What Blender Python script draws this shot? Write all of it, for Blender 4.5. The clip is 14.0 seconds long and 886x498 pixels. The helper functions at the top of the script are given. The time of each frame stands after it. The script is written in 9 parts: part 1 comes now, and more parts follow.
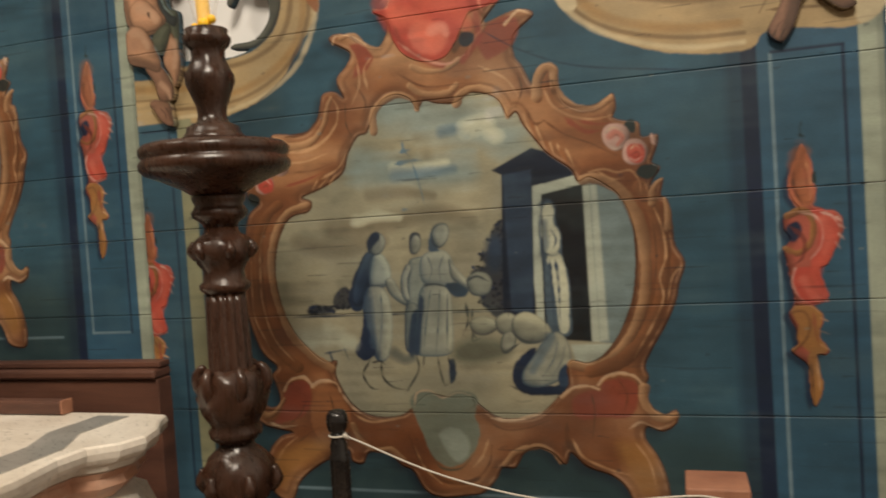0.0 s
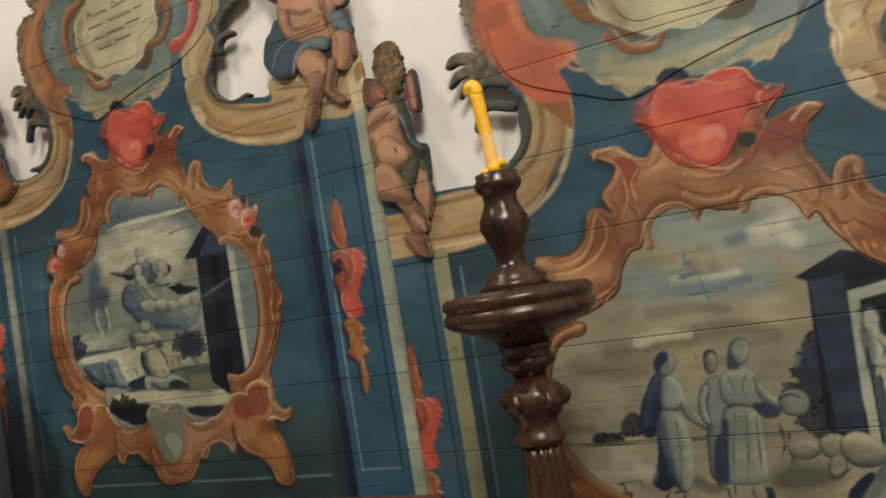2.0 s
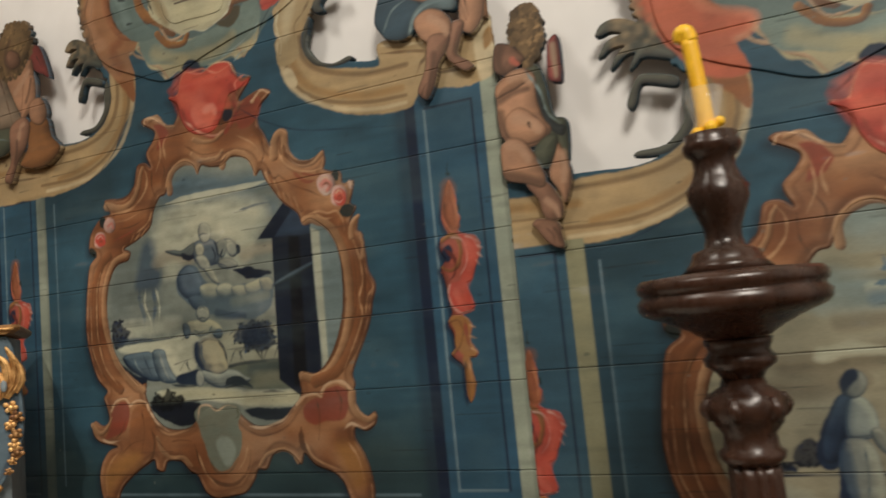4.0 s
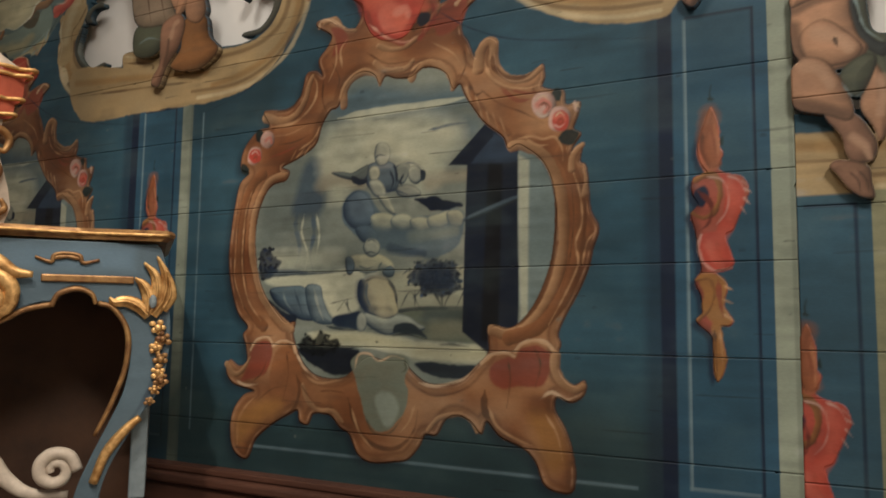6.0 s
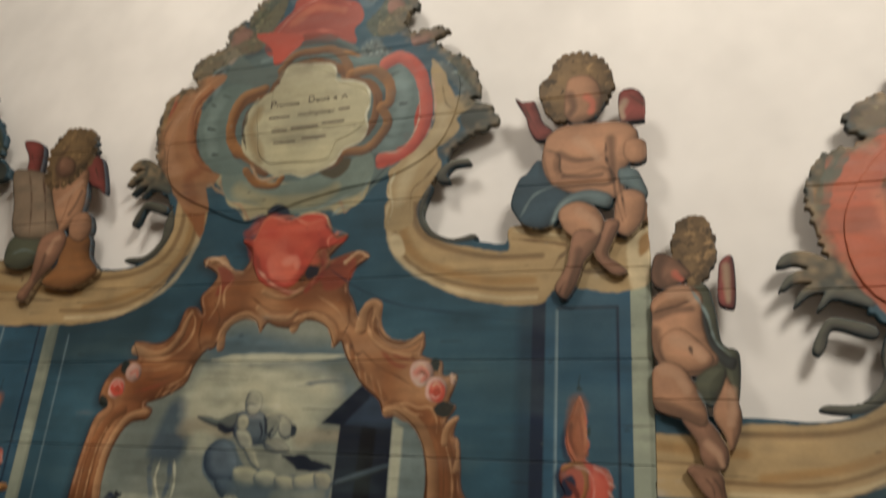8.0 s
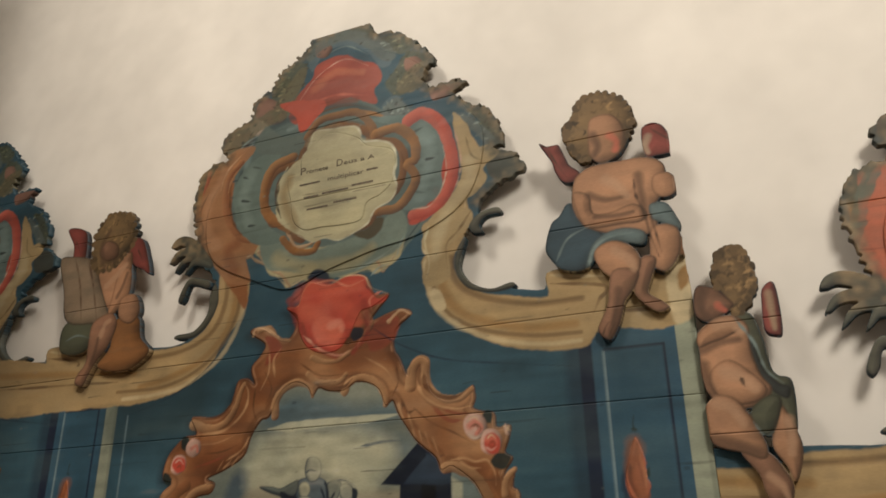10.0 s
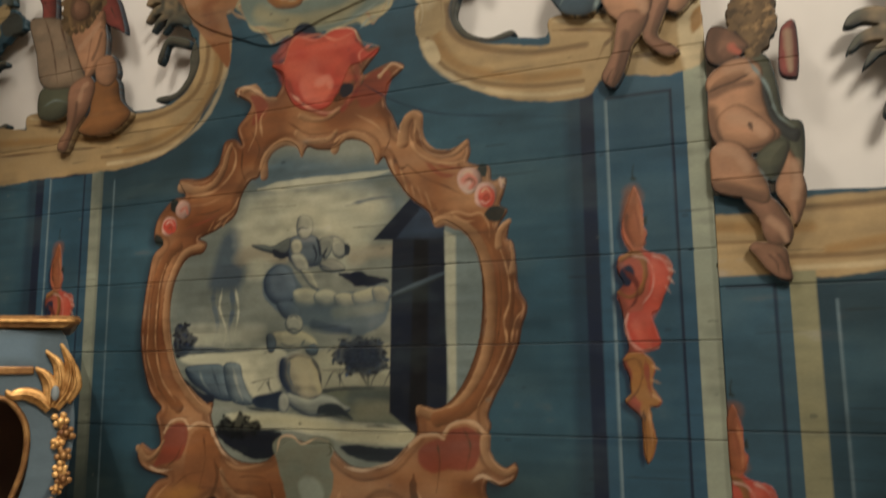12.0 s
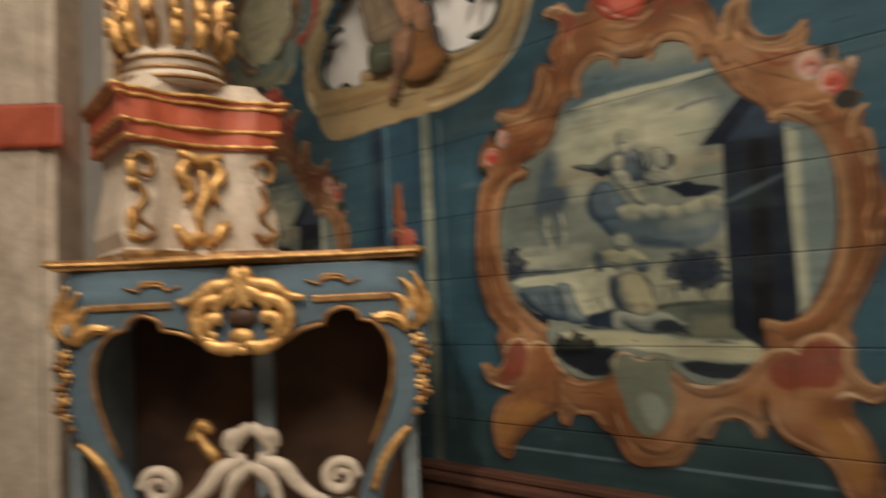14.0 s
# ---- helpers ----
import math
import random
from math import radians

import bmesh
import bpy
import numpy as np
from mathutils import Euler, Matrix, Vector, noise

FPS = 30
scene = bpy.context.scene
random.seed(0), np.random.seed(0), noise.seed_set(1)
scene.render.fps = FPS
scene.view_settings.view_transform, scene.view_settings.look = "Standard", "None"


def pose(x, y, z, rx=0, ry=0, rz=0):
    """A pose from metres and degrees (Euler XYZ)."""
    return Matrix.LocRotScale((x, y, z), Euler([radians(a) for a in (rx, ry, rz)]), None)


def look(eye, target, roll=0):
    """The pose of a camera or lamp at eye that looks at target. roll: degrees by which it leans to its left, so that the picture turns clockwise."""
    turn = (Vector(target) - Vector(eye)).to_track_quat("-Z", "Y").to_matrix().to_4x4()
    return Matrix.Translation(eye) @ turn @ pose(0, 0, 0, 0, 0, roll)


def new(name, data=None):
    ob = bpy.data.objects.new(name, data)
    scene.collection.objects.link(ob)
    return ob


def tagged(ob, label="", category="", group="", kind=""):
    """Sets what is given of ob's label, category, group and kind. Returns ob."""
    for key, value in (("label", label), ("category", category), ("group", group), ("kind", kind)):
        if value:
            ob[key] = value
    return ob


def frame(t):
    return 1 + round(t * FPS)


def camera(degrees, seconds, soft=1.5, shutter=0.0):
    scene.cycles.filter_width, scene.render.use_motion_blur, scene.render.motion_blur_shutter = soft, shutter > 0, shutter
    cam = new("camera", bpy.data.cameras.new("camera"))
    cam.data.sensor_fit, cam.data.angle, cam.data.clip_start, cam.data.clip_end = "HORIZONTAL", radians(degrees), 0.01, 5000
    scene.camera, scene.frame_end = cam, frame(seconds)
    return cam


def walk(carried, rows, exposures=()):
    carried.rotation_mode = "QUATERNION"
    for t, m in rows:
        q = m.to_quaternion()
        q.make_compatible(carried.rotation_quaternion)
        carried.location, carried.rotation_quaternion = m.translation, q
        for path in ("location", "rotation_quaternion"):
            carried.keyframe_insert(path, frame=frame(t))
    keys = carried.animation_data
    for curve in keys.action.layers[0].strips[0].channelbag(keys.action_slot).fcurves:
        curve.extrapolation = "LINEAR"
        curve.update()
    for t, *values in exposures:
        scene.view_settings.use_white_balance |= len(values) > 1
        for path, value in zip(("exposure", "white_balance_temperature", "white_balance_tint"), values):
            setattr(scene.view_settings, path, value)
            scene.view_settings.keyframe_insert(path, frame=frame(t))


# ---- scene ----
cam = camera(60.2, 14.0, 1.7, 0.5)
PATH = [
    (0, (2.35, -1.948, 1.257), (1.763, -0.038, 1.188), -3.7),
    (0.1, (2.333, -1.948, 1.27), (1.72, -0.045, 1.208), -3.8),
    (0.2, (2.299, -1.968, 1.302), (1.639, -0.08, 1.263), -3.9),
    (0.4, (2.215, -1.997, 1.365), (1.462, -0.145, 1.372), -6.0),
    (0.5, (2.145, -2.024, 1.426), (1.389, -0.173, 1.405), -7.3),
    (1, (2.05, -1.998, 1.528), (1.288, -0.148, 1.51), -11.2),
    (1.5, (2.018, -1.998, 1.509), (1.228, -0.164, 1.61), -10.1),
    (2, (1.969, -1.995, 1.489), (1.091, -0.201, 1.596), -9.4),
    (2.2, (1.962, -1.991, 1.468), (1.068, -0.205, 1.577), -8.6),
    (4.3, (1.322, -1.894, 1.392), (0.519, -0.076, 1.612), -5.3),
    (4.5, (1.23, -1.885, 1.361), (0.392, -0.082, 1.58), -4.1),
    (5, (1.071, -1.828, 1.333), (0.176, -0.049, 1.512), -0.3),
    (5.5, (0.972, -1.746, 1.331), (0.031, 0.01, 1.497), 1.7),
    (6, (0.905, -1.745, 1.325), (-0.027, 0.014, 1.525), 0.8),
    (6.5, (0.88, -1.783, 1.374), (-0.003, -0.009, 1.643), 2.4),
    (7, (0.871, -1.78, 1.424), (0.068, 0.017, 1.779), 4.6),
    (7.5, (0.894, -1.791, 1.467), (0.229, 0.037, 1.935), 5.3),
    (8, (0.923, -1.785, 1.508), (0.296, -0.015, 2.197), 3.9),
    (8.2, (0.917, -1.806, 1.518), (0.287, -0.064, 2.27), 3.4),
    (10.3, (0.927, -1.842, 1.574), (0.237, -0.111, 2.301), -1.7),
    (10.5, (0.914, -1.837, 1.541), (0.248, -0.082, 2.23), -2.3),
    (11, (0.917, -1.76, 1.501), (0.239, 0.034, 2.068), -1.4),
    (11.5, (0.895, -1.75, 1.465), (0.189, 0.062, 1.933), -0.6),
    (12, (0.886, -1.719, 1.43), (0.139, 0.113, 1.725), -0.6),
    (12.5, (0.888, -1.703, 1.408), (0.113, 0.132, 1.581), -1.3),
    (13, (0.893, -1.689, 1.396), (0.087, 0.14, 1.472), -1.5),
    (13.5, (0.889, -1.705, 1.37), (-0.1, 0.032, 1.434), -1.5),
    (13.6, (0.877, -1.709, 1.37), (-0.187, -0.025, 1.454), -1.5),
    (13.8, (0.86, -1.712, 1.38), (-0.386, -0.165, 1.489), -2.1),
    (14, (0.842, -1.713, 1.398), (-0.58, -0.314, 1.539), -2.7),
]
walk(cam, [(t, look(eye, target, roll)) for t, eye, target, roll in PATH],
     [(0.0, 0.42, 6450, 10), (0.5, 0.24, 6350, 10), (1.0, 0.25, 6300, 10), (2.0, 0.24, 6250, 10), (4.5, 0.16, 6050, 10),
      (6.5, 0.09, 6100, 10), (8.0, 0.07, 6200, 10), (11.0, -0.04, 6550, 10), (13.0, 0.17, 6450, 10), (14.0, 0.06, 6500, 10)])

# ---- world and lights ----
world = bpy.data.worlds.new("interior_air")
scene.world = world
world.use_nodes = True
world.node_tree.nodes["Background"].inputs[0].default_value = (1.0, 0.9, 0.78, 1)
world.node_tree.nodes["Background"].inputs[1].default_value = 0.18


def area_lamp(name, at, target, size, watts, colour):
    data = bpy.data.lights.new(name, "AREA")
    data.shape, data.size, data.energy, data.color = "DISK", size, watts, colour
    ob = new(name, data)
    ob.matrix_world = look(at, target)
    return ob


area_lamp("nave_lamp", (2.7, -3.1, 4.3), (1.9, 0.0, 1.7), 1.2, 112, (1.0, 0.88, 0.72))
area_lamp("chancel_lamp", (-0.5, -2.1, 4.6), (-0.5, 0.0, 2.6), 0.9, 36, (1.0, 0.88, 0.72))


def spot_lamp(name, at, target, watts, cone, colour):
    data = bpy.data.lights.new(name, "SPOT")
    data.energy, data.color, data.spot_size, data.spot_blend, data.shadow_soft_size = watts, colour, radians(cone), 0.6, 0.06
    ob = new(name, data)
    ob.matrix_world = look(at, target)
    return ob


spot_lamp("altar_spot", (0.9, -2.9, 4.4), (0.85, -0.75, 0.83), 120, 22, (1.0, 0.84, 0.64))
# unseen spot added to brighten the gilded side altar
spot_lamp("side_altar_fill_spot", (0.9, -2.9, 4.4), (-0.95, -0.55, 1.6), 260, 24, (1.0, 0.84, 0.66))


# ---- materials ----
def nodes_of(name):
    m = bpy.data.materials.new(name)
    m.use_nodes = True
    t = m.node_tree
    return m, t, t.nodes["Principled BSDF"]


def link_noise(t, scale, detail=4.0, stretch=(1, 1, 1), rough=0.6):
    co, mp, nz = t.nodes.new("ShaderNodeTexCoord"), t.nodes.new("ShaderNodeMapping"), t.nodes.new("ShaderNodeTexNoise")
    mp.inputs["Scale"].default_value = stretch
    nz.inputs["Scale"].default_value, nz.inputs["Detail"].default_value, nz.inputs["Roughness"].default_value = scale, detail, rough
    t.links.new(co.outputs["Object"], mp.inputs["Vector"])
    t.links.new(mp.outputs["Vector"], nz.inputs["Vector"])
    return nz.outputs["Fac"]


def link_range(t, fac, lo, hi, a=0.3, b=0.7):
    r = t.nodes.new("ShaderNodeMapRange")
    r.inputs["From Min"].default_value, r.inputs["From Max"].default_value = a, b
    r.inputs["To Min"].default_value, r.inputs["To Max"].default_value = lo, hi
    t.links.new(fac, r.inputs["Value"])
    return r.outputs["Result"]


def link_mul(t, colour, fac):
    m = t.nodes.new("ShaderNodeVectorMath")
    m.operation = "MULTIPLY"
    t.links.new(colour, m.inputs[0])
    t.links.new(fac, m.inputs[1])
    return m.outputs["Vector"]


def link_bump(t, bsdf, fac, strength, dist=0.002):
    b = t.nodes.new("ShaderNodeBump")
    b.inputs["Strength"].default_value, b.inputs["Distance"].default_value = strength, dist
    t.links.new(fac, b.inputs["Height"])
    t.links.new(b.outputs["Normal"], bsdf.inputs["Normal"])


def srgb(c):
    """Linear paint colour from a swatch of 0 to 255, seen under the warm lamps."""
    c = np.asarray(c, float) / 255
    lin = np.where(c <= 0.04045, c / 12.92, ((c + 0.055) / 1.055) ** 2.4)
    return lin * (0.84, 0.98, 1.15)


def oil_paint():
    m, t, p = nodes_of("oil_paint_on_wood")
    at = t.nodes.new("ShaderNodeAttribute")
    at.attribute_name = "paint"
    grain = link_noise(t, 14, 5, (0.8, 1, 3))
    fine = link_noise(t, 260, 3, (0.35, 1, 1))
    c = link_mul(t, at.outputs["Color"], link_range(t, grain, 0.95, 1.05))
    c = link_mul(t, c, link_range(t, fine, 0.93, 1.06))
    t.links.new(c, p.inputs["Base Color"])
    t.links.new(link_range(t, grain, 0.42, 0.62), p.inputs["Roughness"])
    p.inputs["Specular IOR Level"].default_value = 0.35
    link_bump(t, p, grain, 0.15, 0.0012)
    return m


def mottled(name, dark, light, scale, rough=(0.5, 0.7), metal=0.0, stretch=(1, 1, 1), bump=0.3, dist=0.002, fine=90.0):
    m, t, p = nodes_of(name)
    big, small = link_noise(t, scale, 5, stretch), link_noise(t, fine, 3, stretch)
    ramp = t.nodes.new("ShaderNodeValToRGB")
    ramp.color_ramp.elements[0].position, ramp.color_ramp.elements[1].position = 0.32, 0.68
    ramp.color_ramp.elements[0].color, ramp.color_ramp.elements[1].color = (*dark, 1), (*light, 1)
    t.links.new(big, ramp.inputs["Fac"])
    t.links.new(link_mul(t, ramp.outputs["Color"], link_range(t, small, 0.92, 1.06)), p.inputs["Base Color"])
    t.links.new(link_range(t, small, *rough), p.inputs["Roughness"])
    p.inputs["Metallic"].default_value = metal
    link_bump(t, p, small if bump < 0.5 else big, bump, dist)
    return m


PAINT = oil_paint()
PLASTER = mottled("limewashed_plaster", (0.80, 0.79, 0.77), (0.88, 0.87, 0.85), 1.6, (0.85, 0.95), bump=0.02, dist=0.002, fine=3)
BOARD_BACK = mottled("raw_board", (0.02, 0.015, 0.012), (0.05, 0.035, 0.025), 6, (0.8, 0.9))
RED_WOOD = mottled("red_brown_painted_wood", (0.075, 0.032, 0.022), (0.14, 0.06, 0.038), 5, (0.45, 0.65), stretch=(0.4, 1, 3))
FLOOR_WOOD = mottled("worn_floor_boards", (0.10, 0.06, 0.035), (0.2, 0.125, 0.075), 3, (0.4, 0.6), stretch=(0.3, 2, 1))
CEILING = mottled("ceiling_paint", (0.45, 0.4, 0.33), (0.55, 0.5, 0.42), 2, (0.8, 0.9))

# ---- paint box ----
OR, HI, DK, RD = (150, 92, 54), (198, 146, 100), (94, 54, 28), (140, 66, 44)
OC, CR, GS, GL, GD = (158, 104, 54), (214, 172, 132), (122, 120, 98), (150, 150, 128), (84, 74, 52)
PK, RR, RL, GN = (208, 160, 138), (184, 70, 52), (206, 104, 80), (34, 42, 38)
LT, OCc, HIc, DKc = (178, 144, 98), (160, 116, 66), (208, 180, 136), (116, 84, 52)
GB, CRm, GLl, GDl, RDt, GB2, GN2 = (92, 102, 94), (172, 154, 114), (124, 134, 126), (52, 62, 64), (160, 70, 54), (82, 98, 102), (82, 80, 58)
PKd, PKl, GDk, CRl = (140, 98, 80), (190, 160, 136), (62, 60, 52), (182, 170, 138)
SK, SKb, CLl, SKg, NV, NVs, NVm, NVd = (136, 136, 118), (98, 114, 116), (182, 174, 144), (120, 122, 108), (36, 46, 64), (88, 100, 106), (62, 76, 92), (42, 46, 58)
BK, GRw, SKB, SKb2, SKbl, SKd, CLs = (30, 30, 36), (128, 136, 126), (158, 144, 112), (134, 146, 136), (98, 120, 128), (134, 116, 88), (176, 172, 146)
DKf, HIf, DKg = (88, 62, 46), (188, 142, 108), (66, 46, 34)
CLw, SKt, SKw, RLo, RDo, BRl, GN3, OLv = (196, 186, 152), (160, 142, 112), (168, 152, 118), (186, 102, 72), (128, 58, 40), (136, 88, 50), (96, 100, 92), (104, 92, 66)
FL, FLs, HA, WN, DR, DRl, GNd, ST = (172, 122, 88), (146, 102, 76), (126, 96, 62), (138, 66, 56), (98, 108, 104), (62, 78, 84), (84, 82, 62), (134, 110, 86)
BLUE, BLUE_D, BLUE_L, PIL, NAVY, PALE, LINE = (48, 76, 86), (38, 60, 68), (66, 92, 98), (52, 82, 97), (24, 34, 52), (158, 156, 130), (118, 132, 132)


# ---- painting on boards ----
STEP = 0.0030


def tint(c, k):
    return tuple(min(255, v * k) for v in c)


def smooth_noise(shape, cells, seed):
    """Soft random field of that shape, with (rows, columns) cells, from -1 to 1."""
    rng = np.random.default_rng(seed)
    g = rng.random((cells[0] + 3, cells[1] + 3)) * 2 - 1
    r, c = np.linspace(0, cells[0], shape[0]), np.linspace(0, cells[1], shape[1])
    r0, c0 = r.astype(int), c.astype(int)
    fr, fc = (r - r0)[:, None], (c - c0)[None]
    fr, fc = fr * fr * (3 - 2 * fr), fc * fc * (3 - 2 * fc)
    a, b = g[r0][:, c0], g[r0][:, c0 + 1]
    d, e = g[r0 + 1][:, c0], g[r0 + 1][:, c0 + 1]
    return (a * (1 - fc) + b * fc) * (1 - fr) + (d * (1 - fc) + e * fc) * fr


class Canvas:
    """A stretch of boarded wall: its grid of places, the joints between its planks, and the paint at each place."""

    def __init__(self, x0, x1, z0, z1, joints, seed):
        self.x = np.linspace(x0, x1, round((x1 - x0) / STEP) + 1)
        edges, rows, self.gaps, self.bounds = [z0, *joints, z1], [], [], []
        for lo, hi in zip(edges, edges[1:]):
            a, b = lo + (0.0007 if rows else 0), hi - (0.0007 if hi < z1 else 0)
            if rows:
                self.gaps.append(len(rows) - 1)
            start = len(rows)
            rows += list(np.linspace(a, b, max(2, round((b - a) / STEP) + 1)))
            self.bounds.append((start, len(rows) - 1))
        self.z = np.array(rows)
        self.X, self.Z = np.meshgrid(self.x, self.z)
        self.shape = self.X.shape
        w, h = x1 - x0, z1 - z0
        self.blotch = smooth_noise(self.shape, (int(h * 5), int(w * 4)), seed) * 0.6 + smooth_noise(self.shape, (int(h * 16), int(w * 11)), seed + 1) * 0.4
        self.streak = smooth_noise(self.shape, (int(h * 70), int(w * 9)), seed + 2) * 0.6 + smooth_noise(self.shape, (int(h * 40), int(w * 40)), seed + 3) * 0.4
        self.wobble = smooth_noise(self.shape, (int(h * 90), int(w * 80)), seed + 4) * 0.0016 + smooth_noise(self.shape, (int(h * 22), int(w * 20)), seed + 5) * 0.0022
        self.c = np.zeros((*self.shape, 3))

    def window(self, pts, margin):
        lo, hi = pts.min(0) - margin, pts.max(0) + margin
        c0, c1 = np.searchsorted(self.x, (lo[0], hi[0]))
        r0, r1 = np.searchsorted(self.z, (lo[1], hi[1]))
        return slice(r0, r1), slice(c0, c1)

    def lay(self, win, alpha, colour):
        a = np.clip(alpha * (1 + 0.10 * self.streak[win]), 0, 1)[..., None]
        tone = colour * (1 + 0.17 * self.blotch[win] + 0.05 * self.streak[win])[..., None]
        self.c[win] = self.c[win] * (1 - a) + tone * a


def shift(dx=0.0, dz=0.0, sx=1.0, sz=1.0):
    """A mapping of drawing centimetres to wall metres."""
    return lambda p: np.array(p, float) / 100 * (sx, sz) + (dx, dz)


def rounded(p, closed=True, n=5):
    """Catmull-Rom curve through the points."""
    p = np.asarray(p, float)
    q = np.vstack([p[-1:], p, p[:2]]) if closed else np.vstack([2 * p[0] - p[1], p, 2 * p[-1] - p[-2]])
    k = len(q) - 3
    s = np.linspace(0, 1, n, endpoint=False)[:, None]
    out = [0.5 * (2 * b + (c - a) * s + (2 * a - 5 * b + 4 * c - d) * s**2 + (3 * b - a - 3 * c + d) * s**3) for a, b, c, d in (q[i:i + 4] for i in range(k))]
    return np.vstack(out + ([] if closed else [q[-2:-1]]))


def distance(X, Z, p, closed=True):
    """Distance to a line of points, negative inside when closed; else also the share of the way along and the side."""
    best, inside = np.full(X.shape, 1e9), np.zeros(X.shape, bool)
    along, side = np.zeros(X.shape), np.zeros(X.shape)
    pairs = list(zip(p, np.roll(p, -1, 0))) if closed else list(zip(p, p[1:]))
    for i, (a, b) in enumerate(pairs):
        d = b - a
        m = max(d @ d, 1e-12)
        s = np.clip(((X - a[0]) * d[0] + (Z - a[1]) * d[1]) / m, 0, 1)
        ex, ez = X - a[0] - s * d[0], Z - a[1] - s * d[1]
        q = ex * ex + ez * ez
        near = q < best
        best = np.where(near, q, best)
        if closed:
            hit = (a[1] > Z) != (b[1] > Z)
            if abs(d[1]) > 1e-12:
                inside ^= hit & (X < a[0] + (Z - a[1]) * d[0] / d[1])
        else:
            along = np.where(near, (i + s) / len(pairs), along)
            side = np.where(near, (ex * -0.6 + ez * 0.8), side)
    dist = np.sqrt(best)
    return np.where(inside, -dist, dist) if closed else (dist, along, side)


def outline(cv, pts, T, curved=True, n=5):
    """Signed distance of every place of the canvas to a drawn outline, true within 7 cm of it (0.2 m far away)."""
    p = T(pts)
    p = rounded(p, n=n) if curved else p
    sd = np.full(cv.shape, 0.2)
    inside = np.zeros(cv.shape, bool)
    for a, b in zip(p, np.roll(p, -1, 0)):
        win = cv.window(np.array([a, b]), 0.07)
        X, Z = cv.X[win], cv.Z[win]
        d = b - a
        s = np.clip(((X - a[0]) * d[0] + (Z - a[1]) * d[1]) / max(d @ d, 1e-12), 0, 1)
        sd[win] = np.minimum(sd[win], np.hypot(X - a[0] - s * d[0], Z - a[1] - s * d[1]))
        if abs(d[1]) > 1e-12:
            r0, r1 = np.searchsorted(cv.z, (min(a[1], b[1]), max(a[1], b[1])))
            cut = np.searchsorted(cv.x, a[0] + (cv.z[r0:r1] - a[1]) * d[0] / d[1])
            inside[r0:r1] ^= np.arange(cv.shape[1])[None] < cut[:, None]
    return np.where(inside, -sd, sd)


def fill(cv, pts, colour, soft, T, curved=True, strength=1.0):
    p = T(pts)
    p = rounded(p, n=4) if curved else p
    s = soft / (250 if soft < 3 else 130)
    win = cv.window(p, s)
    if 0 in cv.X[win].shape:
        return
    sd = distance(cv.X[win], cv.Z[win], p) + (cv.wobble[win] if curved else 0)
    cv.lay(win, strength * np.clip(0.5 - sd / (s + 0.0015), 0, 1), srgb(colour))


def brush(cv, pts, colour, w0, w1, T):
    """A loaded stroke: uneven in width, thinning out at both ends."""
    p = rounded(T(pts), False, 4)
    win = cv.window(p, w0 / 100)
    if 0 in cv.X[win].shape:
        return
    d, along, _ = distance(cv.X[win], cv.Z[win], p, False)
    ends = np.clip(np.minimum(along / 0.12, (1 - along) / 0.3), 0.25, 1)
    w = (w0 + (w1 - w0) * along) / 200 * (0.95 + 0.45 * cv.streak[win] + 0.3 * cv.blotch[win]) * ends
    cv.lay(win, np.clip(0.72 + 0.5 * cv.streak[win], 0.25, 0.9) * np.clip((w - d) / 0.0036 + 0.5, 0, 1), srgb(colour))


def glaze(cv, pts, colour, w0, w1, T):
    """A broad soft stroke that melts into the paint beside it."""
    p = rounded(T(pts), False, 4)
    win = cv.window(p, w0 / 70)
    if 0 in cv.X[win].shape:
        return
    d, along, _ = distance(cv.X[win], cv.Z[win], p, False)
    w = (w0 + (w1 - w0) * along) / 120 * (1 + 0.3 * cv.streak[win])
    cv.lay(win, 0.72 * np.clip(1 - (d / w) ** 2, 0, 1) ** 1.2, srgb(colour))


def figure(cv, pts, colour, T):
    """A small form with a lit and a dark side and a thin dark contour."""
    p = rounded(T(pts), n=4)
    win = cv.window(p, 0.008)
    if 0 in cv.X[win].shape:
        return
    sd = distance(cv.X[win], cv.Z[win], p)
    gz, gx = np.gradient(sd, STEP)
    deep = np.clip(-sd / 0.022, 0, 1)
    k = np.clip(0.62 + 0.38 * deep + (gz * 0.4 - gx * 0.65) * (1 - deep) * 0.9, 0, 1)[..., None]
    tone = srgb(tint(colour, 0.45)) * (1 - k) + srgb(colour) * k
    cv.lay(win, np.clip(0.5 - sd / 0.0045, 0, 1), tone)


def form(cv, pts, light, dark, deep_cm, lit, T):
    """A painted volume: light where it turns towards lit (right, up), dark where it turns away, with a dark contour."""
    p = rounded(T(pts), n=4)
    win = cv.window(p, 0.006)
    if 0 in cv.X[win].shape:
        return
    sd = distance(cv.X[win], cv.Z[win], p)
    gz, gx = np.gradient(sd, STEP)
    turn = 1 - np.clip(-sd / (deep_cm / 100), 0, 1)
    k = np.clip(0.66 + 0.75 * (gx * lit[0] + gz * lit[1]) * turn - 0.26 * turn ** 3 - 0.40 * np.exp(-((sd + 0.0008) / 0.0028) ** 2) + 0.10 * cv.streak[win], 0, 1)[..., None]
    cv.lay(win, np.clip(0.5 - sd / 0.0035, 0, 1), srgb(dark) * (1 - k) + srgb(light) * k)


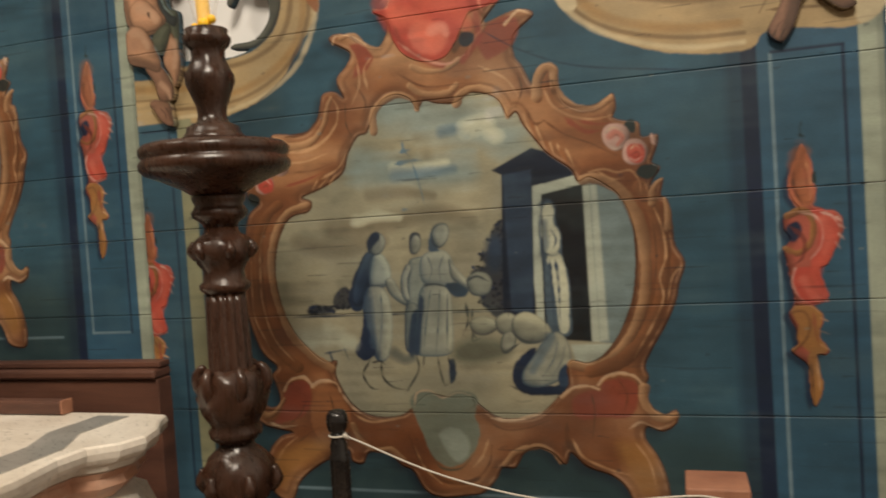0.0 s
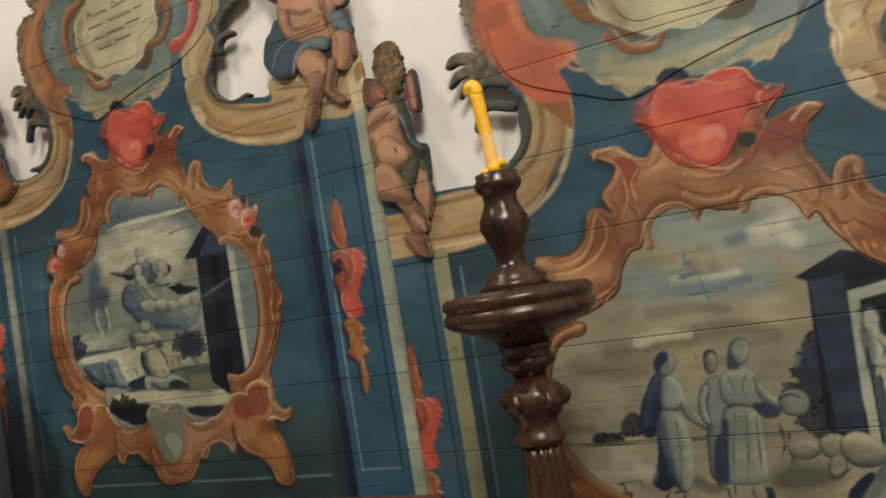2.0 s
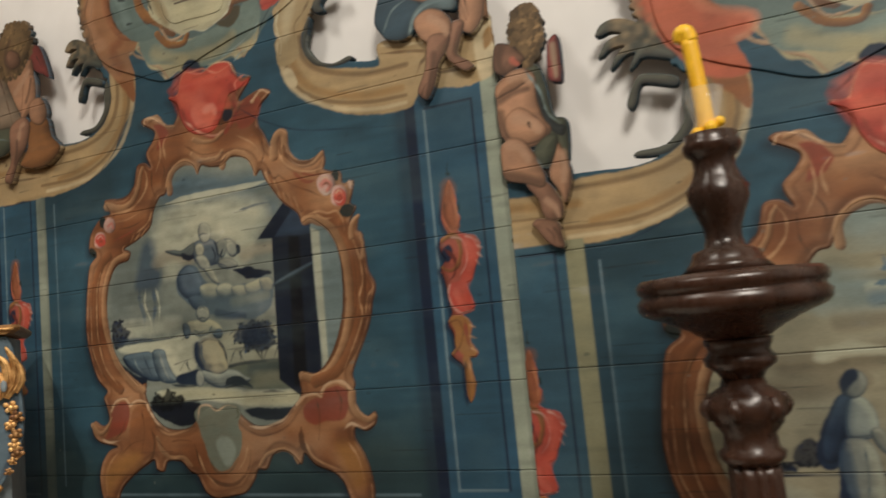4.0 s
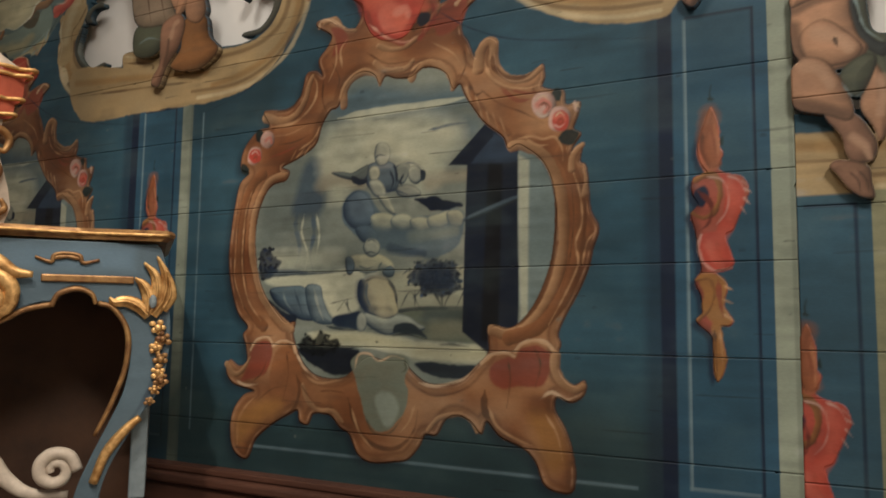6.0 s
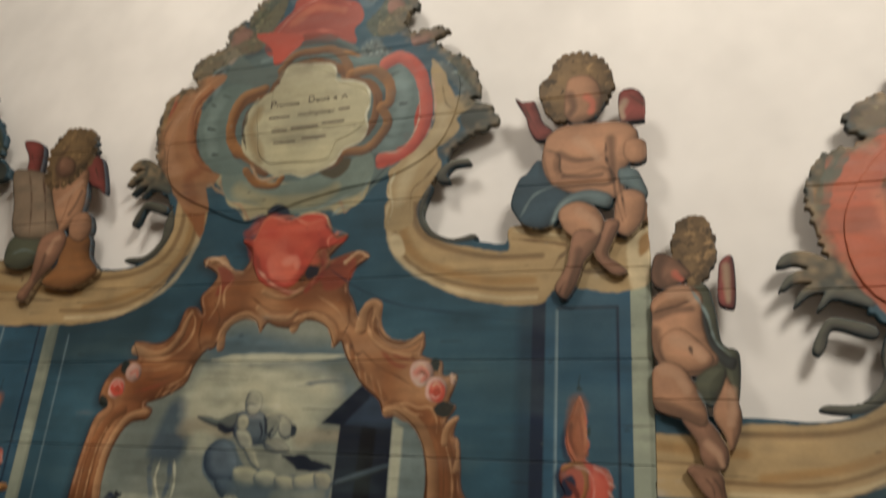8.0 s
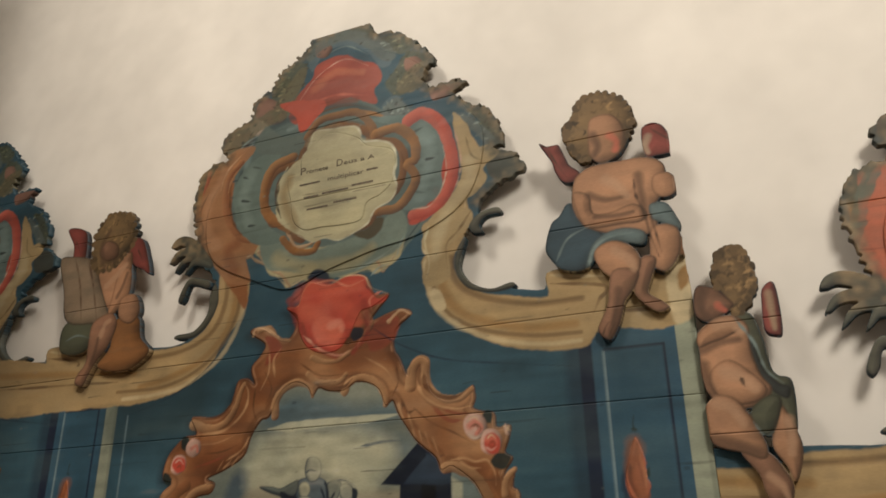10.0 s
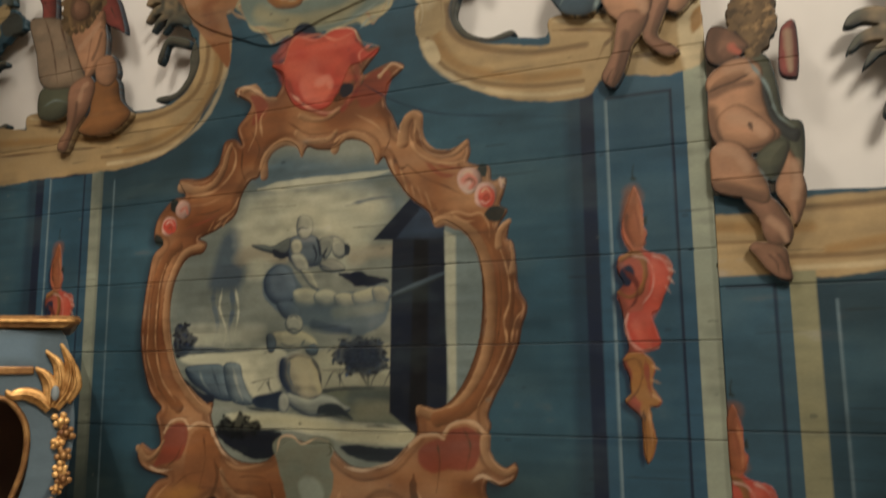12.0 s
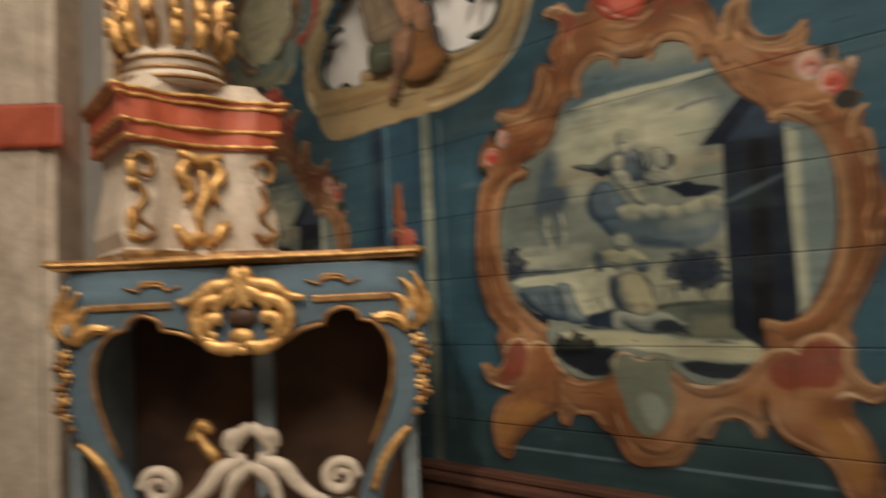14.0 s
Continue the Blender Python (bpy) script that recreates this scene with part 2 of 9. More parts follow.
def foliage(cv, pts, colour, count, T):
    """Leafy mass of small dabs of two tones."""
    p = rounded(T(pts), n=3)
    rng = np.random.default_rng(count)
    lo, hi = p.min(0), p.max(0)
    fill(cv, pts, colour, 1.5, T, True, 0.8)
    for k in range(count * 2):
        x, z = lo + (hi - lo) * rng.random(2)
        if distance(np.array([[x]]), np.array([[z]]), p)[0, 0] < 0.006:
            a, r = rng.random() * 6.28, 0.5 + 0.6 * rng.random()
            tone = tint(colour, 0.6 + 0.95 * rng.random() ** 2)
            brush(cv, [(x * 100 - r * math.cos(a), z * 100 - r * math.sin(a) * 0.6), (x * 100 + r * math.cos(a), z * 100 + r * math.sin(a) * 0.6)], tone, 0.9, 0.4, shift())


def volute(cv, pts, light, dark, w0, w1, T):
    """A modelled scroll: light on its upper left side, dark on the other."""
    p = rounded(T(pts), False, 4)
    win = cv.window(p, w0 / 100)
    if 0 in cv.X[win].shape:
        return
    d, along, side = distance(cv.X[win], cv.Z[win], p, False)
    w = (w0 + (w1 - w0) * along) / 200 + cv.wobble[win]
    k = np.clip(0.5 + 0.16 * cv.blotch[win] + 0.6 * side / w, 0, 1)[..., None]
    tone = srgb(dark) * (1 - k) + srgb(light) * k
    cv.lay(win, 0.92 * np.clip((w - d) / 0.003 + 0.5, 0, 1), tone)


def box_fill(cv, x0, x1, z0, z1, colour, soft=0.3, strength=1.0):
    fill(cv, [(x0, z0), (x1, z0), (x1, z1), (x0, z1)], colour, soft, shift(), False, strength)


def sheet(name, cv, sd, y, depth, parent=None, rows=None, label="", material=None):
    """A board cut to the shape where sd is negative, with the canvas's paint on its face and its sawn edges depth thick."""
    r0, r1 = rows or (0, cv.shape[0] - 1)
    keep = (sd[:-1, :-1] + sd[1:, :-1] + sd[:-1, 1:] + sd[1:, 1:]) < 0
    keep[:r0], keep[r1:] = False, False
    for g in cv.gaps:
        keep[g] = False
    if not keep.any():
        return None
    rr, cc = np.nonzero(keep)
    W = cv.shape[1]
    quad = np.stack([rr * W + cc, rr * W + cc + 1, (rr + 1) * W + cc + 1, (rr + 1) * W + cc], 1)
    gz, gx = np.gradient(sd, STEP)
    norm = np.maximum(gx * gx + gz * gz, 0.2)
    pad = np.pad(keep, 1)
    full = pad[:-1, :-1] & pad[1:, :-1] & pad[:-1, 1:] & pad[1:, 1:]
    limit = np.zeros(cv.shape, bool)
    limit[[r0, r1]] = True
    for g in cv.gaps:
        limit[[g, g + 1]] = True
    move = np.where(full, 0, np.clip(-sd / norm, -0.7 * STEP, 0.7 * STEP))
    X, Z = cv.X + move * gx, cv.Z + np.where(limit, 0, move * gz)
    used, quad = np.unique(quad, return_inverse=True)
    quad = quad.reshape(-1, 4)
    n = len(used)
    front = np.stack([X.ravel()[used], np.full(n, y), Z.ravel()[used]], 1)
    key = np.concatenate([quad[:, [k, (k + 1) % 4]] for k in range(4)])
    low, high = key.min(1), key.max(1)
    _, first, count = np.unique(low * n + high, return_index=True, return_counts=True)
    rim = key[first[count == 1]]
    skirt = np.stack([rim[:, 1], rim[:, 0], rim[:, 0] + n, rim[:, 1] + n], 1)
    verts = np.vstack([front, front + (0, depth, 0)])
    faces = np.vstack([quad, skirt])
    back_used, faces = np.unique(faces, return_inverse=True)
    faces = faces.reshape(-1, 4)
    colour = cv.c.reshape(-1, 3)[used]
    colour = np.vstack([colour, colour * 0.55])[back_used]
    verts = verts[back_used]
    me = bpy.data.meshes.new(name)
    me.vertices.add(len(verts))
    me.vertices.foreach_set("co", verts.ravel())
    me.loops.add(faces.size)
    me.loops.foreach_set("vertex_index", faces.ravel())
    me.polygons.add(len(faces))
    me.polygons.foreach_set("loop_start", np.arange(0, faces.size, 4))
    at = me.attributes.new("paint", "FLOAT_COLOR", "POINT")
    at.data.foreach_set("color", np.hstack([colour, np.ones((len(colour), 1))]).clip(0, 1).astype(np.float32).ravel())
    me.update(calc_edges=True)
    me.materials.append(material or PAINT)
    ob = new(name, me)
    ob.parent = parent
    if label:
        tagged(ob, label)
    return ob


def thing(name, label, category, group="", kind=""):
    return tagged(new(name), label, category, group, kind)


def part(name, bm, material, parent, label="", smooth=False):
    me = bpy.data.meshes.new(name)
    bmesh.ops.recalc_face_normals(bm, faces=bm.faces)
    bm.to_mesh(me)
    bm.free()
    me.materials.append(material)
    if smooth:
        me.shade_smooth()
    ob = new(name, me)
    ob.parent = parent
    if label:
        tagged(ob, label)
    return ob

FRAME_OUTER_L = [(-15.6, 97.1), (-22.4, 96.3), (-26.7, 97.9), (-29.8, 103.1), (-32.8, 104.5), (-36.4, 107.7), (-41.9, 107.8), (-43.8, 104.7), (-46.7, 105.3), (-47.6, 108.3), (-51.5, 106.7), (-57.4, 103.3), (-62.5, 99.1), (-65.6, 93.4), (-70.7, 95.5), (-72.3, 101.8), (-71, 107.4), (-67.4, 111.5), (-63.7, 112.9), (-71.5, 114.6), (-74.6, 117.8), (-73.5, 121.5), (-69.7, 119.8), (-66.8, 121.4), (-67.5, 125.9), (-68.7, 129.1), (-67, 131.5), (-71.1, 135.6), (-74.2, 143.8), (-75.5, 152), (-75, 160.1), (-73.8, 168.3), (-72.2, 174.7), (-68.8, 177.7), (-72.1, 179.3), (-71.2, 185.3), (-66, 190.5), (-61.5, 191.3), (-63.9, 195.9), (-60.8, 196.3), (-54.7, 195.6), (-50.7, 198.2), (-49.2, 202), (-48, 205.8), (-44.7, 206.1), (-42.2, 204.3)]
FRAME_OUTER_T = [(-43.8, 209.2), (-40.7, 212.8), (-39.6, 216.1), (-44.9, 219.7), (-44, 221.3), (-40.3, 220.8), (-35.1, 217.2), (-31.2, 216.7), (-28.9, 221.9), (-32.7, 226.4), (-28.8, 226.6), (-25.2, 233.6), (-18.4, 231.5), (-11.8, 233.6), (-6.2, 232), (-3.4, 226.4), (1.1, 225.8), (-2.5, 221.6), (-4.6, 218.6), (1.1, 220.3), (4.9, 221), (8, 219.3), (3.1, 215.1), (2.8, 209.9), (4.5, 207)]
FRAME_OUTER_R = [(6.9, 201.9), (8.3, 205.3), (10.6, 206.7), (12.9, 205.2), (12.5, 201), (13.9, 196.9), (17.9, 194.4), (22.3, 194.8), (25.3, 197.7), (25.9, 194.2), (25.2, 192), (27.6, 190.8), (30.8, 190.1), (31.4, 186.6), (34.9, 186.8), (34.4, 183.6), (33.3, 180.4), (35.1, 178.9), (33.2, 176.1), (32.4, 173.2), (33.1, 174.8), (35.5, 176.2), (34.9, 172.3), (36.4, 170.8), (37, 165.5), (37.5, 160.2), (39.4, 155.9), (37.9, 151), (37.1, 147.2), (34.9, 142)]
FRAME_OUTER_R += [(32, 136.9), (29.7, 132.3), (29.4, 130.3), (30, 128.4), (29.3, 126.1), (29.8, 121.8), (32.8, 118.9), (35.8, 120.2), (35.7, 117.1), (32.6, 115.1), (29.2, 116.2), (28.5, 113.3), (31.1, 108.8), (32.7, 104.4), (33.5, 99.3), (33, 95.1), (30.6, 94.2), (26.1, 95.5), (23.8, 100.6), (20.4, 103.7), (14.6, 105.8), (11, 109.3), (9.4, 106.1), (6.4, 109.1), (2.6, 110.3), (-0.6, 108.8), (-3.1, 104.9), (-6.3, 104.8), (-8, 101.8), (-11.4, 98.1)]
FRAME_INNER = [(-48.6, 125.7), (-50, 129.7), (-49.4, 133), (-52.9, 132.7), (-57.8, 137), (-61.7, 141.8), (-64.3, 148.3), (-65.6, 156.4), (-64.8, 164.4), (-62.2, 170.7), (-59.1, 173.6), (-54.5, 174.5), (-53.5, 177.1), (-56, 178.5), (-50, 180.7), (-44.1, 184.1), (-42.1, 189.3), (-39.2, 193.6), (-36.4, 194.5), (-34.4, 199.2), (-31.6, 202.6), (-27.9, 203.6), (-24.3, 202), (-22.5, 199)]
FRAME_INNER += [(-20.6, 201.2), (-17.4, 200.1), (-13.1, 199.7), (-11, 200.6), (-8.8, 201.8), (-4.7, 201.1), (-1.5, 198.9), (0.4, 194.6), (2.5, 195.7), (4, 192.4), (6.6, 188.5), (9, 185.2), (11.1, 183.3), (14.9, 180.2), (16.3, 177.1), (18.9, 178), (22.5, 175.9), (25.6, 172.9), (28, 167.6), (28.8, 160.8), (28.2, 151.5), (26.6, 145), (23.6, 138.4), (19.8, 133.7), (16.1, 131.8)]
FRAME_INNER2 = [(12.7, 132.5), (11.3, 130.4), (11.4, 126.3), (8.3, 122.9), (3.6, 118.6), (-2, 117.5), (-6.8, 118), (-11.3, 121.2), (-12.9, 123), (-19.2, 123), (-24.4, 123.8), (-28.9, 120.2), (-32.5, 117.9), (-38, 117.5), (-42.6, 118.7), (-46.3, 121.7)]
HEART = [(-32.7, 225.9), (-28.8, 226.2), (-27.4, 230.4), (-25.2, 233.3), (-18.4, 231.2), (-11.8, 233.3), (-6.6, 232.1), (-4.3, 227.8), (0.7, 225.8), (-4.3, 222.7), (-7.5, 222), (-9.7, 218.4), (-11.8, 214.6), (-15, 211.4), (-20.5, 211.2), (-25.3, 213.8), (-28, 218.4), (-29, 223.3)]
SKYLINE_L = [(-164.9, 223.8), (-147.8, 221.8), (-121.1, 219.6), (-111.3, 220.6), (-85.1, 219.9), (-73.8, 219.4), (-65.4, 222), (-60.5, 226.8), (-58.8, 233), (-60.2, 238.2), (-62.8, 241.9), (-65.4, 245.4), (-67.5, 250.1), (-70.7, 258.6), (-72.6, 269.3), (-70.5, 277.8), (-65.5, 281.6), (-59.6, 282.6), (-63.4, 287.8), (-59.7, 293.3), (-52, 295.6), (-51.6, 302.2), (-44.9, 305.8), (-41.6, 311.2), (-37.3, 314.3), (-31.2, 318.2), (-28.7, 322.1), (-21.2, 323.2), (-18.2, 325.7), (-7.3, 321.1)]
SKYLINE_R = [(-4.8, 316.9), (3.1, 315.5), (10, 308.9), (15.9, 301.8), (13.2, 298), (11.8, 294.6), (14.9, 290.5), (19.3, 291.5), (26.1, 290.6), (22.3, 287.2), (25.8, 283.5), (32.4, 278.6), (35.9, 272), (36.3, 266.3), (33.2, 265.6), (41.4, 261.1), (42, 256.3), (36.7, 254.7), (31.1, 251.3), (28.6, 248.6), (27, 243.4), (24.2, 239.5), (22.3, 234.4), (22.8, 229.3), (25.9, 225.2), (31.7, 222.7), (37.9, 222.1), (46, 220.8), (46.8, 225.1), (53.2, 225.6), (67.5, 223.2), (77.8, 222.5), (82.3, 225.7), (85.3, 225.6), (86.2, 222.5), (84.1, 214.9), (83.7, 207.1)]
LABEL = [(-26.2, 279.8), (-20.1, 282.9), (-10.8, 279.1), (-6.8, 275.2), (1, 272.3), (2.9, 268), (2, 261.5), (-1.8, 257.7), (-6.5, 255.8), (-8.3, 250.6), (-14.1, 249.9), (-22, 250.4), (-28, 250.6), (-32.2, 254.3), (-33.7, 261.4), (-35.2, 269.7), (-31, 270.8), (-30.3, 276.7)]
CURL_A = [(-62.4, 246.3), (-67.5, 252.3), (-71.1, 255.5), (-75.1, 256.9), (-78.3, 256.1), (-79.9, 253.5), (-78.3, 253.2), (-76.1, 253.7), (-72.7, 252.3), (-69.1, 248.6), (-62.7, 244.3)]
CURL_A2 = [(-62.5, 245.7), (-69.6, 251.7), (-73.6, 252.6), (-77.5, 251.4), (-79.8, 247.8), (-78.5, 248), (-76.2, 249.5), (-72.6, 249.2), (-62.7, 244.3)]
CURL_A3 = [(-62.5, 245.5), (-69.4, 250), (-73, 249.3), (-75.7, 247.3), (-77.2, 244), (-75.6, 245), (-73.5, 246.8), (-70.3, 247), (-62.8, 244)]
CURL_A4 = [(-62.6, 245.2), (-68, 248.5), (-70.9, 247.1), (-72.9, 242.9), (-71.3, 244), (-69, 245.5), (-62.9, 243.5)]
CURL_B = [(-62.6, 239.3), (-69.2, 241.4), (-71.4, 240.9), (-73.2, 238), (-74.4, 234.5), (-73.4, 233.1), (-72, 234.8), (-71.1, 237.7), (-69.5, 238.9), (-63, 236.8)]
CURL_C = [(-60.2, 238.2), (-61.9, 233.8), (-62.2, 228.3), (-66.7, 223.4), (-73.2, 222.8), (-73.7, 221.4), (-66.4, 221.2), (-61, 225.4), (-58.3, 232.3)]
CURL_D = [(26, 243.1), (29.2, 245.9), (34.2, 246.6), (35.1, 244.7), (30.8, 244.4), (28.7, 242.1), (29.7, 239.8), (26.4, 240.1)]
CURL_E = [(24.7, 239.1), (23.3, 234.2), (22.7, 230.2), (26, 225.5), (31.4, 223.1), (37, 224.1), (38, 222.7), (32.1, 222), (24.9, 224.1), (21.5, 229.5), (22, 236.1)]
ORN = [(64.9, 181.7), (65.9, 179.9), (66.8, 176.7), (66.8, 172.9), (67.5, 171), (66.4, 167.9), (68.7, 166.5), (71.6, 165.6), (72.6, 162.5), (72, 160.7), (70.7, 157.7), (69.1, 154.1), (67.5, 153), (68.5, 149.3), (69, 146.6), (67.1, 145.4), (65.3, 145.1), (67.8, 142), (66.8, 137.8), (68.6, 134.7), (67.8, 133.3), (66, 133.3), (66.7, 128.7), (67.1, 125.7), (65.4, 121.3), (64.6, 123.9), (64.5, 127.5), (64.1, 131.1), (61, 134.2), (62.3, 136), (62.1, 139.7), (61, 142.8), (62.3, 145.2), (61.7, 149.6), (61.1, 154.6), (60.4, 157.7), (61.8, 160.1), (60.6, 162.7), (61.1, 165.9), (63.9, 166.9), (62.5, 169.5), (62, 173.4), (63.4, 177.7)]


def paint_medallion(cv, T):
    # frame base is handled by outlines
    volute(cv, [(-50.6, 130.7), (-56.4, 134.6), (-61.8, 140.2), (-65.1, 148.3), (-66.6, 156.4), (-66.1, 164.5), (-63.3, 171.5), (-59.7, 175), (-55.1, 176.1)], HI, DK, 2.6, 2.0, T)
    volute(cv, [(-60.9, 131.5), (-66.5, 136.3), (-70.2, 143.6), (-71.5, 151.8), (-71.2, 159.9), (-70, 168), (-66.7, 174.3), (-63.2, 176.9)], OR, DK, 3.4, 3.0, T)
    brush(cv, [(-61.9, 133.1), (-67.3, 139.5), (-69.9, 148.5), (-70.2, 156.6), (-69.4, 166.3), (-67.4, 171.9)], HI, .5, .4, T)
    brush(cv, [(-64.9, 133.1), (-71.1, 140.4), (-73.7, 148.6), (-73.7, 158.4), (-72.3, 169.8)], DK, .5, .4, T)
    brush(cv, [(-69, 137.2), (-72.7, 145.3), (-73, 153.5), (-72.6, 161.6)], HI, .5, .2, T)
    volute(cv, [(12.3, 131.5), (16.8, 130.7), (21.2, 132.4), (26, 137.7), (29.4, 144.9), (30.8, 152.7), (30.6, 162), (28.8, 169.5), (25.4, 174.8), (20.4, 177.5), (17.4, 177.4)], HI, DK, 2.8, 3.0, T)
    volute(cv, [(16.8, 129.7), (24.1, 132.4), (29.6, 138.2), (32.9, 144.7), (34.5, 152.5), (34.5, 161.7), (33, 169.8), (30.3, 174.7)], OR, DK, 3.6, 3.4, T)
    brush(cv, [(27, 133), (32.1, 142.1), (34.4, 147.9), (33.8, 152.6), (35.4, 157.7), (34.9, 164.3), (33, 170.5), (31.5, 175.9)], HI, .6, .4, T)
    brush(cv, [(35.4, 147.2), (36.5, 152.4), (38.7, 155.2)], HI, .5, .3, T)
    brush(cv, [(18.6, 132.4), (23.5, 137), (27, 144.3), (28.6, 151.5), (28.9, 160.8), (27.7, 167.6), (25.3, 172.5)], DK, .8, .5, T)
    brush(cv, [(30.5, 134.3), (34.9, 142), (37.1, 148.5), (37.9, 153)], DK, .5, .3, T)
    volute(cv, [(33, 170.5), (33.1, 173.1), (34.1, 175), (35.5, 176.2)], HI, DK, 2.2, 1.0, T)
    volute(cv, [(36.2, 164.2), (36.4, 168.2), (35.8, 171.5)], HI, DK, 1.8, .6, T)
    volute(cv, [(-62.9, 194.2), (-56.8, 192.3), (-51.4, 193.9), (-48.1, 198.2), (-46.9, 202.5), (-45.7, 204.7)], HI, DK, 2.8, 1.2, T)
    brush(cv, [(-60.9, 191.2), (-53.8, 191.3), (-48.8, 193.2), (-44.8, 197.5), (-44.2, 202.1), (-46, 205.2)], HI, 1.0, .5, T)
    brush(cv, [(-59.8, 195.4), (-53.7, 196.2), (-49.7, 199.7), (-48, 203.4)], DK, 1.0, .6, T)
    brush(cv, [(-50, 183.1), (-45.1, 185.7), (-42.5, 189.3)], HI, .7, .3, T)
    brush(cv, [(-41.9, 202.6), (-42, 197.1), (-40.2, 192.9)], DK, .8, .3, T)
    brush(cv, [(-51, 180.8), (-48, 183.4)], HI, .7, .3, T)
    brush(cv, [(-48.1, 181.3), (-45.7, 184.2)], HI, .7, .3, T)
    brush(cv, [(-53, 180.2), (-51, 183.2)], HI, .7, .3, T)
    volute(cv, [(-34.5, 194.5), (-34.4, 198.9), (-31.6, 202.1), (-27.4, 203.4), (-23.5, 201.6), (-22.5, 199)], HI, DK, 2.6, 1.2, T)
    volute(cv, [(-12.2, 199.3), (-11, 201.5), (-7.1, 203), (-2.7, 201.1), (0.1, 197.2), (0.4, 194.6)], HI, DK, 2.4, 1.2, T)
    brush(cv, [(-21.3, 203.1), (-19.1, 201.2), (-13, 200.6), (-9.9, 202.8)], DK, 1.3, .8, T)
    volute(cv, [(7.8, 198.9), (8.2, 203.1), (10.1, 205.7), (12.1, 204.8), (12.2, 201.1), (13.5, 197.8), (17.2, 195), (21.6, 194.7), (24.9, 196.6)], HI, DK, 3.2, 1.6, T)
    brush(cv, [(9.7, 200.1), (11.4, 196.3), (15.6, 193.3), (20.8, 192), (25.2, 192.5)], HI, .9, .4, T)
    brush(cv, [(11.6, 202.6), (12.4, 198.5), (15.7, 195.8), (20.4, 195.1), (24.3, 197)], DK, 1.4, .6, T)
    brush(cv, [(5.2, 195.8), (6.7, 192.3), (9.5, 192.8)], DK, 1.0, .5, T)
    brush(cv, [(4.2, 195.2), (5.1, 192), (6.9, 188.9)], HI, .6, .2, T)
    brush(cv, [(7, 192), (8.3, 188.3), (9, 185.4)], HI, .6, .2, T)
    brush(cv, [(10.1, 187.6), (11.1, 184.1)], HI, .6, .2, T)
    brush(cv, [(11.9, 186.8), (13.5, 182.5)], HI, .6, .2, T)
    brush(cv, [(13.9, 185.5), (15.6, 181.1)], HI, .6, .2, T)
    brush(cv, [(5.8, 193.6), (6.6, 190.6), (7.9, 186.2)], OR, 1.0, .3, T)
    brush(cv, [(9.1, 188.9), (9.9, 186), (10.9, 183.3)], OR, 1.0, .3, T)
    brush(cv, [(12.4, 185.7), (13.8, 182.7), (14.9, 180.5)], OR, 1.0, .3, T)
    brush(cv, [(14.1, 193.1), (18.5, 189.3), (22.9, 189.1)], RD, 1.4, .8, T)
    brush(cv, [(18.9, 179.3), (22.6, 179.6), (25.5, 178.6), (28.6, 178.8), (30.4, 176), (30.7, 172.7)], HI, .7, .4, T)
    brush(cv, [(21.1, 179.1), (24.3, 177.1), (26.9, 177.1)], HI, .7, .4, T)
    # bottom shells
    fill(cv, [(-65.1, 124.3), (-62, 127.2), (-58, 127.1), (-57.4, 122.8), (-59.5, 118.1), (-64.2, 116.4), (-69, 115.5), (-66.2, 119.5)], RD, 1.5, T)
    fill(cv, [(-56, 124.4), (-51.1, 125.7), (-48.2, 122.9), (-46.4, 116.8), (-49.4, 110.6), (-55.3, 110.4), (-58.2, 116.5)], OR, 1.5, T)
    volute(cv, [(-65.5, 124.6), (-63.4, 127.5), (-59.3, 128.5), (-57, 126.3)], CR, HI, .9, .7, T)
    volute(cv, [(-57, 126), (-54, 127.5), (-50.1, 126.9), (-48.8, 124.5)], CR, HI, .9, .7, T)
    volute(cv, [(-74.6, 120.2), (-71.4, 117.5), (-68.3, 118.7), (-65.5, 122.4)], HI, DK, 2.0, 1.2, T)
    brush(cv, [(-70.4, 115.5), (-66.9, 114.4), (-62.2, 114.9)], CR, .8, .4, T)
    brush(cv, [(-48.3, 118.3), (-47.1, 113.7), (-49.1, 108.3), (-55.4, 104.9), (-61.4, 102.3)], DK, 1.4, .8, T)
    brush(cv, [(-69.3, 97.1), (-69.2, 103.5), (-66.4, 108.4), (-62.3, 111.7)], HI, 1.0, .4, T)
    fill(cv, [(12, 119.5), (12.4, 123.3), (16.6, 125), (18.8, 125), (19.6, 127), (24, 128.2), (27, 126.7), (27.3, 122.4), (25.1, 118.4), (19.4, 118.3), (14.9, 117.5)], RD, 1.5, T)
    volute(cv, [(9.4, 123.3), (12.2, 125.5), (15.9, 126.1), (18.4, 125.3)], CR, HI, .9, .7, T)
    volute(cv, [(18.4, 126.4), (20.4, 128.5), (23.7, 129.3), (26.8, 128.5), (28.7, 126.4)], CR, HI, .9, .7, T)
    volute(cv, [(28.8, 125.7), (28.7, 122.5), (30.5, 119.6), (33.4, 118), (35.5, 118.9)], HI, DK, 2.6, 1.6, T)
    brush(cv, [(25, 115.5), (27.9, 117.2), (31.3, 115.7), (34.1, 116.7)], CR, .8, .4, T)
    brush(cv, [(10.4, 116.7), (10.6, 111.3), (14.6, 106.7), (20.4, 104.4)], DK, 1.8, 1.0, T)
    brush(cv, [(11.5, 112.7), (13.9, 108.1), (19.7, 105.3), (24.7, 103.9)], HI, .8, .4, T)
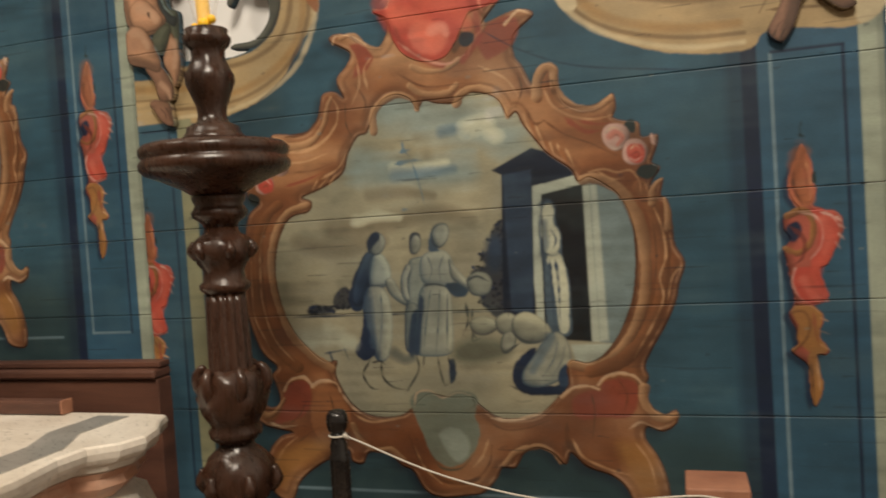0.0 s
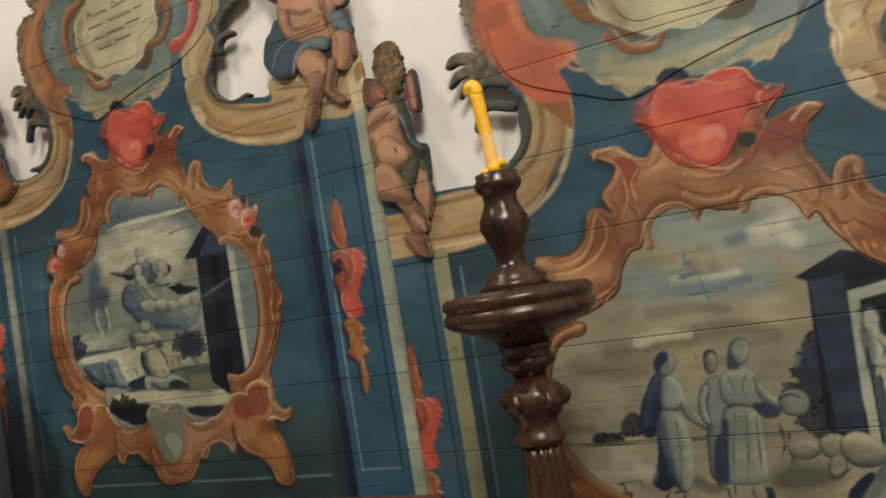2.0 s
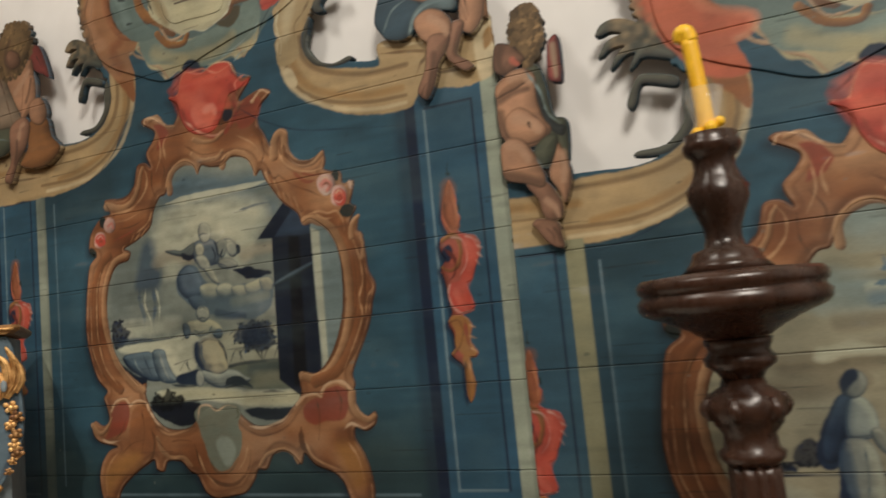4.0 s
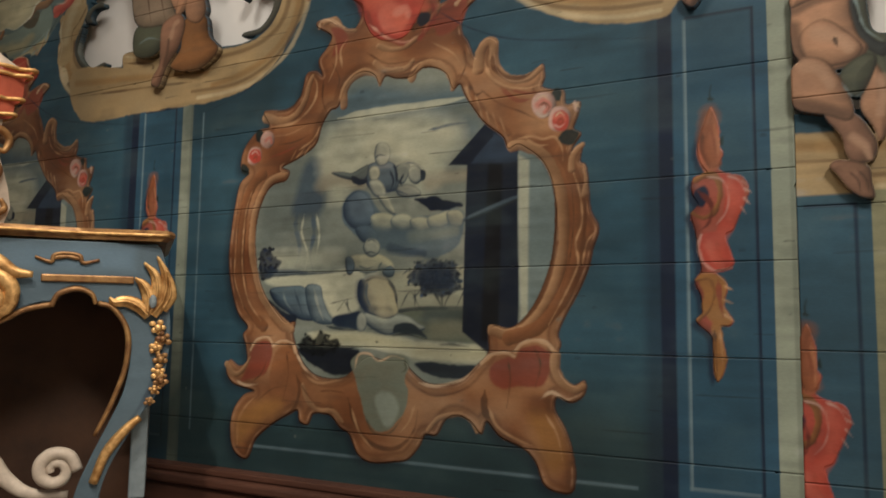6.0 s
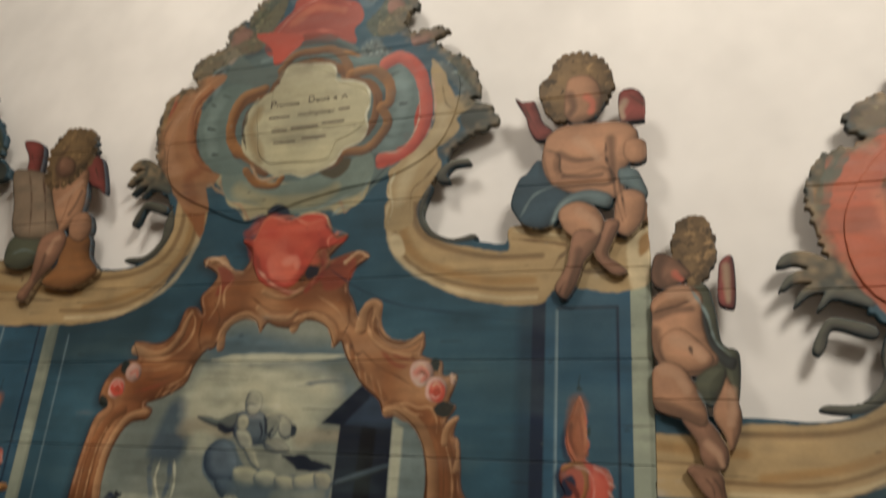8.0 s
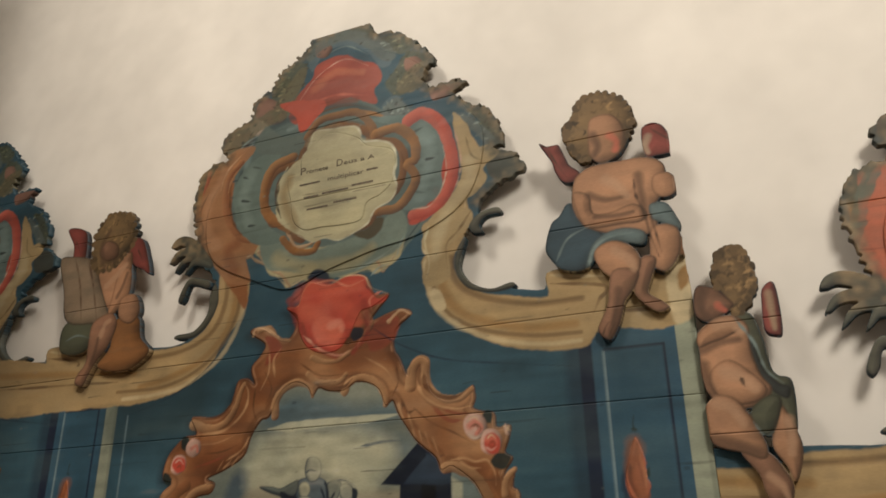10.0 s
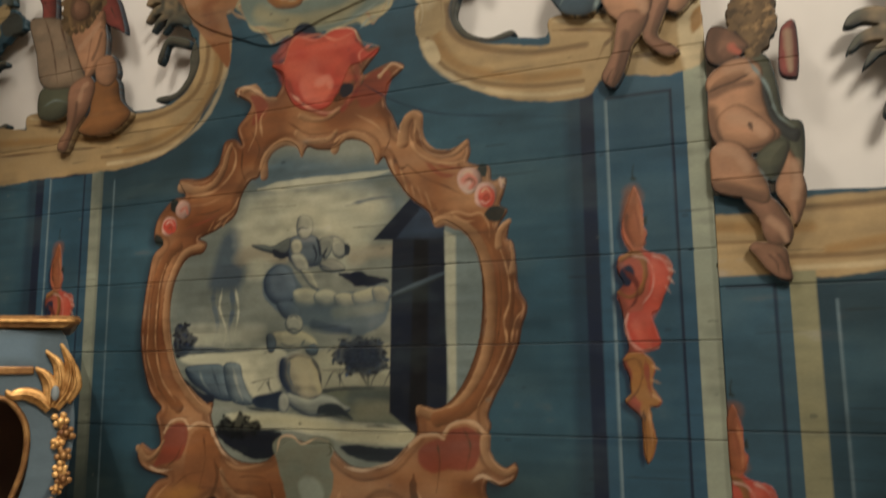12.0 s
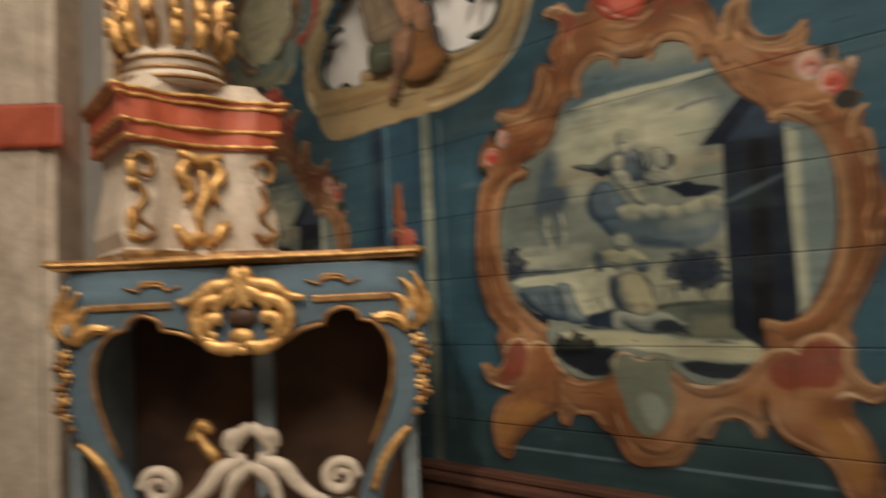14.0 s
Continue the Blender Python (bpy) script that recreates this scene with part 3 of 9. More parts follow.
    fill(cv, [(22, 111.7), (27.7, 111.3), (30.3, 106.8), (30.8, 100.4), (27.3, 98.9), (24.7, 103.9)], OC, 4, T)
    fill(cv, [(-69.5, 105.1), (-61.3, 110.2), (-53.3, 110.4), (-55.4, 106.5), (-63.4, 102.2), (-68.6, 97.2)], OC, 4, T)
    # bottom centre
    volute(cv, [(-45.9, 115.3), (-43.7, 110.8), (-39.7, 108.5), (-35.4, 108.7), (-31.9, 106)], HI, DK, 1.6, 1.0, T)
    volute(cv, [(-5.5, 105.8), (-2.2, 109.1), (3.3, 110.5), (6.4, 109.1), (8.3, 106.4)], HI, DK, 1.6, 1.0, T)
    brush(cv, [(-30.5, 112.7), (-28.3, 106.9), (-24.9, 102.7), (-19.7, 100.3), (-13.8, 101.1), (-9.6, 105.6), (-8.6, 110.6)], DK, 1.5, .8, T)
    brush(cv, [(-45.5, 118.4), (-40.8, 116.2), (-34.3, 117.1), (-30.7, 117.9)], HI, .8, .4, T)
    brush(cv, [(-8.4, 117.7), (-3.6, 117.1), (1.2, 118.2), (4.7, 119.4), (8.3, 122.9)], CR, .8, .5, T)
    brush(cv, [(-48.8, 124.5), (-45.4, 119.9), (-40.8, 117.2)], CR, .8, .5, T)
    brush(cv, [(-29.1, 109.8), (-26.6, 104), (-22.3, 99.9)], HI, .9, .5, T)
    brush(cv, [(-9.4, 112), (-11.2, 107.6), (-13.7, 104.7)], HI, .8, .4, T)
    fill(cv, [(-28.5, 118.7), (-29.7, 122.4), (-27, 124.9), (-23.1, 124.4), (-20.7, 123.2), (-17.4, 124.7), (-12.9, 124.5), (-11.3, 122.2), (-12.7, 118.3), (-11.5, 114.8), (-12.8, 109.7), (-17.1, 105.2), (-21.3, 104.6), (-24.7, 107.8), (-26.4, 112.9)], GS, 1.0, T)
    fill(cv, [(-22, 113), (-17.7, 114.9), (-14.4, 111.8), (-15.3, 107.5), (-18.7, 106.2)], GL, 2.0, T)
    brush(cv, [(-28.5, 120.5), (-27.4, 124.3), (-23.8, 124.7), (-20.9, 122.9), (-16.6, 124.4), (-13.2, 123.6)], CR, .6, .3, T)
    brush(cv, [(-24.7, 108.2), (-22.2, 104.2), (-17.1, 104.2), (-13.3, 108.3)], GD, .8, .4, T)
    brush(cv, [(-12.9, 123.3), (-12.3, 121.2), (-13.7, 120.1)], GD, .6, .3, T)
    # roses
    fill(cv, [(28.7, 191), (30.1, 190.4), (29.8, 187.8), (27.5, 188.9)], GN, .8, T)
    fill(cv, [(31.2, 180), (34.7, 179.6), (34.2, 177.6), (32.2, 176.3), (29.7, 178.1)], GN, .8, T)
    figure(cv, [(22.6, 188.5), (24.1, 190.3), (27.3, 190), (28.9, 187.6), (28, 184.8), (25.3, 183.8), (23.1, 185.7)], PK, T)
    glaze(cv, [(24.3, 187.4), (25.8, 188.3), (27.2, 186.8), (26, 185.3)], RL, 1.6, .8, T)
    brush(cv, [(23.2, 188.1), (24.7, 189.6), (26.7, 189.6)], PKl, .8, .4, T)
    brush(cv, [(25.2, 187.1), (26, 187.5), (26.6, 186.3)], RD, .5, .3, T)
    brush(cv, [(23.7, 185.6), (25.4, 184.3), (27.4, 184.9)], PKl, .7, .4, T)
    figure(cv, [(27.1, 183.8), (28.3, 186.1), (31.1, 186), (32.7, 183.8), (31.9, 180.6), (29.1, 180.1), (27.3, 181.4)], PK, T)
    fill(cv, [(27.9, 182.9), (28.8, 185), (31.1, 184.9), (32.1, 182.9), (31.2, 180.6), (29, 180.6)], RR, 1.2, T)
    glaze(cv, [(28.8, 183.6), (30.2, 184.2), (31.3, 182.8)], RL, 1.4, .8, T)
    brush(cv, [(28.4, 182), (29.8, 181.1), (31.4, 182)], PK, .5, .3, T)
    brush(cv, [(29.3, 182.7), (30.5, 183.1), (30.7, 182)], RD, .8, .4, T)
    figure(cv, [(33.5, 187.3), (34.5, 186.2), (34.7, 184.5), (33.6, 184.9)], PK, T)
    fill(cv, [(-66.4, 190.9), (-64, 190.2), (-64.4, 187), (-66.5, 187.9)], GN, .7, T)
    fill(cv, [(-71.5, 180.9), (-68.7, 179), (-70, 177), (-72.1, 178.8)], GN, .7, T)
    figure(cv, [(-64.8, 187.9), (-62.9, 190.1), (-59.9, 189), (-59.5, 186.2), (-61.6, 184.8), (-64, 185.7)], PK, T)
    glaze(cv, [(-62.8, 187.2), (-61.1, 188), (-60.5, 186.3)], RL, 1.2, .7, T)
    brush(cv, [(-64, 187.6), (-62.3, 189.1), (-60.3, 188.2)], PKl, .6, .3, T)
    figure(cv, [(-69.5, 183), (-68.2, 185.5), (-64.9, 185.1), (-64.1, 182.1), (-66.6, 180.1), (-69.1, 181)], PK, T)
    fill(cv, [(-69.1, 182.6), (-67.8, 184.8), (-64.9, 184.2), (-64.5, 181.5), (-67, 180.5)], RR, 1.2, T)
    brush(cv, [(-68.2, 183.5), (-66.6, 184.3), (-65.1, 182.9)], PK, .5, .3, T)
    brush(cv, [(-67.4, 182.1), (-66.2, 182.7), (-65.8, 181.3)], RD, .7, .4, T)
    # crest
    volute(cv, [(-41.9, 220.2), (-38.3, 220.6), (-35.1, 217.2), (-31.1, 216)], HI, DK, 1.6, .8, T)
    fill(cv, [(-39.7, 218.2), (-35.7, 217.3), (-33.5, 214), (-35.7, 210.8), (-39.1, 209.6), (-37.9, 214.1)], RD, 1.5, T)
    fill(cv, [(-6, 215.5), (-1.6, 219), (2.8, 219.5), (4.5, 217.3), (2.8, 212.7), (-1.5, 210.1), (-4.5, 210.1)], RD, 1.5, T)
    volute(cv, [(-44.2, 219.1), (-43.1, 220.9), (-39.3, 220.5), (-35.1, 217.6)], CR, HI, .9, .5, T)
    volute(cv, [(1.1, 217.8), (4.6, 220.6), (7.7, 219.2)], CR, HI, .9, .5, T)
    fill(cv, [(-13.2, 215.6), (-11.1, 217.8), (-9.3, 217.2), (-9.6, 214.3), (-12.1, 212.2)], DK, 1.5, T)
    volute(cv, [(-6.1, 221.3), (-4.3, 217.7), (-6.7, 214.8), (-8.1, 211.7)], HI, DK, 1.8, 1.2, T)
    fill(cv, [(-32.7, 225.9), (-28.8, 226.2), (-27.4, 230.4), (-25.2, 233.3), (-21.3, 232.7), (-18.4, 231.2), (-15.5, 232.1), (-11.8, 233.3), (-7.1, 232.2), (-5.3, 228.8), (-2.5, 225), (0.7, 225.8), (-0.4, 223.8), (-4.3, 222.7), (-7.9, 222), (-9.7, 218.4), (-11.8, 214.6), (-15, 211.4), (-20.5, 211.5), (-25.3, 213.8), (-28, 218.4), (-29, 223.3)], RR, .8, T)
    fill(cv, [(-23.6, 218.6), (-20.9, 221.7), (-15.2, 220), (-13.6, 215.6), (-16.8, 212.7), (-21.5, 214.2)], RL, 2.5, T)
    brush(cv, [(-28.8, 226.2), (-27, 230.7), (-24.2, 233.1), (-19.3, 231.3), (-13.7, 233.2), (-7.1, 232.5), (-4.7, 228.7), (0.7, 226.2)], CR, .5, .3, T)
    brush(cv, [(-27, 221.6), (-25.4, 216.3), (-21.5, 212.5)], RD, 1.2, .5, T)
    volute(cv, [(-23.2, 210.2), (-19.5, 208.6), (-14.9, 208.4), (-10.9, 210.4)], HI, DK, 1.8, 1.4, T)
    volute(cv, [(-24, 205.4), (-21.1, 203), (-14.7, 202.3), (-11.9, 204.1)], HI, DK, 1.8, 1.4, T)
    brush(cv, [(-35.4, 205.8), (-36.1, 210.9), (-33.9, 214)], HI, .8, .4, T)
    brush(cv, [(-47.4, 116.8), (-45.5, 114.1), (-41.8, 110.8)], DK, .5, .3, T)
    brush(cv, [(-52.1, 124.4), (-51.2, 118.2), (-52.9, 110.5)], DK, .5, .3, T)
    brush(cv, [(-62.3, 110.1), (-56.8, 113.8), (-51.3, 114.8)], DK, .5, .3, T)
    brush(cv, [(-64.2, 115.6), (-61.1, 118), (-59.1, 122)], DK, .6, .3, T)
    brush(cv, [(16.6, 124.3), (17.2, 119.6), (16.3, 112.9)], DK, .6, .3, T)
    brush(cv, [(23.2, 127.7), (25, 123.7), (23.7, 118.4)], DK, .6, .3, T)
    brush(cv, [(26.3, 111.9), (29.2, 107.4), (30.4, 101.7)], HI, .6, .3, T)
    brush(cv, [(-8.5, 116.3), (-4.5, 114.7), (1.1, 115.4), (5.9, 117.3)], DK, .5, .3, T)
    brush(cv, [(-39.9, 113.9), (-36.2, 114.3), (-31.7, 113.9)], DK, .5, .3, T)
    brush(cv, [(-38.9, 207.6), (-36.2, 202.5), (-37.8, 198.1)], DK, .5, .3, T)
    brush(cv, [(-37.8, 213.7), (-37.6, 207.4), (-40, 202.3)], HI, .6, .3, T)
    brush(cv, [(3.5, 205.3), (4.2, 200.9), (2.5, 196.9)], DK, .6, .3, T)
    brush(cv, [(-26.9, 208.8), (-19.9, 204.6), (-9.6, 204.5)], DK, .6, .3, T)
    brush(cv, [(-6.1, 208.4), (0.3, 204.4), (3.4, 199.6)], HI, .6, .3, T)
    brush(cv, [(8.7, 193.2), (14, 188.9), (19.9, 186.1), (25.6, 182.7)], DK, .5, .3, T)
    brush(cv, [(17.1, 192), (21.5, 190.7), (24.7, 190.7)], RD, .9, .4, T)
    brush(cv, [(-59.9, 188.2), (-53.8, 188.3), (-47.9, 190)], HI, .5, .3, T)
    brush(cv, [(-57.9, 185.5), (-51.9, 185.7), (-46, 187.4)], DK, .5, .3, T)
    brush(cv, [(-61, 181.8), (-54.9, 183.1), (-50, 184.7)], RD, .8, .4, T)
    brush(cv, [(-71, 168.1), (-72.4, 160), (-72.2, 150.2)], DK, .5, .3, T)
    brush(cv, [(-68.5, 166.3), (-69.5, 156.6), (-68.5, 145.2), (-64.9, 137.1)], DK, .5, .3, T)
    brush(cv, [(32.9, 165.8), (33.3, 157.9), (32.3, 148.7), (30, 140.9)], DK, .5, .3, T)
    brush(cv, [(36.2, 164.2), (36.3, 157.7), (35.1, 151.2)], DK, .4, .3, T)
    brush(cv, [(23.8, 189), (25.5, 189.5), (27.2, 188.1)], CR, .5, .3, T)
    brush(cv, [(24.3, 186.9), (25.8, 187.8), (27.2, 186.5), (26.4, 185.3)], DK, .3, .2, T)
    brush(cv, [(28.8, 183.9), (29.9, 184.8), (31, 183.9)], CR, .4, .2, T)
    brush(cv, [(29, 182.5), (30.1, 181.8), (31, 182.8)], DK, .3, .2, T)
    brush(cv, [(33.2, 186.8), (34.9, 185.5)], CR, .4, .2, T)
    brush(cv, [(34.5, 186.6), (33.6, 184.9)], CR, .4, .2, T)


def paint_top(cv, T):
    # cornice left and right (thing of each bay)
    fill(cv, [(-55.5, 218.4), (-49.8, 224.8), (-47, 233.4), (-48.4, 241.1), (-53.8, 246.7), (-59.1, 244.7), (-58.4, 233.3), (-60.5, 226.2), (-65.3, 221.4), (-73.8, 218.9), (-87.3, 218.7), (-96.1, 216), (-113.1, 217), (-153.4, 222.5), (-148.4, 203.4), (-117.5, 202.6), (-93.8, 202.2), (-80.4, 202.7), (-67.8, 205.8), (-59, 211.8)], LT, 1, T)
    glaze(cv, [(-56.3, 242.3), (-55.4, 232.8), (-58.1, 224.1), (-64.1, 219.5), (-73.5, 217), (-91.5, 216.4)], DKc, 1.6, 1.3, T)
    glaze(cv, [(-53.2, 240), (-51.8, 230.5), (-54.7, 221), (-62.4, 213.9), (-72.6, 209.8), (-85.6, 207.6)], OCc, 2.2, 1.6, T)
    glaze(cv, [(-50.8, 235.8), (-50.7, 227.6), (-55.4, 217.5), (-64.1, 210.6), (-76.6, 206.7), (-94.6, 206.7)], DKc, 1.2, .9, T)
    glaze(cv, [(-48.7, 233.7), (-48.9, 226.4), (-54.2, 215.6), (-62.9, 208.8), (-75.2, 204.8), (-91.9, 204.3)], HIc, 1.5, 1.0, T)
    glaze(cv, [(-88.6, 212.4), (-115, 214.4), (-152, 217.3)], OCc, 2.0, 2.0, T)
    brush(cv, [(-95.1, 210), (-119.3, 211.1), (-150.7, 212.3)], DKc, .8, .8, T)
    fill(cv, [(12.2, 245.7), (18.8, 243.6), (22.1, 237.8), (20.2, 232.2), (23.3, 226), (29.7, 222.1), (37.5, 220.2), (46.6, 218.9), (47.1, 225.3), (61.8, 223.7), (78, 218.8), (77.8, 207.3), (60.2, 208.3), (55.6, 204.5), (45.5, 204.6), (33.6, 207.3), (22.9, 213), (15.6, 219), (12.4, 226), (11.3, 233.8), (13.8, 237.6), (11.8, 242.3)], LT, 1, T)
    glaze(cv, [(20.3, 234.8), (20.9, 228), (24.9, 223.3), (32.8, 219.7), (43.5, 217.3), (55.4, 217.1)], DKc, 1.6, 1.3, T)
    glaze(cv, [(16.9, 233.7), (17.5, 225.2), (22.2, 218.1), (30.9, 213.7), (41.5, 211.1), (53.3, 210.7)], OCc, 2.4, 1.8, T)
    glaze(cv, [(14.2, 230.7), (15.7, 222.2), (21.3, 215.8), (30.8, 211.4), (42.9, 208.8), (54.5, 208.3)], DKc, 1.2, .9, T)
    glaze(cv, [(13, 229.3), (14.5, 221.6), (21.3, 214.3), (32.2, 209), (44.2, 206.3), (54.3, 206.1)], HIc, 1.5, 1.0, T)
    brush(cv, [(47.6, 222.1), (61.4, 219.6), (59.6, 215.7), (57.8, 212.3)], DKc, .9, .9, T)
    brush(cv, [(47.8, 224.4), (61.6, 222)], HIc, .9, .9, T)
    brush(cv, [(59.3, 212.8), (67.6, 212.3), (77.7, 211.6)], DKc, .8, .8, T)
    fill(cv, [(77.2, 223.3), (81.7, 226.3), (85.7, 226.3), (86.6, 223.2), (82.5, 218), (82.8, 210.8), (77.8, 207.3), (76.6, 213.2)], HIc, 1.5, T)
    fill(cv, [(79.5, 220), (81.7, 221.8), (81.9, 218.1), (79.5, 215.6)], OCc, 1.5, T)
    # scallops on volute
    fill(cv, [(11.4, 239.8), (12.7, 242.1), (16.2, 242.3), (17, 237.9), (14.3, 235.8), (12.1, 236.2)], HIc, 1, T)
    fill(cv, [(11.6, 232), (12.6, 234.7), (16, 233.8), (15.4, 228.9), (12.9, 227.6)], HIc, 1, T)
    fill(cv, [(13.5, 222.6), (14.6, 225.7), (17.4, 223.6), (18.2, 219.5), (15.6, 219)], HIc, 1, T)
    # cartouche body
    fill(cv, [(-57.3, 285.1), (-52.2, 292.6), (-42.1, 294.4), (-32.3, 296.2), (-15.2, 295.9), (3, 282.7), (12.3, 272.5), (18.4, 259.8), (15.5, 249.5), (7.4, 240.5), (4.7, 237.5), (-2.6, 233.5), (-13.7, 234.5), (-23.3, 235.1), (-33.2, 234.9), (-44.2, 246), (-52.2, 253.2), (-57.7, 264.2), (-59.5, 277.1)], GB, 1, T)
    fill(cv, [(-70.7, 258.6), (-71, 271.1), (-67.1, 278.8), (-59.2, 281.3), (-56.3, 274.3), (-56.5, 264), (-53.5, 255.4), (-46.7, 251.2), (-45.4, 248.1), (-49.5, 246), (-55, 247.9), (-55.6, 242.2), (-50.2, 241.3), (-47.6, 235.3), (-48, 228.1), (-51.5, 232.3), (-55.1, 236.5), (-62.7, 247.3), (-67.7, 252.1)], OR, 1.2, T)
    brush(cv, [(-57.7, 276.7), (-57, 264.1), (-53, 254.3), (-46.5, 249.3)], DK, 1.2, .8, T)
    brush(cv, [(-65.7, 276.3), (-65.8, 265.9), (-61.9, 255), (-56.8, 248.2)], HI, 1.0, .6, T)
    fill(cv, [(-71.2, 273.3), (-70.6, 278.5), (-65.1, 281.5), (-60, 281.9), (-62.4, 277.7), (-67.1, 274.5), (-68.8, 268.6)], GD, 1.0, T)
    volute(cv, [(-53.9, 247.7), (-48.3, 244.8), (-45.3, 247.1)], CR, DKc, 1.6, 1.2, T)
    fill(cv, [(-48.7, 249.7), (-40.2, 249.1), (-29.7, 245), (-13.9, 243.4), (-4.5, 243.5), (5.6, 245.2), (4.7, 237.5), (1, 234.6), (-3.5, 232.8), (-6.2, 234.5), (-13.7, 233.2), (-17.5, 234.5), (-21.3, 234.1), (-26.2, 233.8), (-29.2, 234.6), (-33.1, 232.5), (-35.3, 236.1), (-39.4, 237.7), (-42.9, 242.9)], CRm, 1, T)
    brush(cv, [(-37.4, 237.4), (-33.1, 233.1), (-30.1, 233.5), (-25.3, 235.4), (-19.5, 235.2), (-13.7, 233.6), (-6.2, 234.5), (-1.7, 233.4)], HIc, .8, .4, T)
    fill(cv, [(-26.3, 235.6), (-22.4, 236.8), (-17.5, 234.5), (-18.4, 232.2), (-24.2, 233.1)], GN, 1, T)
    fill(cv, [(-55.9, 270), (-51.7, 273.3), (-47.9, 266.3), (-48.2, 256.4), (-53.9, 259.5)], GL, 2, T)
    fill(cv, [(11.5, 276.6), (15.9, 267.8), (17.1, 258.2), (14.7, 251.5), (12.1, 257.5), (13.2, 266.6)], GL, 2, T)
    brush(cv, [(-51.4, 269.1), (-48, 267.9)], GDl, .6, .4, T)
    brush(cv, [(-51.6, 258), (-47.2, 257.6)], GDl, .6, .4, T)
    brush(cv, [(8.6, 269.6), (12.7, 270.1)], GDl, .6, .4, T)
    brush(cv, [(12.2, 261.2), (16.1, 261)], GDl, .6, .4, T)
    brush(cv, [(9.3, 255.3), (13, 255.5)], GDl, .6, .4, T)
    fill(cv, [(5.9, 283), (10.7, 283.8), (17.2, 281), (19.7, 274.5), (21.6, 265.5), (21, 257.4), (18.2, 250.8), (13.7, 247.2), (8.3, 245.6), (6.9, 248.6), (12, 252), (15.7, 256.7), (18, 263.6), (16.9, 271.4), (13.4, 278.1), (8.7, 281.3)], RR, 1, T)
    brush(cv, [(13.4, 279.1), (16.9, 272.3), (17.6, 263.7), (15.6, 255.8), (11.6, 251.2)], PK, .6, .3, T)
    fill(cv, [(21.7, 277.9), (26, 273.9), (30.1, 266.3), (34.9, 265.2), (31.5, 260.5), (28, 257.7), (25.2, 252.9), (25.7, 244), (23.8, 239.2), (20.3, 234.8), (15.2, 237.3), (11.7, 238), (12.7, 243), (17.2, 246.5), (21.7, 251.8), (24.2, 258.5), (23.1, 268)], LT, 1, T)
    brush(cv, [(25, 269.4), (26, 259.9), (23.4, 249.7), (20.5, 242.4)], DKc, .8, .4, T)
    brush(cv, [(28.2, 263.1), (25.3, 254.7), (24.4, 246)], HIc, .9, .4, T)
    fill(cv, [(-36.5, 292.9), (-33.6, 300.9), (-28.4, 306.1), (-27.5, 310.3), (-22.1, 312.1), (-15.6, 311.7), (-10.3, 307.9), (-4, 304.5), (-2, 298.6), (-5, 295.2), (-3.9, 289.7), (-13.1, 294.2), (-21.4, 293.3), (-29.9, 292.3), (-31.9, 288.5)], RDt, 1, T)
    brush(cv, [(-27.9, 295), (-19.5, 297), (-7, 293.6)], RL, 1.5, .6, T)
    fill(cv, [(-28.5, 308.3), (-24.4, 315), (-15.7, 315.8), (-7.2, 309.8), (-3, 303.1), (1, 303), (1, 307.3), (-5.2, 314.8), (-15.8, 319.2), (-24.5, 318.5), (-29.9, 314.4)], GB2, 1, T)
    brush(cv, [(-24.3, 313.9), (-15.7, 315.3), (-7.2, 309.2)], GLl, .8, .4, T)
    foliage(cv, [(3, 301.4), (7, 306.6), (14.8, 302.1), (13.7, 296.2), (7.9, 291.6), (3, 290.9), (-1, 296.2)], GN2, 26, T)
    fill(cv, [(-1.9, 288.1), (3, 290.9), (7.8, 284.5), (12.6, 284.3), (11.5, 280.5), (4.9, 279.3), (-0.5, 282.6)], GB2, 1, T)
    brush(cv, [(-0.5, 289.8), (3, 283.8), (8.7, 280.3)], GLl, 1.0, .5, T)
    foliage(cv, [(-3.1, 314.1), (3.1, 314.4), (9, 309.2), (5, 306.1), (0, 308.7)], GN2, 26, T)
    figure(cv, [(6, 303.7), (10, 303.6), (12.4, 299.7), (9.9, 297.3), (6.2, 299.4)], PKd, T)
    foliage(cv, [(-21.4, 323.3), (-16, 324.6), (-7.3, 320.4), (-6.2, 316.2), (-13.6, 317.9), (-20.2, 319.4)], GN2, 26, T)
    figure(cv, [(-27.8, 318.4), (-24.6, 319.7), (-21.1, 316.3), (-23.2, 313.1), (-27, 314.2)], PKd, T)
    foliage(cv, [(-41.9, 307.6), (-35.4, 313.8), (-30.8, 311.3), (-32.6, 302.8), (-39.1, 299.1), (-44.7, 299.5)], GN2, 26, T)
    figure(cv, [(-50.4, 298.7), (-47.3, 303.5), (-39, 297.9), (-37.6, 292.1), (-43, 291.4), (-49, 295)], PKd, T)
    figure(cv, [(-62.2, 288.5), (-59.3, 294.3), (-52.4, 294.8), (-49.6, 288.7), (-52.7, 285.1), (-58.4, 284.9)], PKd, T)
    fill(cv, [(-52.3, 293.7), (-49, 295), (-44.9, 291.8), (-46.9, 288.6), (-50.6, 290)], PKl, 1.2, T)
    foliage(cv, [(-44, 306), (-39.7, 309.3), (-36.1, 306), (-39.3, 302.4)], GN2, 26, T)
    figure(cv, [(14.5, 289.8), (19.3, 290.5), (24.8, 289.9), (21.9, 286.7), (18.2, 285.7), (15.4, 285.9)], PKd, T)
    foliage(cv, [(31.5, 278.2), (35.5, 271.5), (36.1, 265.8), (31.9, 267.8), (30.1, 274.8), (26.2, 279.6)], GN2, 26, T)
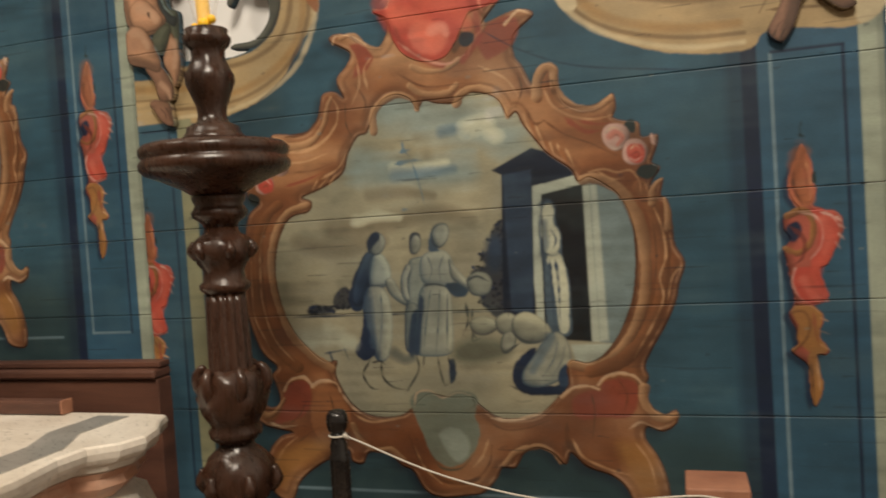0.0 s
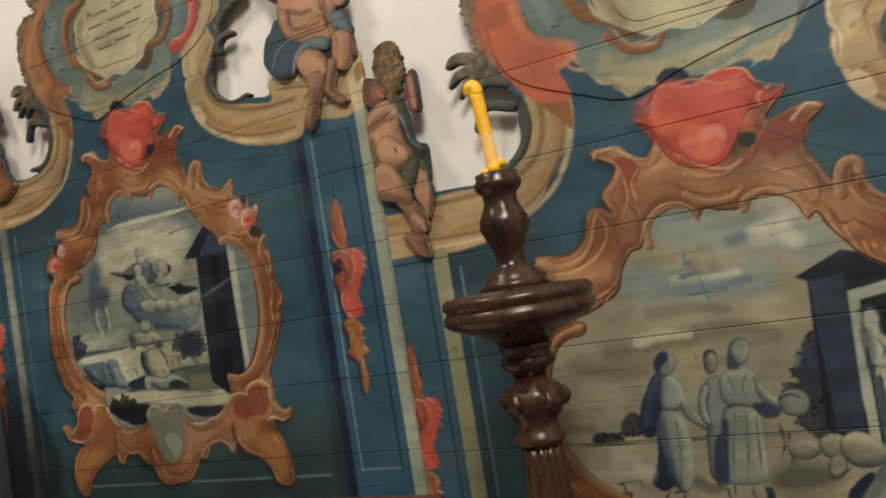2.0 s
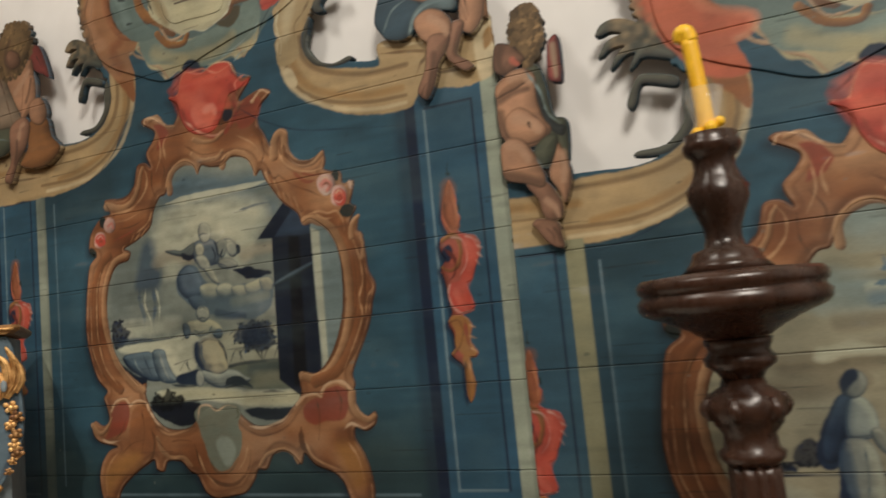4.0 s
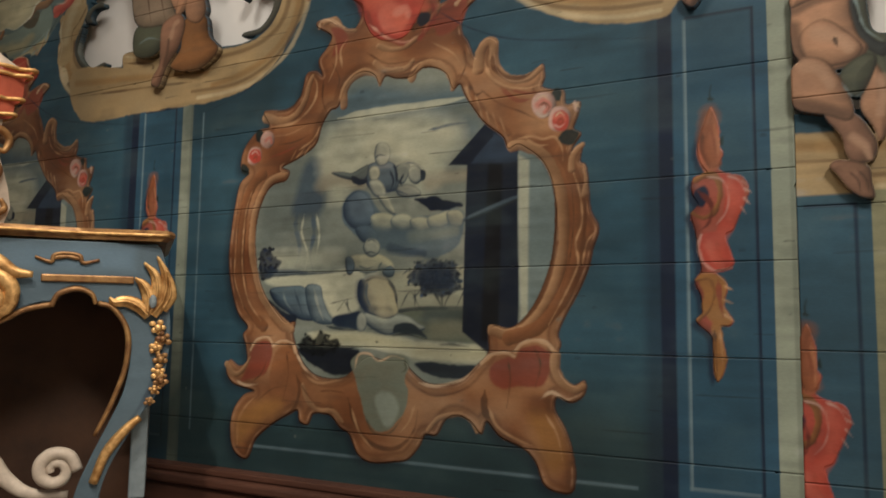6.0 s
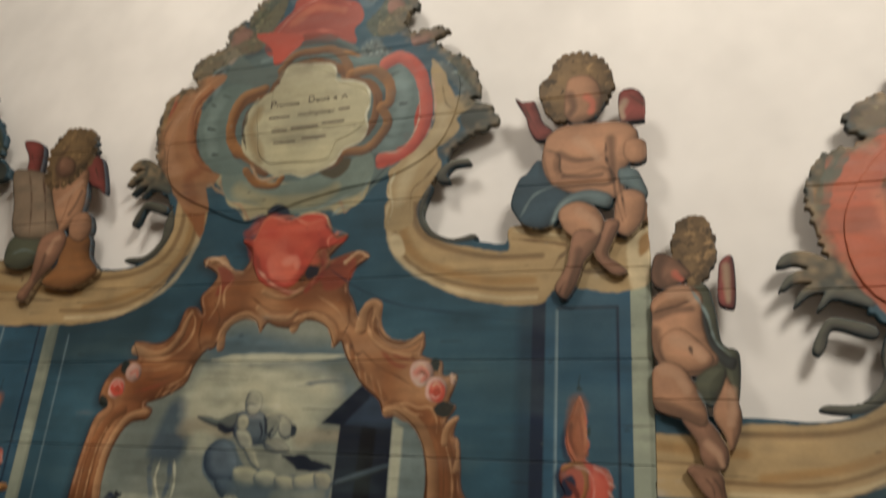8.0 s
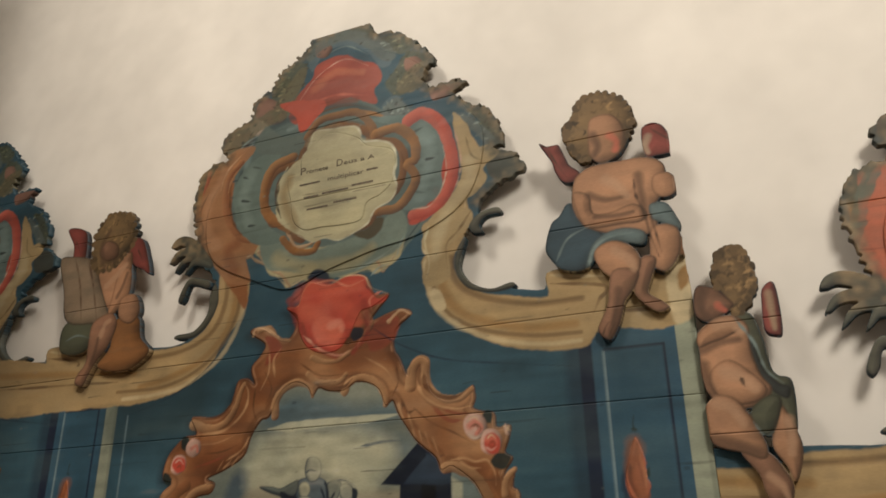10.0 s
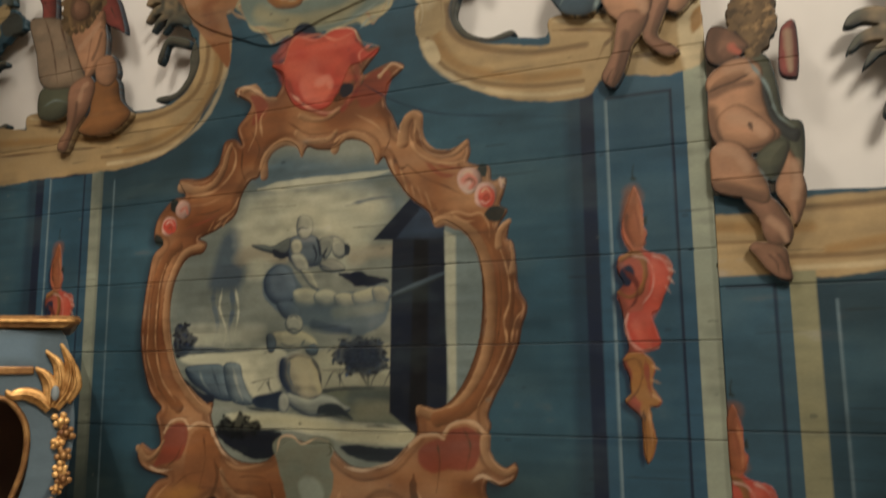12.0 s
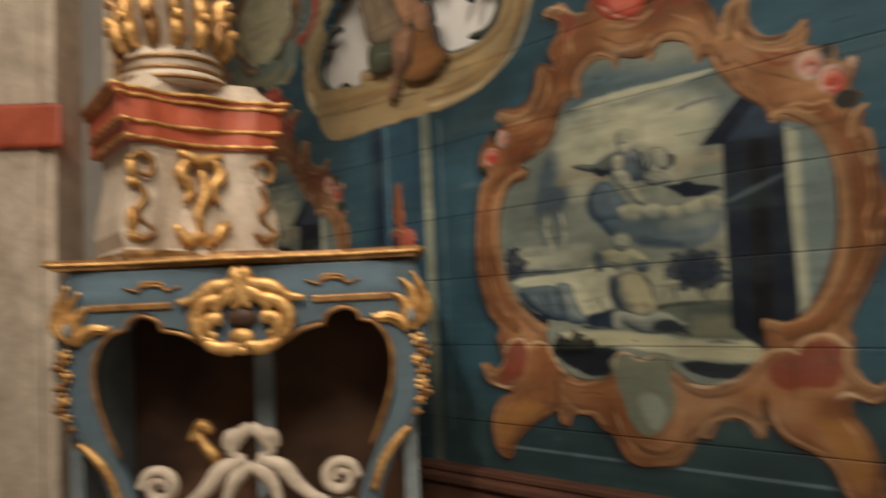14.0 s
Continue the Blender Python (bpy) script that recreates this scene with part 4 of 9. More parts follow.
    fill(cv, [(32.6, 263.9), (40.1, 261.8), (41.7, 256.4), (38, 254.6), (33.3, 255.6), (31.5, 259.6)], GDk, 1, T)
    # shell ribs and frills of the surround
    glaze(cv, [(-53.8, 284.3), (-43, 290.3), (-27.8, 292.8), (-11, 290.5), (4.9, 278.3)], GDl, 3, 2, T)
    glaze(cv, [(7.1, 269.5), (11.4, 259.5), (7.6, 249), (2.9, 244.1)], GDl, 3, 2, T)
    glaze(cv, [(-53.1, 275.6), (-54, 265.5), (-48.7, 254.5), (-40.2, 249.1)], GDl, 2.4, 1.6, T)
    glaze(cv, [(-50.3, 285.6), (-52.1, 275.4), (-51.1, 262.9)], GLl, 2, 1.2, T)
    glaze(cv, [(13, 270.4), (14.7, 260.6), (12, 252)], GLl, 2, 1.2, T)
    glaze(cv, [(-36.2, 288.1), (-27.7, 289.4), (-15.1, 288.2)], GLl, 1.6, 1, T)
    brush(cv, [(-57.4, 273.2), (-53.8, 273.3)], GDl, .9, .4, T)
    brush(cv, [(-57.7, 267.5), (-53.6, 266.7)], GDl, .9, .4, T)
    brush(cv, [(-55.8, 261.4), (-51.9, 261.5)], GDl, .9, .4, T)
    brush(cv, [(15.2, 265.7), (18.4, 265.7)], GDl, .9, .4, T)
    brush(cv, [(14.2, 257), (17.8, 255.9)], GDl, .9, .4, T)
    brush(cv, [(11.6, 251.8), (14.4, 249.7)], GDl, .9, .4, T)
    glaze(cv, [(-40, 245.3), (-29.5, 241.2), (-13.8, 239.6), (-2.6, 240.2)], DKc, 2.4, 1.4, T)
    volute(cv, [(-20.4, 240.8), (-15.7, 237.1), (-10.8, 238), (-7.4, 235.7)], CR, DKc, 1.4, .8, T)
    volute(cv, [(-48.7, 249.1), (-46.1, 244.1), (-41.3, 241.4)], CR, DKc, 1.2, .6, T)
    glaze(cv, [(-69.8, 270.8), (-66.7, 257.9), (-59.9, 248.7)], OCc, 3, 2, T)
    brush(cv, [(-59.5, 277.1), (-59.5, 266.6), (-55.8, 256.2), (-48.8, 250.6)], DK, 1.2, .6, T)
    volute(cv, [(-67.1, 278.8), (-68.3, 268.5), (-64.4, 257.5), (-56.9, 249)], RLo, RDo, 1.8, 1.0, T)
    glaze(cv, [(-32.1, 292.7), (-23.6, 294.7), (-11.1, 293)], RDo, 3, 2, T)
    glaze(cv, [(-26.9, 301.2), (-19.7, 305.8), (-9.2, 302.8)], RLo, 3, 2, T)
    brush(cv, [(-32.4, 298.4), (-28.3, 303.8), (-24.1, 307.5), (-15.6, 309.9), (-7.1, 304.8)], PK, .6, .3, T)
    # grey and tan leaf work of the crest
    foliage(cv, [(-29.6, 313.2), (-24.4, 316.6), (-15.8, 317.6), (-7.2, 311.4), (-1.4, 304.8), (3, 305.7), (-3.1, 315), (-15.9, 321.8), (-25.5, 321.6), (-31.1, 317.3)], GN3, 30, T)
    foliage(cv, [(-2.1, 286.1), (3, 290.1), (8, 285.1), (12.9, 284.2), (11.7, 279.7), (4.9, 278.3), (-0.5, 282)], GN3, 26, T)
    foliage(cv, [(-43.4, 296.9), (-37.3, 306.4), (-33.1, 311.5), (-30.7, 309), (-33.4, 300.8), (-36.6, 293.8), (-40.9, 291.9)], OLv, 30, T)
    foliage(cv, [(-62.1, 286.7), (-59.2, 293), (-50.1, 295.1), (-43.5, 297.8), (-40.5, 292.6), (-48.4, 290.3), (-56.1, 284.4)], OLv, 22, T)
    foliage(cv, [(24.6, 279.1), (29.8, 274.7), (34.4, 268.6), (35.5, 265), (31.8, 265.9), (29.6, 270.2), (25.5, 274.6)], GN3, 26, T)
    foliage(cv, [(3, 293), (8.2, 299.9), (14.8, 300.9), (13.5, 295.4), (8.8, 290.9)], OLv, 24, T)
    # label frame
    volute(cv, [(-27.4, 283.2), (-23.2, 284.3), (-15, 284.3), (-6.8, 280.2), (-4.8, 276.7), (3, 273.8), (5.8, 268.3), (4.8, 260.9), (1, 256.1), (-2.7, 255), (-5.5, 249.1), (-12.1, 247.7)], BRl, DK, 3.2, 2.6, T)
    volute(cv, [(-12.1, 247.7), (-19.9, 248.2), (-25.9, 250.3), (-28.9, 248), (-33.1, 250.6), (-34.3, 253.7), (-40.7, 255.9), (-43.3, 263.3), (-41.7, 271.1), (-37.6, 274.2), (-31.2, 274.9), (-29.4, 280.6), (-26.3, 283.6)], BRl, DK, 3.2, 2.6, T)
    brush(cv, [(-31, 279.3), (-32.8, 273.2), (-38.4, 270.4), (-39.4, 262.5), (-36.5, 257.1)], DK, .8, .5, T)
    brush(cv, [(4.8, 270.4), (6.3, 262.5), (3.3, 256.6)], DK, .8, .5, T)
    volute(cv, [(-34.1, 250.8), (-30.7, 245.5), (-25.7, 245.5), (-22.8, 247.8)], CR, DKc, 1.2, .8, T)
    fill(cv, [(-26.2, 279.8), (-20.1, 282.9), (-10.8, 279.1), (-6.8, 275.2), (1, 272.3), (2.9, 268), (2, 261.5), (-1.8, 257.7), (-6.5, 255.8), (-8.3, 250.6), (-14.1, 249.9), (-22, 250.4), (-28, 250.6), (-32.2, 254.3), (-33.7, 261.4), (-35.2, 269.7), (-31, 270.8), (-30.3, 276.7)], CRl, .8, T)
    brush(cv, [(-6, 218), (4.5, 210.9), (17.7, 205.4), (36.4, 202.2), (52.4, 199.9)], NAVY, .4, .4, T)
    brush(cv, [(-53.4, 218.1), (-61.9, 209.5), (-73.9, 203), (-88.8, 199.1)], NAVY, .4, .4, T)
    brush(cv, [(-54.2, 275.9), (-55.1, 267.8), (-53.3, 257.4), (-48.8, 250.6)], GDl, .5, .3, T)
    brush(cv, [(-43.1, 244.9), (-33.6, 241.4), (-21.5, 238.8), (-6.3, 238), (2.9, 240.4)], GDl, .5, .3, T)
    brush(cv, [(-43.3, 247.7), (-33.7, 244.2), (-25.6, 243.1)], HIc, .6, .3, T)
    brush(cv, [(-57.9, 278.8), (-54, 286.5), (-45.2, 289.7)], GLl, .7, .4, T)
    brush(cv, [(-54.6, 280.2), (-49.3, 285.4), (-40.6, 288.6), (-31.9, 288.5)], GDl, .6, .4, T)
    brush(cv, [(4.7, 239.2), (10.1, 245.3), (15.5, 251.3)], GDl, .6, .3, T)
    brush(cv, [(-29.7, 288), (-23.5, 291.7), (-13.1, 291.5), (-3.9, 287.6)], DK, .7, .4, T)
    brush(cv, [(-28.6, 286.2), (-22.4, 289.3), (-13, 289.4), (-2.9, 285.1), (3, 279.7)], OC, 1.6, 1.0, T)
    brush(cv, [(-26.4, 284.4), (-19.1, 286.4), (-10.9, 284.7), (-2.9, 279.8)], DK, .5, .3, T)
    volute(cv, [(-44.2, 246), (-39.6, 239.6), (-35.3, 237.1), (-32.1, 232.9)], CR, DKc, 1.2, .6, T)
    volute(cv, [(-6.3, 238.5), (-2.6, 236.1), (-0.8, 232.9), (2.9, 237.8)], CR, DKc, 1.0, .5, T)
    brush(cv, [(-33.7, 243.2), (-25.4, 238.7), (-13.8, 238.6)], DKc, .6, .3, T)
    brush(cv, [(-13.7, 235.3), (-8.1, 237.1), (-2.6, 238.7)], DKc, .6, .3, T)


def paint_cartouche(cv, T):
    fill(cv, [(-44, 248.7), (-35.5, 249), (-29.9, 243.2), (-18.8, 244), (-10.9, 245.3), (-3.2, 247.6), (4.3, 251.6), (7.2, 245.5), (4.4, 239.7), (-3, 236.5), (-10.6, 234.2), (-18.4, 233.7), (-24.5, 235.6), (-34.9, 238.3), (-41.3, 240.4)], (118, 126, 110), 1.5, T)
    glaze(cv, [(-37.2, 242.6), (-30.8, 239.5), (-24.6, 237.7)], (164, 148, 108), 4, 3, T)
    glaze(cv, [(-26.5, 236.9), (-18.5, 237.4), (-10.7, 237.8), (-5, 240.5)], (166, 148, 106), 5, 3, T)
    brush(cv, [(-10.6, 234.5), (-5.9, 236.1), (-1.2, 238), (3.5, 240.7)], (150, 156, 142), .8, .4, T)
    brush(cv, [(-4.9, 232.3), (-2.1, 234.5), (0.7, 234.9)], (140, 148, 136), .9, .3, T)
    brush(cv, [(3.5, 237.1), (4.4, 240.6), (6.2, 243)], (140, 148, 136), .9, .3, T)
    fill(cv, [(-71.2, 261), (-68.6, 271.1), (-63.6, 280.8), (-55.7, 285.5), (-48.7, 283.8), (-55, 276.7), (-58.4, 268.9), (-56.7, 258.2), (-53.2, 253.4), (-45.2, 249.9), (-46, 246.1), (-49.2, 244.7), (-47, 236.5), (-56.4, 238.1), (-65.3, 249.6)], (160, 108, 70), .8, T)
    glaze(cv, [(-62, 251), (-66.1, 258), (-65.9, 267.3), (-60.9, 276.9)], (182, 130, 92), 4, 3, T)
    glaze(cv, [(-53.3, 241.5), (-56.1, 247.9), (-52.9, 250.3)], (134, 78, 48), 4, 3, T)
    volute(cv, [(-54.1, 279.7), (-58.4, 275.3), (-59.4, 268.1), (-57.5, 259.4), (-52, 252.2), (-45.1, 249.4)], (178, 118, 76), (110, 58, 34), 2.4, 1.6, T)
    brush(cv, [(-67.2, 257.1), (-69.2, 264.8), (-66.3, 271.7)], (112, 74, 50), .9, .4, T)
    brush(cv, [(-54.4, 283), (-59.8, 277.8), (-61.5, 270.6)], (204, 152, 112), .8, .4, T)
    fill(cv, [(-47.3, 280.2), (-37.3, 281), (-42.4, 273.8), (-45.1, 264), (-41.7, 255.2), (-35.5, 249), (-44, 248.2), (-52.1, 254.2), (-55.8, 265.2), (-54.8, 273.4)], (104, 114, 102), .8, T)
    glaze(cv, [(-49.2, 275.3), (-51.8, 267.5), (-49, 256.6)], (128, 138, 124), 4, 3, T)
    brush(cv, [(-49.3, 277), (-45.6, 275.6)], (44, 50, 46), 1.0, .5, T)
    brush(cv, [(-52.8, 265.4), (-48.8, 264.2)], (44, 50, 46), 1.0, .5, T)
    brush(cv, [(-49.3, 255.7), (-46.2, 255.5)], (44, 50, 46), 1.0, .5, T)
    brush(cv, [(-52.8, 274), (-50.6, 272.9)], (44, 50, 46), .8, .4, T)
    fill(cv, [(-40.6, 299.2), (-33.5, 291.8), (-31.5, 285.9), (-26.8, 289), (-22.7, 295.4)], (184, 76, 56), .8, T)
    fill(cv, [(-45.8, 291.7), (-37.5, 285.3), (-29.8, 284.4), (-31.7, 278.6), (-41.7, 279.9), (-48.6, 282.7)], (96, 102, 92), 1.5, T)
    fill(cv, [(-6.8, 284.7), (7.1, 283.1), (13.8, 282.3), (18, 275.3), (19.7, 268), (17.8, 261.8), (17.7, 254.4), (10.8, 250.3), (5.3, 251.5), (9, 257.2), (9, 263.9), (10, 270.4), (4.2, 278.8)], (102, 114, 106), .8, T)
    glaze(cv, [(11.9, 276.8), (14.2, 268.4), (12.8, 261.1), (10.9, 254)], (126, 138, 128), 4, 3, T)
    brush(cv, [(9.1, 276.4), (12.1, 277.2)], (44, 52, 50), 1.1, .5, T)
    brush(cv, [(12.6, 266.1), (16.1, 266)], (44, 52, 50), 1.1, .5, T)
    brush(cv, [(9.6, 256), (12.7, 255.1)], (44, 52, 50), 1.0, .5, T)
    fill(cv, [(21.8, 280.1), (26.7, 274), (28.3, 266.9), (32.7, 266.9), (35.2, 263.3), (30.7, 259.8), (31.5, 255.9), (27.9, 252.1), (24.8, 251), (23, 248.7), (26.2, 247.1), (26.4, 243.5), (21.5, 239.1), (19, 236.1), (19.7, 229), (16, 226.1), (11.6, 227.7), (12.8, 235.4), (11.7, 241.9), (15.3, 243.9), (13.6, 246.1), (20.8, 252.8), (24.6, 261.2), (23, 270.1)], (174, 144, 100), .8, T)
    glaze(cv, [(26.4, 261.7), (26.2, 256.2), (20.8, 250), (17.1, 243.5), (15.3, 235)], (196, 170, 128), 4, 3, T)
    brush(cv, [(26.5, 247), (22.4, 241.6), (18.8, 237.9), (18.9, 230.8)], (122, 92, 56), 1.0, .6, T)
    brush(cv, [(13.5, 244.2), (12.1, 240), (13.5, 233.5), (12.5, 228.5)], (204, 184, 144), .9, .5, T)
    brush(cv, [(25.7, 270.4), (27.3, 264.3), (30.8, 261.6)], (120, 96, 62), .9, .4, T)
    volute(cv, [(7.1, 280.7), (11.9, 282.2), (17.4, 277.4), (20.4, 269.8), (21.5, 261.9), (19.8, 254.8), (15.4, 249.7), (8.6, 248.7)], (208, 104, 82), (160, 56, 44), 4.2, 3.2, T)
    brush(cv, [(8.6, 250.8), (13.6, 250.6), (17.3, 254.5), (19.4, 261.5), (18.4, 269.3)], (206, 178, 150), .6, .4, T)
    brush(cv, [(22.1, 274.2), (23.9, 265.1), (23.1, 257.8), (19.9, 251.1)], (196, 150, 124), .7, .4, T)
    volute(cv, [(-33.8, 277.2), (-41.1, 274.9), (-44.1, 266.9), (-42.1, 258.7), (-33.1, 251.5)], (176, 118, 66), (88, 50, 26), 3.6, 3.0, T)
    volute(cv, [(-28.7, 283.5), (-24.6, 288.4), (-18.2, 288.8), (-10.9, 288.3), (-5.7, 282.4), (-4.4, 277.4)], (150, 104, 66), (84, 50, 30), 3.2, 2.6, T)
    volute(cv, [(-4, 278.5), (3.3, 279.1), (8.7, 273.7), (9.6, 267.2), (7.1, 265.5), (9.8, 260.8), (7.3, 255.5), (3.4, 252), (-2.7, 252)], (172, 118, 70), (84, 48, 28), 3.4, 2.8, T)
    volute(cv, [(-35.7, 248.9), (-31, 244.1), (-24.8, 243), (-22.9, 245.5)], (168, 108, 54), (90, 52, 26), 2.6, 1.8, T)
    fill(cv, [(-10.9, 246.3), (-6.1, 247.2), (-3.2, 250.2), (-0.6, 249.3), (-2.2, 245.5), (-6, 243.8)], (78, 66, 46), 1, T)
    fill(cv, [(-34.2, 273.9), (-29.5, 277), (-27.7, 281.8), (-25.5, 284.8), (-18.1, 284), (-11.8, 283.4), (-9.3, 280.3), (-8.6, 277), (-2.6, 276.1), (1.7, 273.5), (3.3, 268.1), (2.4, 263.5), (3.4, 259.2), (1.5, 255.1), (-3.7, 252.9), (-6.1, 248.9), (-10.9, 246.6), (-15.8, 245.1), (-20.9, 246.7), (-24.9, 246.1), (-30.2, 249.4), (-38, 255.5), (-38.9, 262.7), (-38.3, 269.7)], (182, 166, 128), .6, T)
    glaze(cv, [(-34.5, 269.9), (-36.3, 263.1), (-31.4, 252.2)], (140, 112, 72), 3, 3, T)
    glaze(cv, [(-25.3, 253.9), (-17, 250.3), (-9.1, 252.5)], (200, 182, 138), 6, 4, T)
    glaze(cv, [(-24.3, 280.9), (-15.9, 280.9), (-5.6, 273.2)], (186, 170, 134), 6, 4, T)
    brush(cv, [(-27.3, 280.8), (-25.9, 284.7), (-20.2, 284.3), (-11.8, 283.4), (-9.3, 280.3), (-8.6, 277.2), (-2.6, 276.1), (1.7, 273.5), (3.3, 268.1), (2.4, 263.5), (3.4, 259.2), (1.5, 255.1), (-3.7, 252.9), (-6.1, 248.9), (-10.9, 246.6), (-15.8, 245.1), (-20.9, 246.7), (-24.9, 246.1), (-30.2, 249.2)], (214, 202, 170), .7, .6, T)
    brush(cv, [(-38.5, 268.7), (-39.1, 262.7), (-36.9, 256.2)], (60, 46, 32), 1.4, .8, T)
    brush(cv, [(-35.4, 274.2), (-37.8, 270.6)], (200, 188, 150), .6, .4, T)
    fill(cv, [(-25.8, 234), (-24.5, 236.5), (-21.5, 236.8), (-18.8, 234.5), (-19.1, 231.9)], (28, 40, 54), 1, T)
    brush(cv, [(-28.6, 258.5), (-25.5, 258.4), (-19.3, 258.7), (-10.2, 258.5)], (96, 82, 60), .5, .4, T)
    brush(cv, [(-29.4, 262.7), (-23.5, 262.4), (-15.4, 262.6), (-5.4, 262.1)], (96, 82, 60), .5, .4, T)


def paint_heart(cv, T):
    glaze(cv, [(-28.9, 229.7), (-23.4, 231.9), (-15.8, 229.3), (-8.6, 229.5)], (206, 92, 66), 4, 3, T)
    glaze(cv, [(-26.8, 224.2), (-21.1, 221.7), (-15.4, 215.8)], (212, 100, 72), 5, 4, T)
    glaze(cv, [(-19.4, 226.5), (-12, 223.7), (-8.3, 219)], (196, 84, 60), 4, 3, T)
    glaze(cv, [(-31.8, 228.4), (-28.5, 221), (-22.6, 213.5), (-15.2, 209.6)], (146, 50, 38), 2.2, 1.6, T)
    glaze(cv, [(-6.7, 224.5), (-5.5, 216.1), (-9.9, 210.2)], (148, 52, 40), 2.2, 1.4, T)
    brush(cv, [(-23.4, 232.6), (-17.8, 232.8), (-12.2, 230.1), (-6.8, 231.3)], (220, 136, 104), .8, .4, T)
    brush(cv, [(-26.4, 217), (-20.7, 212.3), (-14.3, 209.8), (-9.1, 211.7)], (218, 150, 120), .8, .5, T)
    brush(cv, [(-1.4, 227), (-4.9, 225.1), (-4.2, 221.6)], (216, 120, 92), 1.0, .4, T)
    brush(cv, [(-6.8, 230.2), (-2.8, 225.6), (-0, 225.5)], (120, 40, 32), .8, .4, T)
    glaze(cv, [(-17.3, 218.8), (-14.6, 219.4), (-13.6, 217.3)], (226, 136, 108), 2.4, 1.6, T)
    fill(cv, [(-10.7, 215.5), (-9.4, 217.3), (-6.9, 216.6), (-7.2, 214.4), (-9.6, 213.4)], (36, 32, 40), .8, T)
    brush(cv, [(-31.5, 228), (-27.9, 230.9), (-29.2, 234)], (120, 42, 34), .8, .4, T)


def paint_vision_scene(cv, T):
    fill(cv, [(-69.8, 215.7), (40, 198), (37.4, 114.9), (-71.5, 111.4)], SK, 1, T, False)
    glaze(cv, [(-46.3, 171), (-36.7, 177.9), (-27.5, 181.5)], SKt, 7, 5, T)
    glaze(cv, [(-20.2, 191.2), (-6.7, 186.6), (6.1, 183.6)], SKb, 8, 6, T)
    fill(cv, [(-39.2, 195.2), (-27.1, 199.7), (-9.8, 195.7), (6.4, 194.2), (6.3, 190.7), (-13.3, 190.3), (-34.6, 189.9)], SKb, 6, T)
    brush(cv, [(-36.4, 190.9), (-20.2, 191.2), (-4.9, 191.4), (6.3, 192.1)], CLl, 2.5, 1.5, T)
    fill(cv, [(-38.4, 187.3), (-20.2, 189.7), (-3.4, 187.6), (2.9, 182.6), (-3.7, 173.2), (-10.5, 168), (-20.4, 183.7), (-31.2, 177.3), (-40.5, 176.7)], CLl, 8, T)
    fill(cv, [(-62.2, 172.3), (-50.1, 179.2), (-42.5, 170.7), (-42.8, 155.2), (-62.6, 153)], SKg, 6, T)
    fill(cv, [(-51.3, 164.3), (-50.6, 169.7), (-48.1, 177.4), (-45.2, 180.2), (-42.3, 179.2), (-41.5, 172.1), (-40.3, 167.4), (-42.6, 163.7)], NVs, 3, T)
    brush(cv, [(-49.9, 165), (-50.4, 160.3), (-48.6, 153.9), (-50.3, 147.8)], NVs, 2.0, .5, T)
    brush(cv, [(-47.4, 164), (-48.1, 158.6), (-45.7, 152.3), (-46.8, 146.9)], CLl, .8, .4, T)
    brush(cv, [(-44.5, 164.6), (-43.7, 158.3), (-44.8, 152.2), (-43.4, 146.8)], NVs, 1.6, .5, T)
    brush(cv, [(-43, 163.7), (-41.8, 157.5), (-42.9, 150.6)], CLl, .8, .4, T)
    glaze(cv, [(-38.6, 179.3), (-27.5, 182.7), (-17, 183.8), (-4.6, 179.1)], CLl, 9, 6, T)
    glaze(cv, [(-36, 169.9), (-30.4, 175.1), (-19.6, 183), (-9.5, 178.6), (-4.7, 172.7)], CLw, 6, 5, T)
    glaze(cv, [(-41.5, 172), (-35.9, 173.3), (-27.8, 170.9)], SKt, 4, 3, T)
    glaze(cv, [(-6, 170.7), (-1.1, 171.3), (4.2, 171.3)], SKt, 4, 3, T)
    # cloud
    fill(cv, [(-32.9, 167.6), (-29.5, 169.9), (-25.8, 169), (-23.5, 165.7), (-20.8, 162.7), (-16.5, 162.5), (-12.1, 161.3), (-8.6, 161.1), (-4.3, 161.5), (-1, 162.8), (3.1, 162.2), (4.3, 159.5), (3.4, 155.2), (1.1, 152.1), (-5, 149.9), (-9.2, 150.9), (-16.2, 152.1), (-19.8, 152.8), (-25.4, 154.5), (-29.2, 157.2), (-33.1, 160.5), (-34.3, 164.4)], (96, 110, 114), 1.5, T)
    form(cv, [(-33.3, 166.9), (-29.5, 169.6), (-26.1, 168.4), (-23.8, 165.1), (-23.3, 161.3), (-26.2, 158.9), (-30.4, 159.1), (-33.5, 162.5)], (104, 118, 124), (52, 68, 84), 3, (0.7, 0.5), T)
    form(cv, [(-29.6, 159.1), (-25.5, 159.8), (-22.1, 157.5), (-22.8, 154.7), (-27.2, 155.2)], (98, 112, 118), (58, 74, 88), 2, (0.6, 0.6), T)
    form(cv, [(-24.6, 162), (-20.8, 163), (-17.2, 161.9), (-16.4, 159.4), (-19.2, 157.7), (-23.3, 158.5)], (186, 176, 140), (110, 118, 112), 2, (0.2, 0.9), T)
    form(cv, [(-17.9, 161.3), (-14.4, 162.4), (-11.2, 161), (-10.8, 158.5), (-14.2, 157.5), (-17.5, 158.8)], (178, 170, 138), (104, 114, 112), 2, (0.2, 0.9), T)
    form(cv, [(-11.9, 160.7), (-8.4, 161.1), (-5.7, 160.1), (-5.6, 157.7), (-9, 156.9), (-11.5, 158.2)], (180, 170, 136), (104, 112, 110), 2, (0.2, 0.9), T)
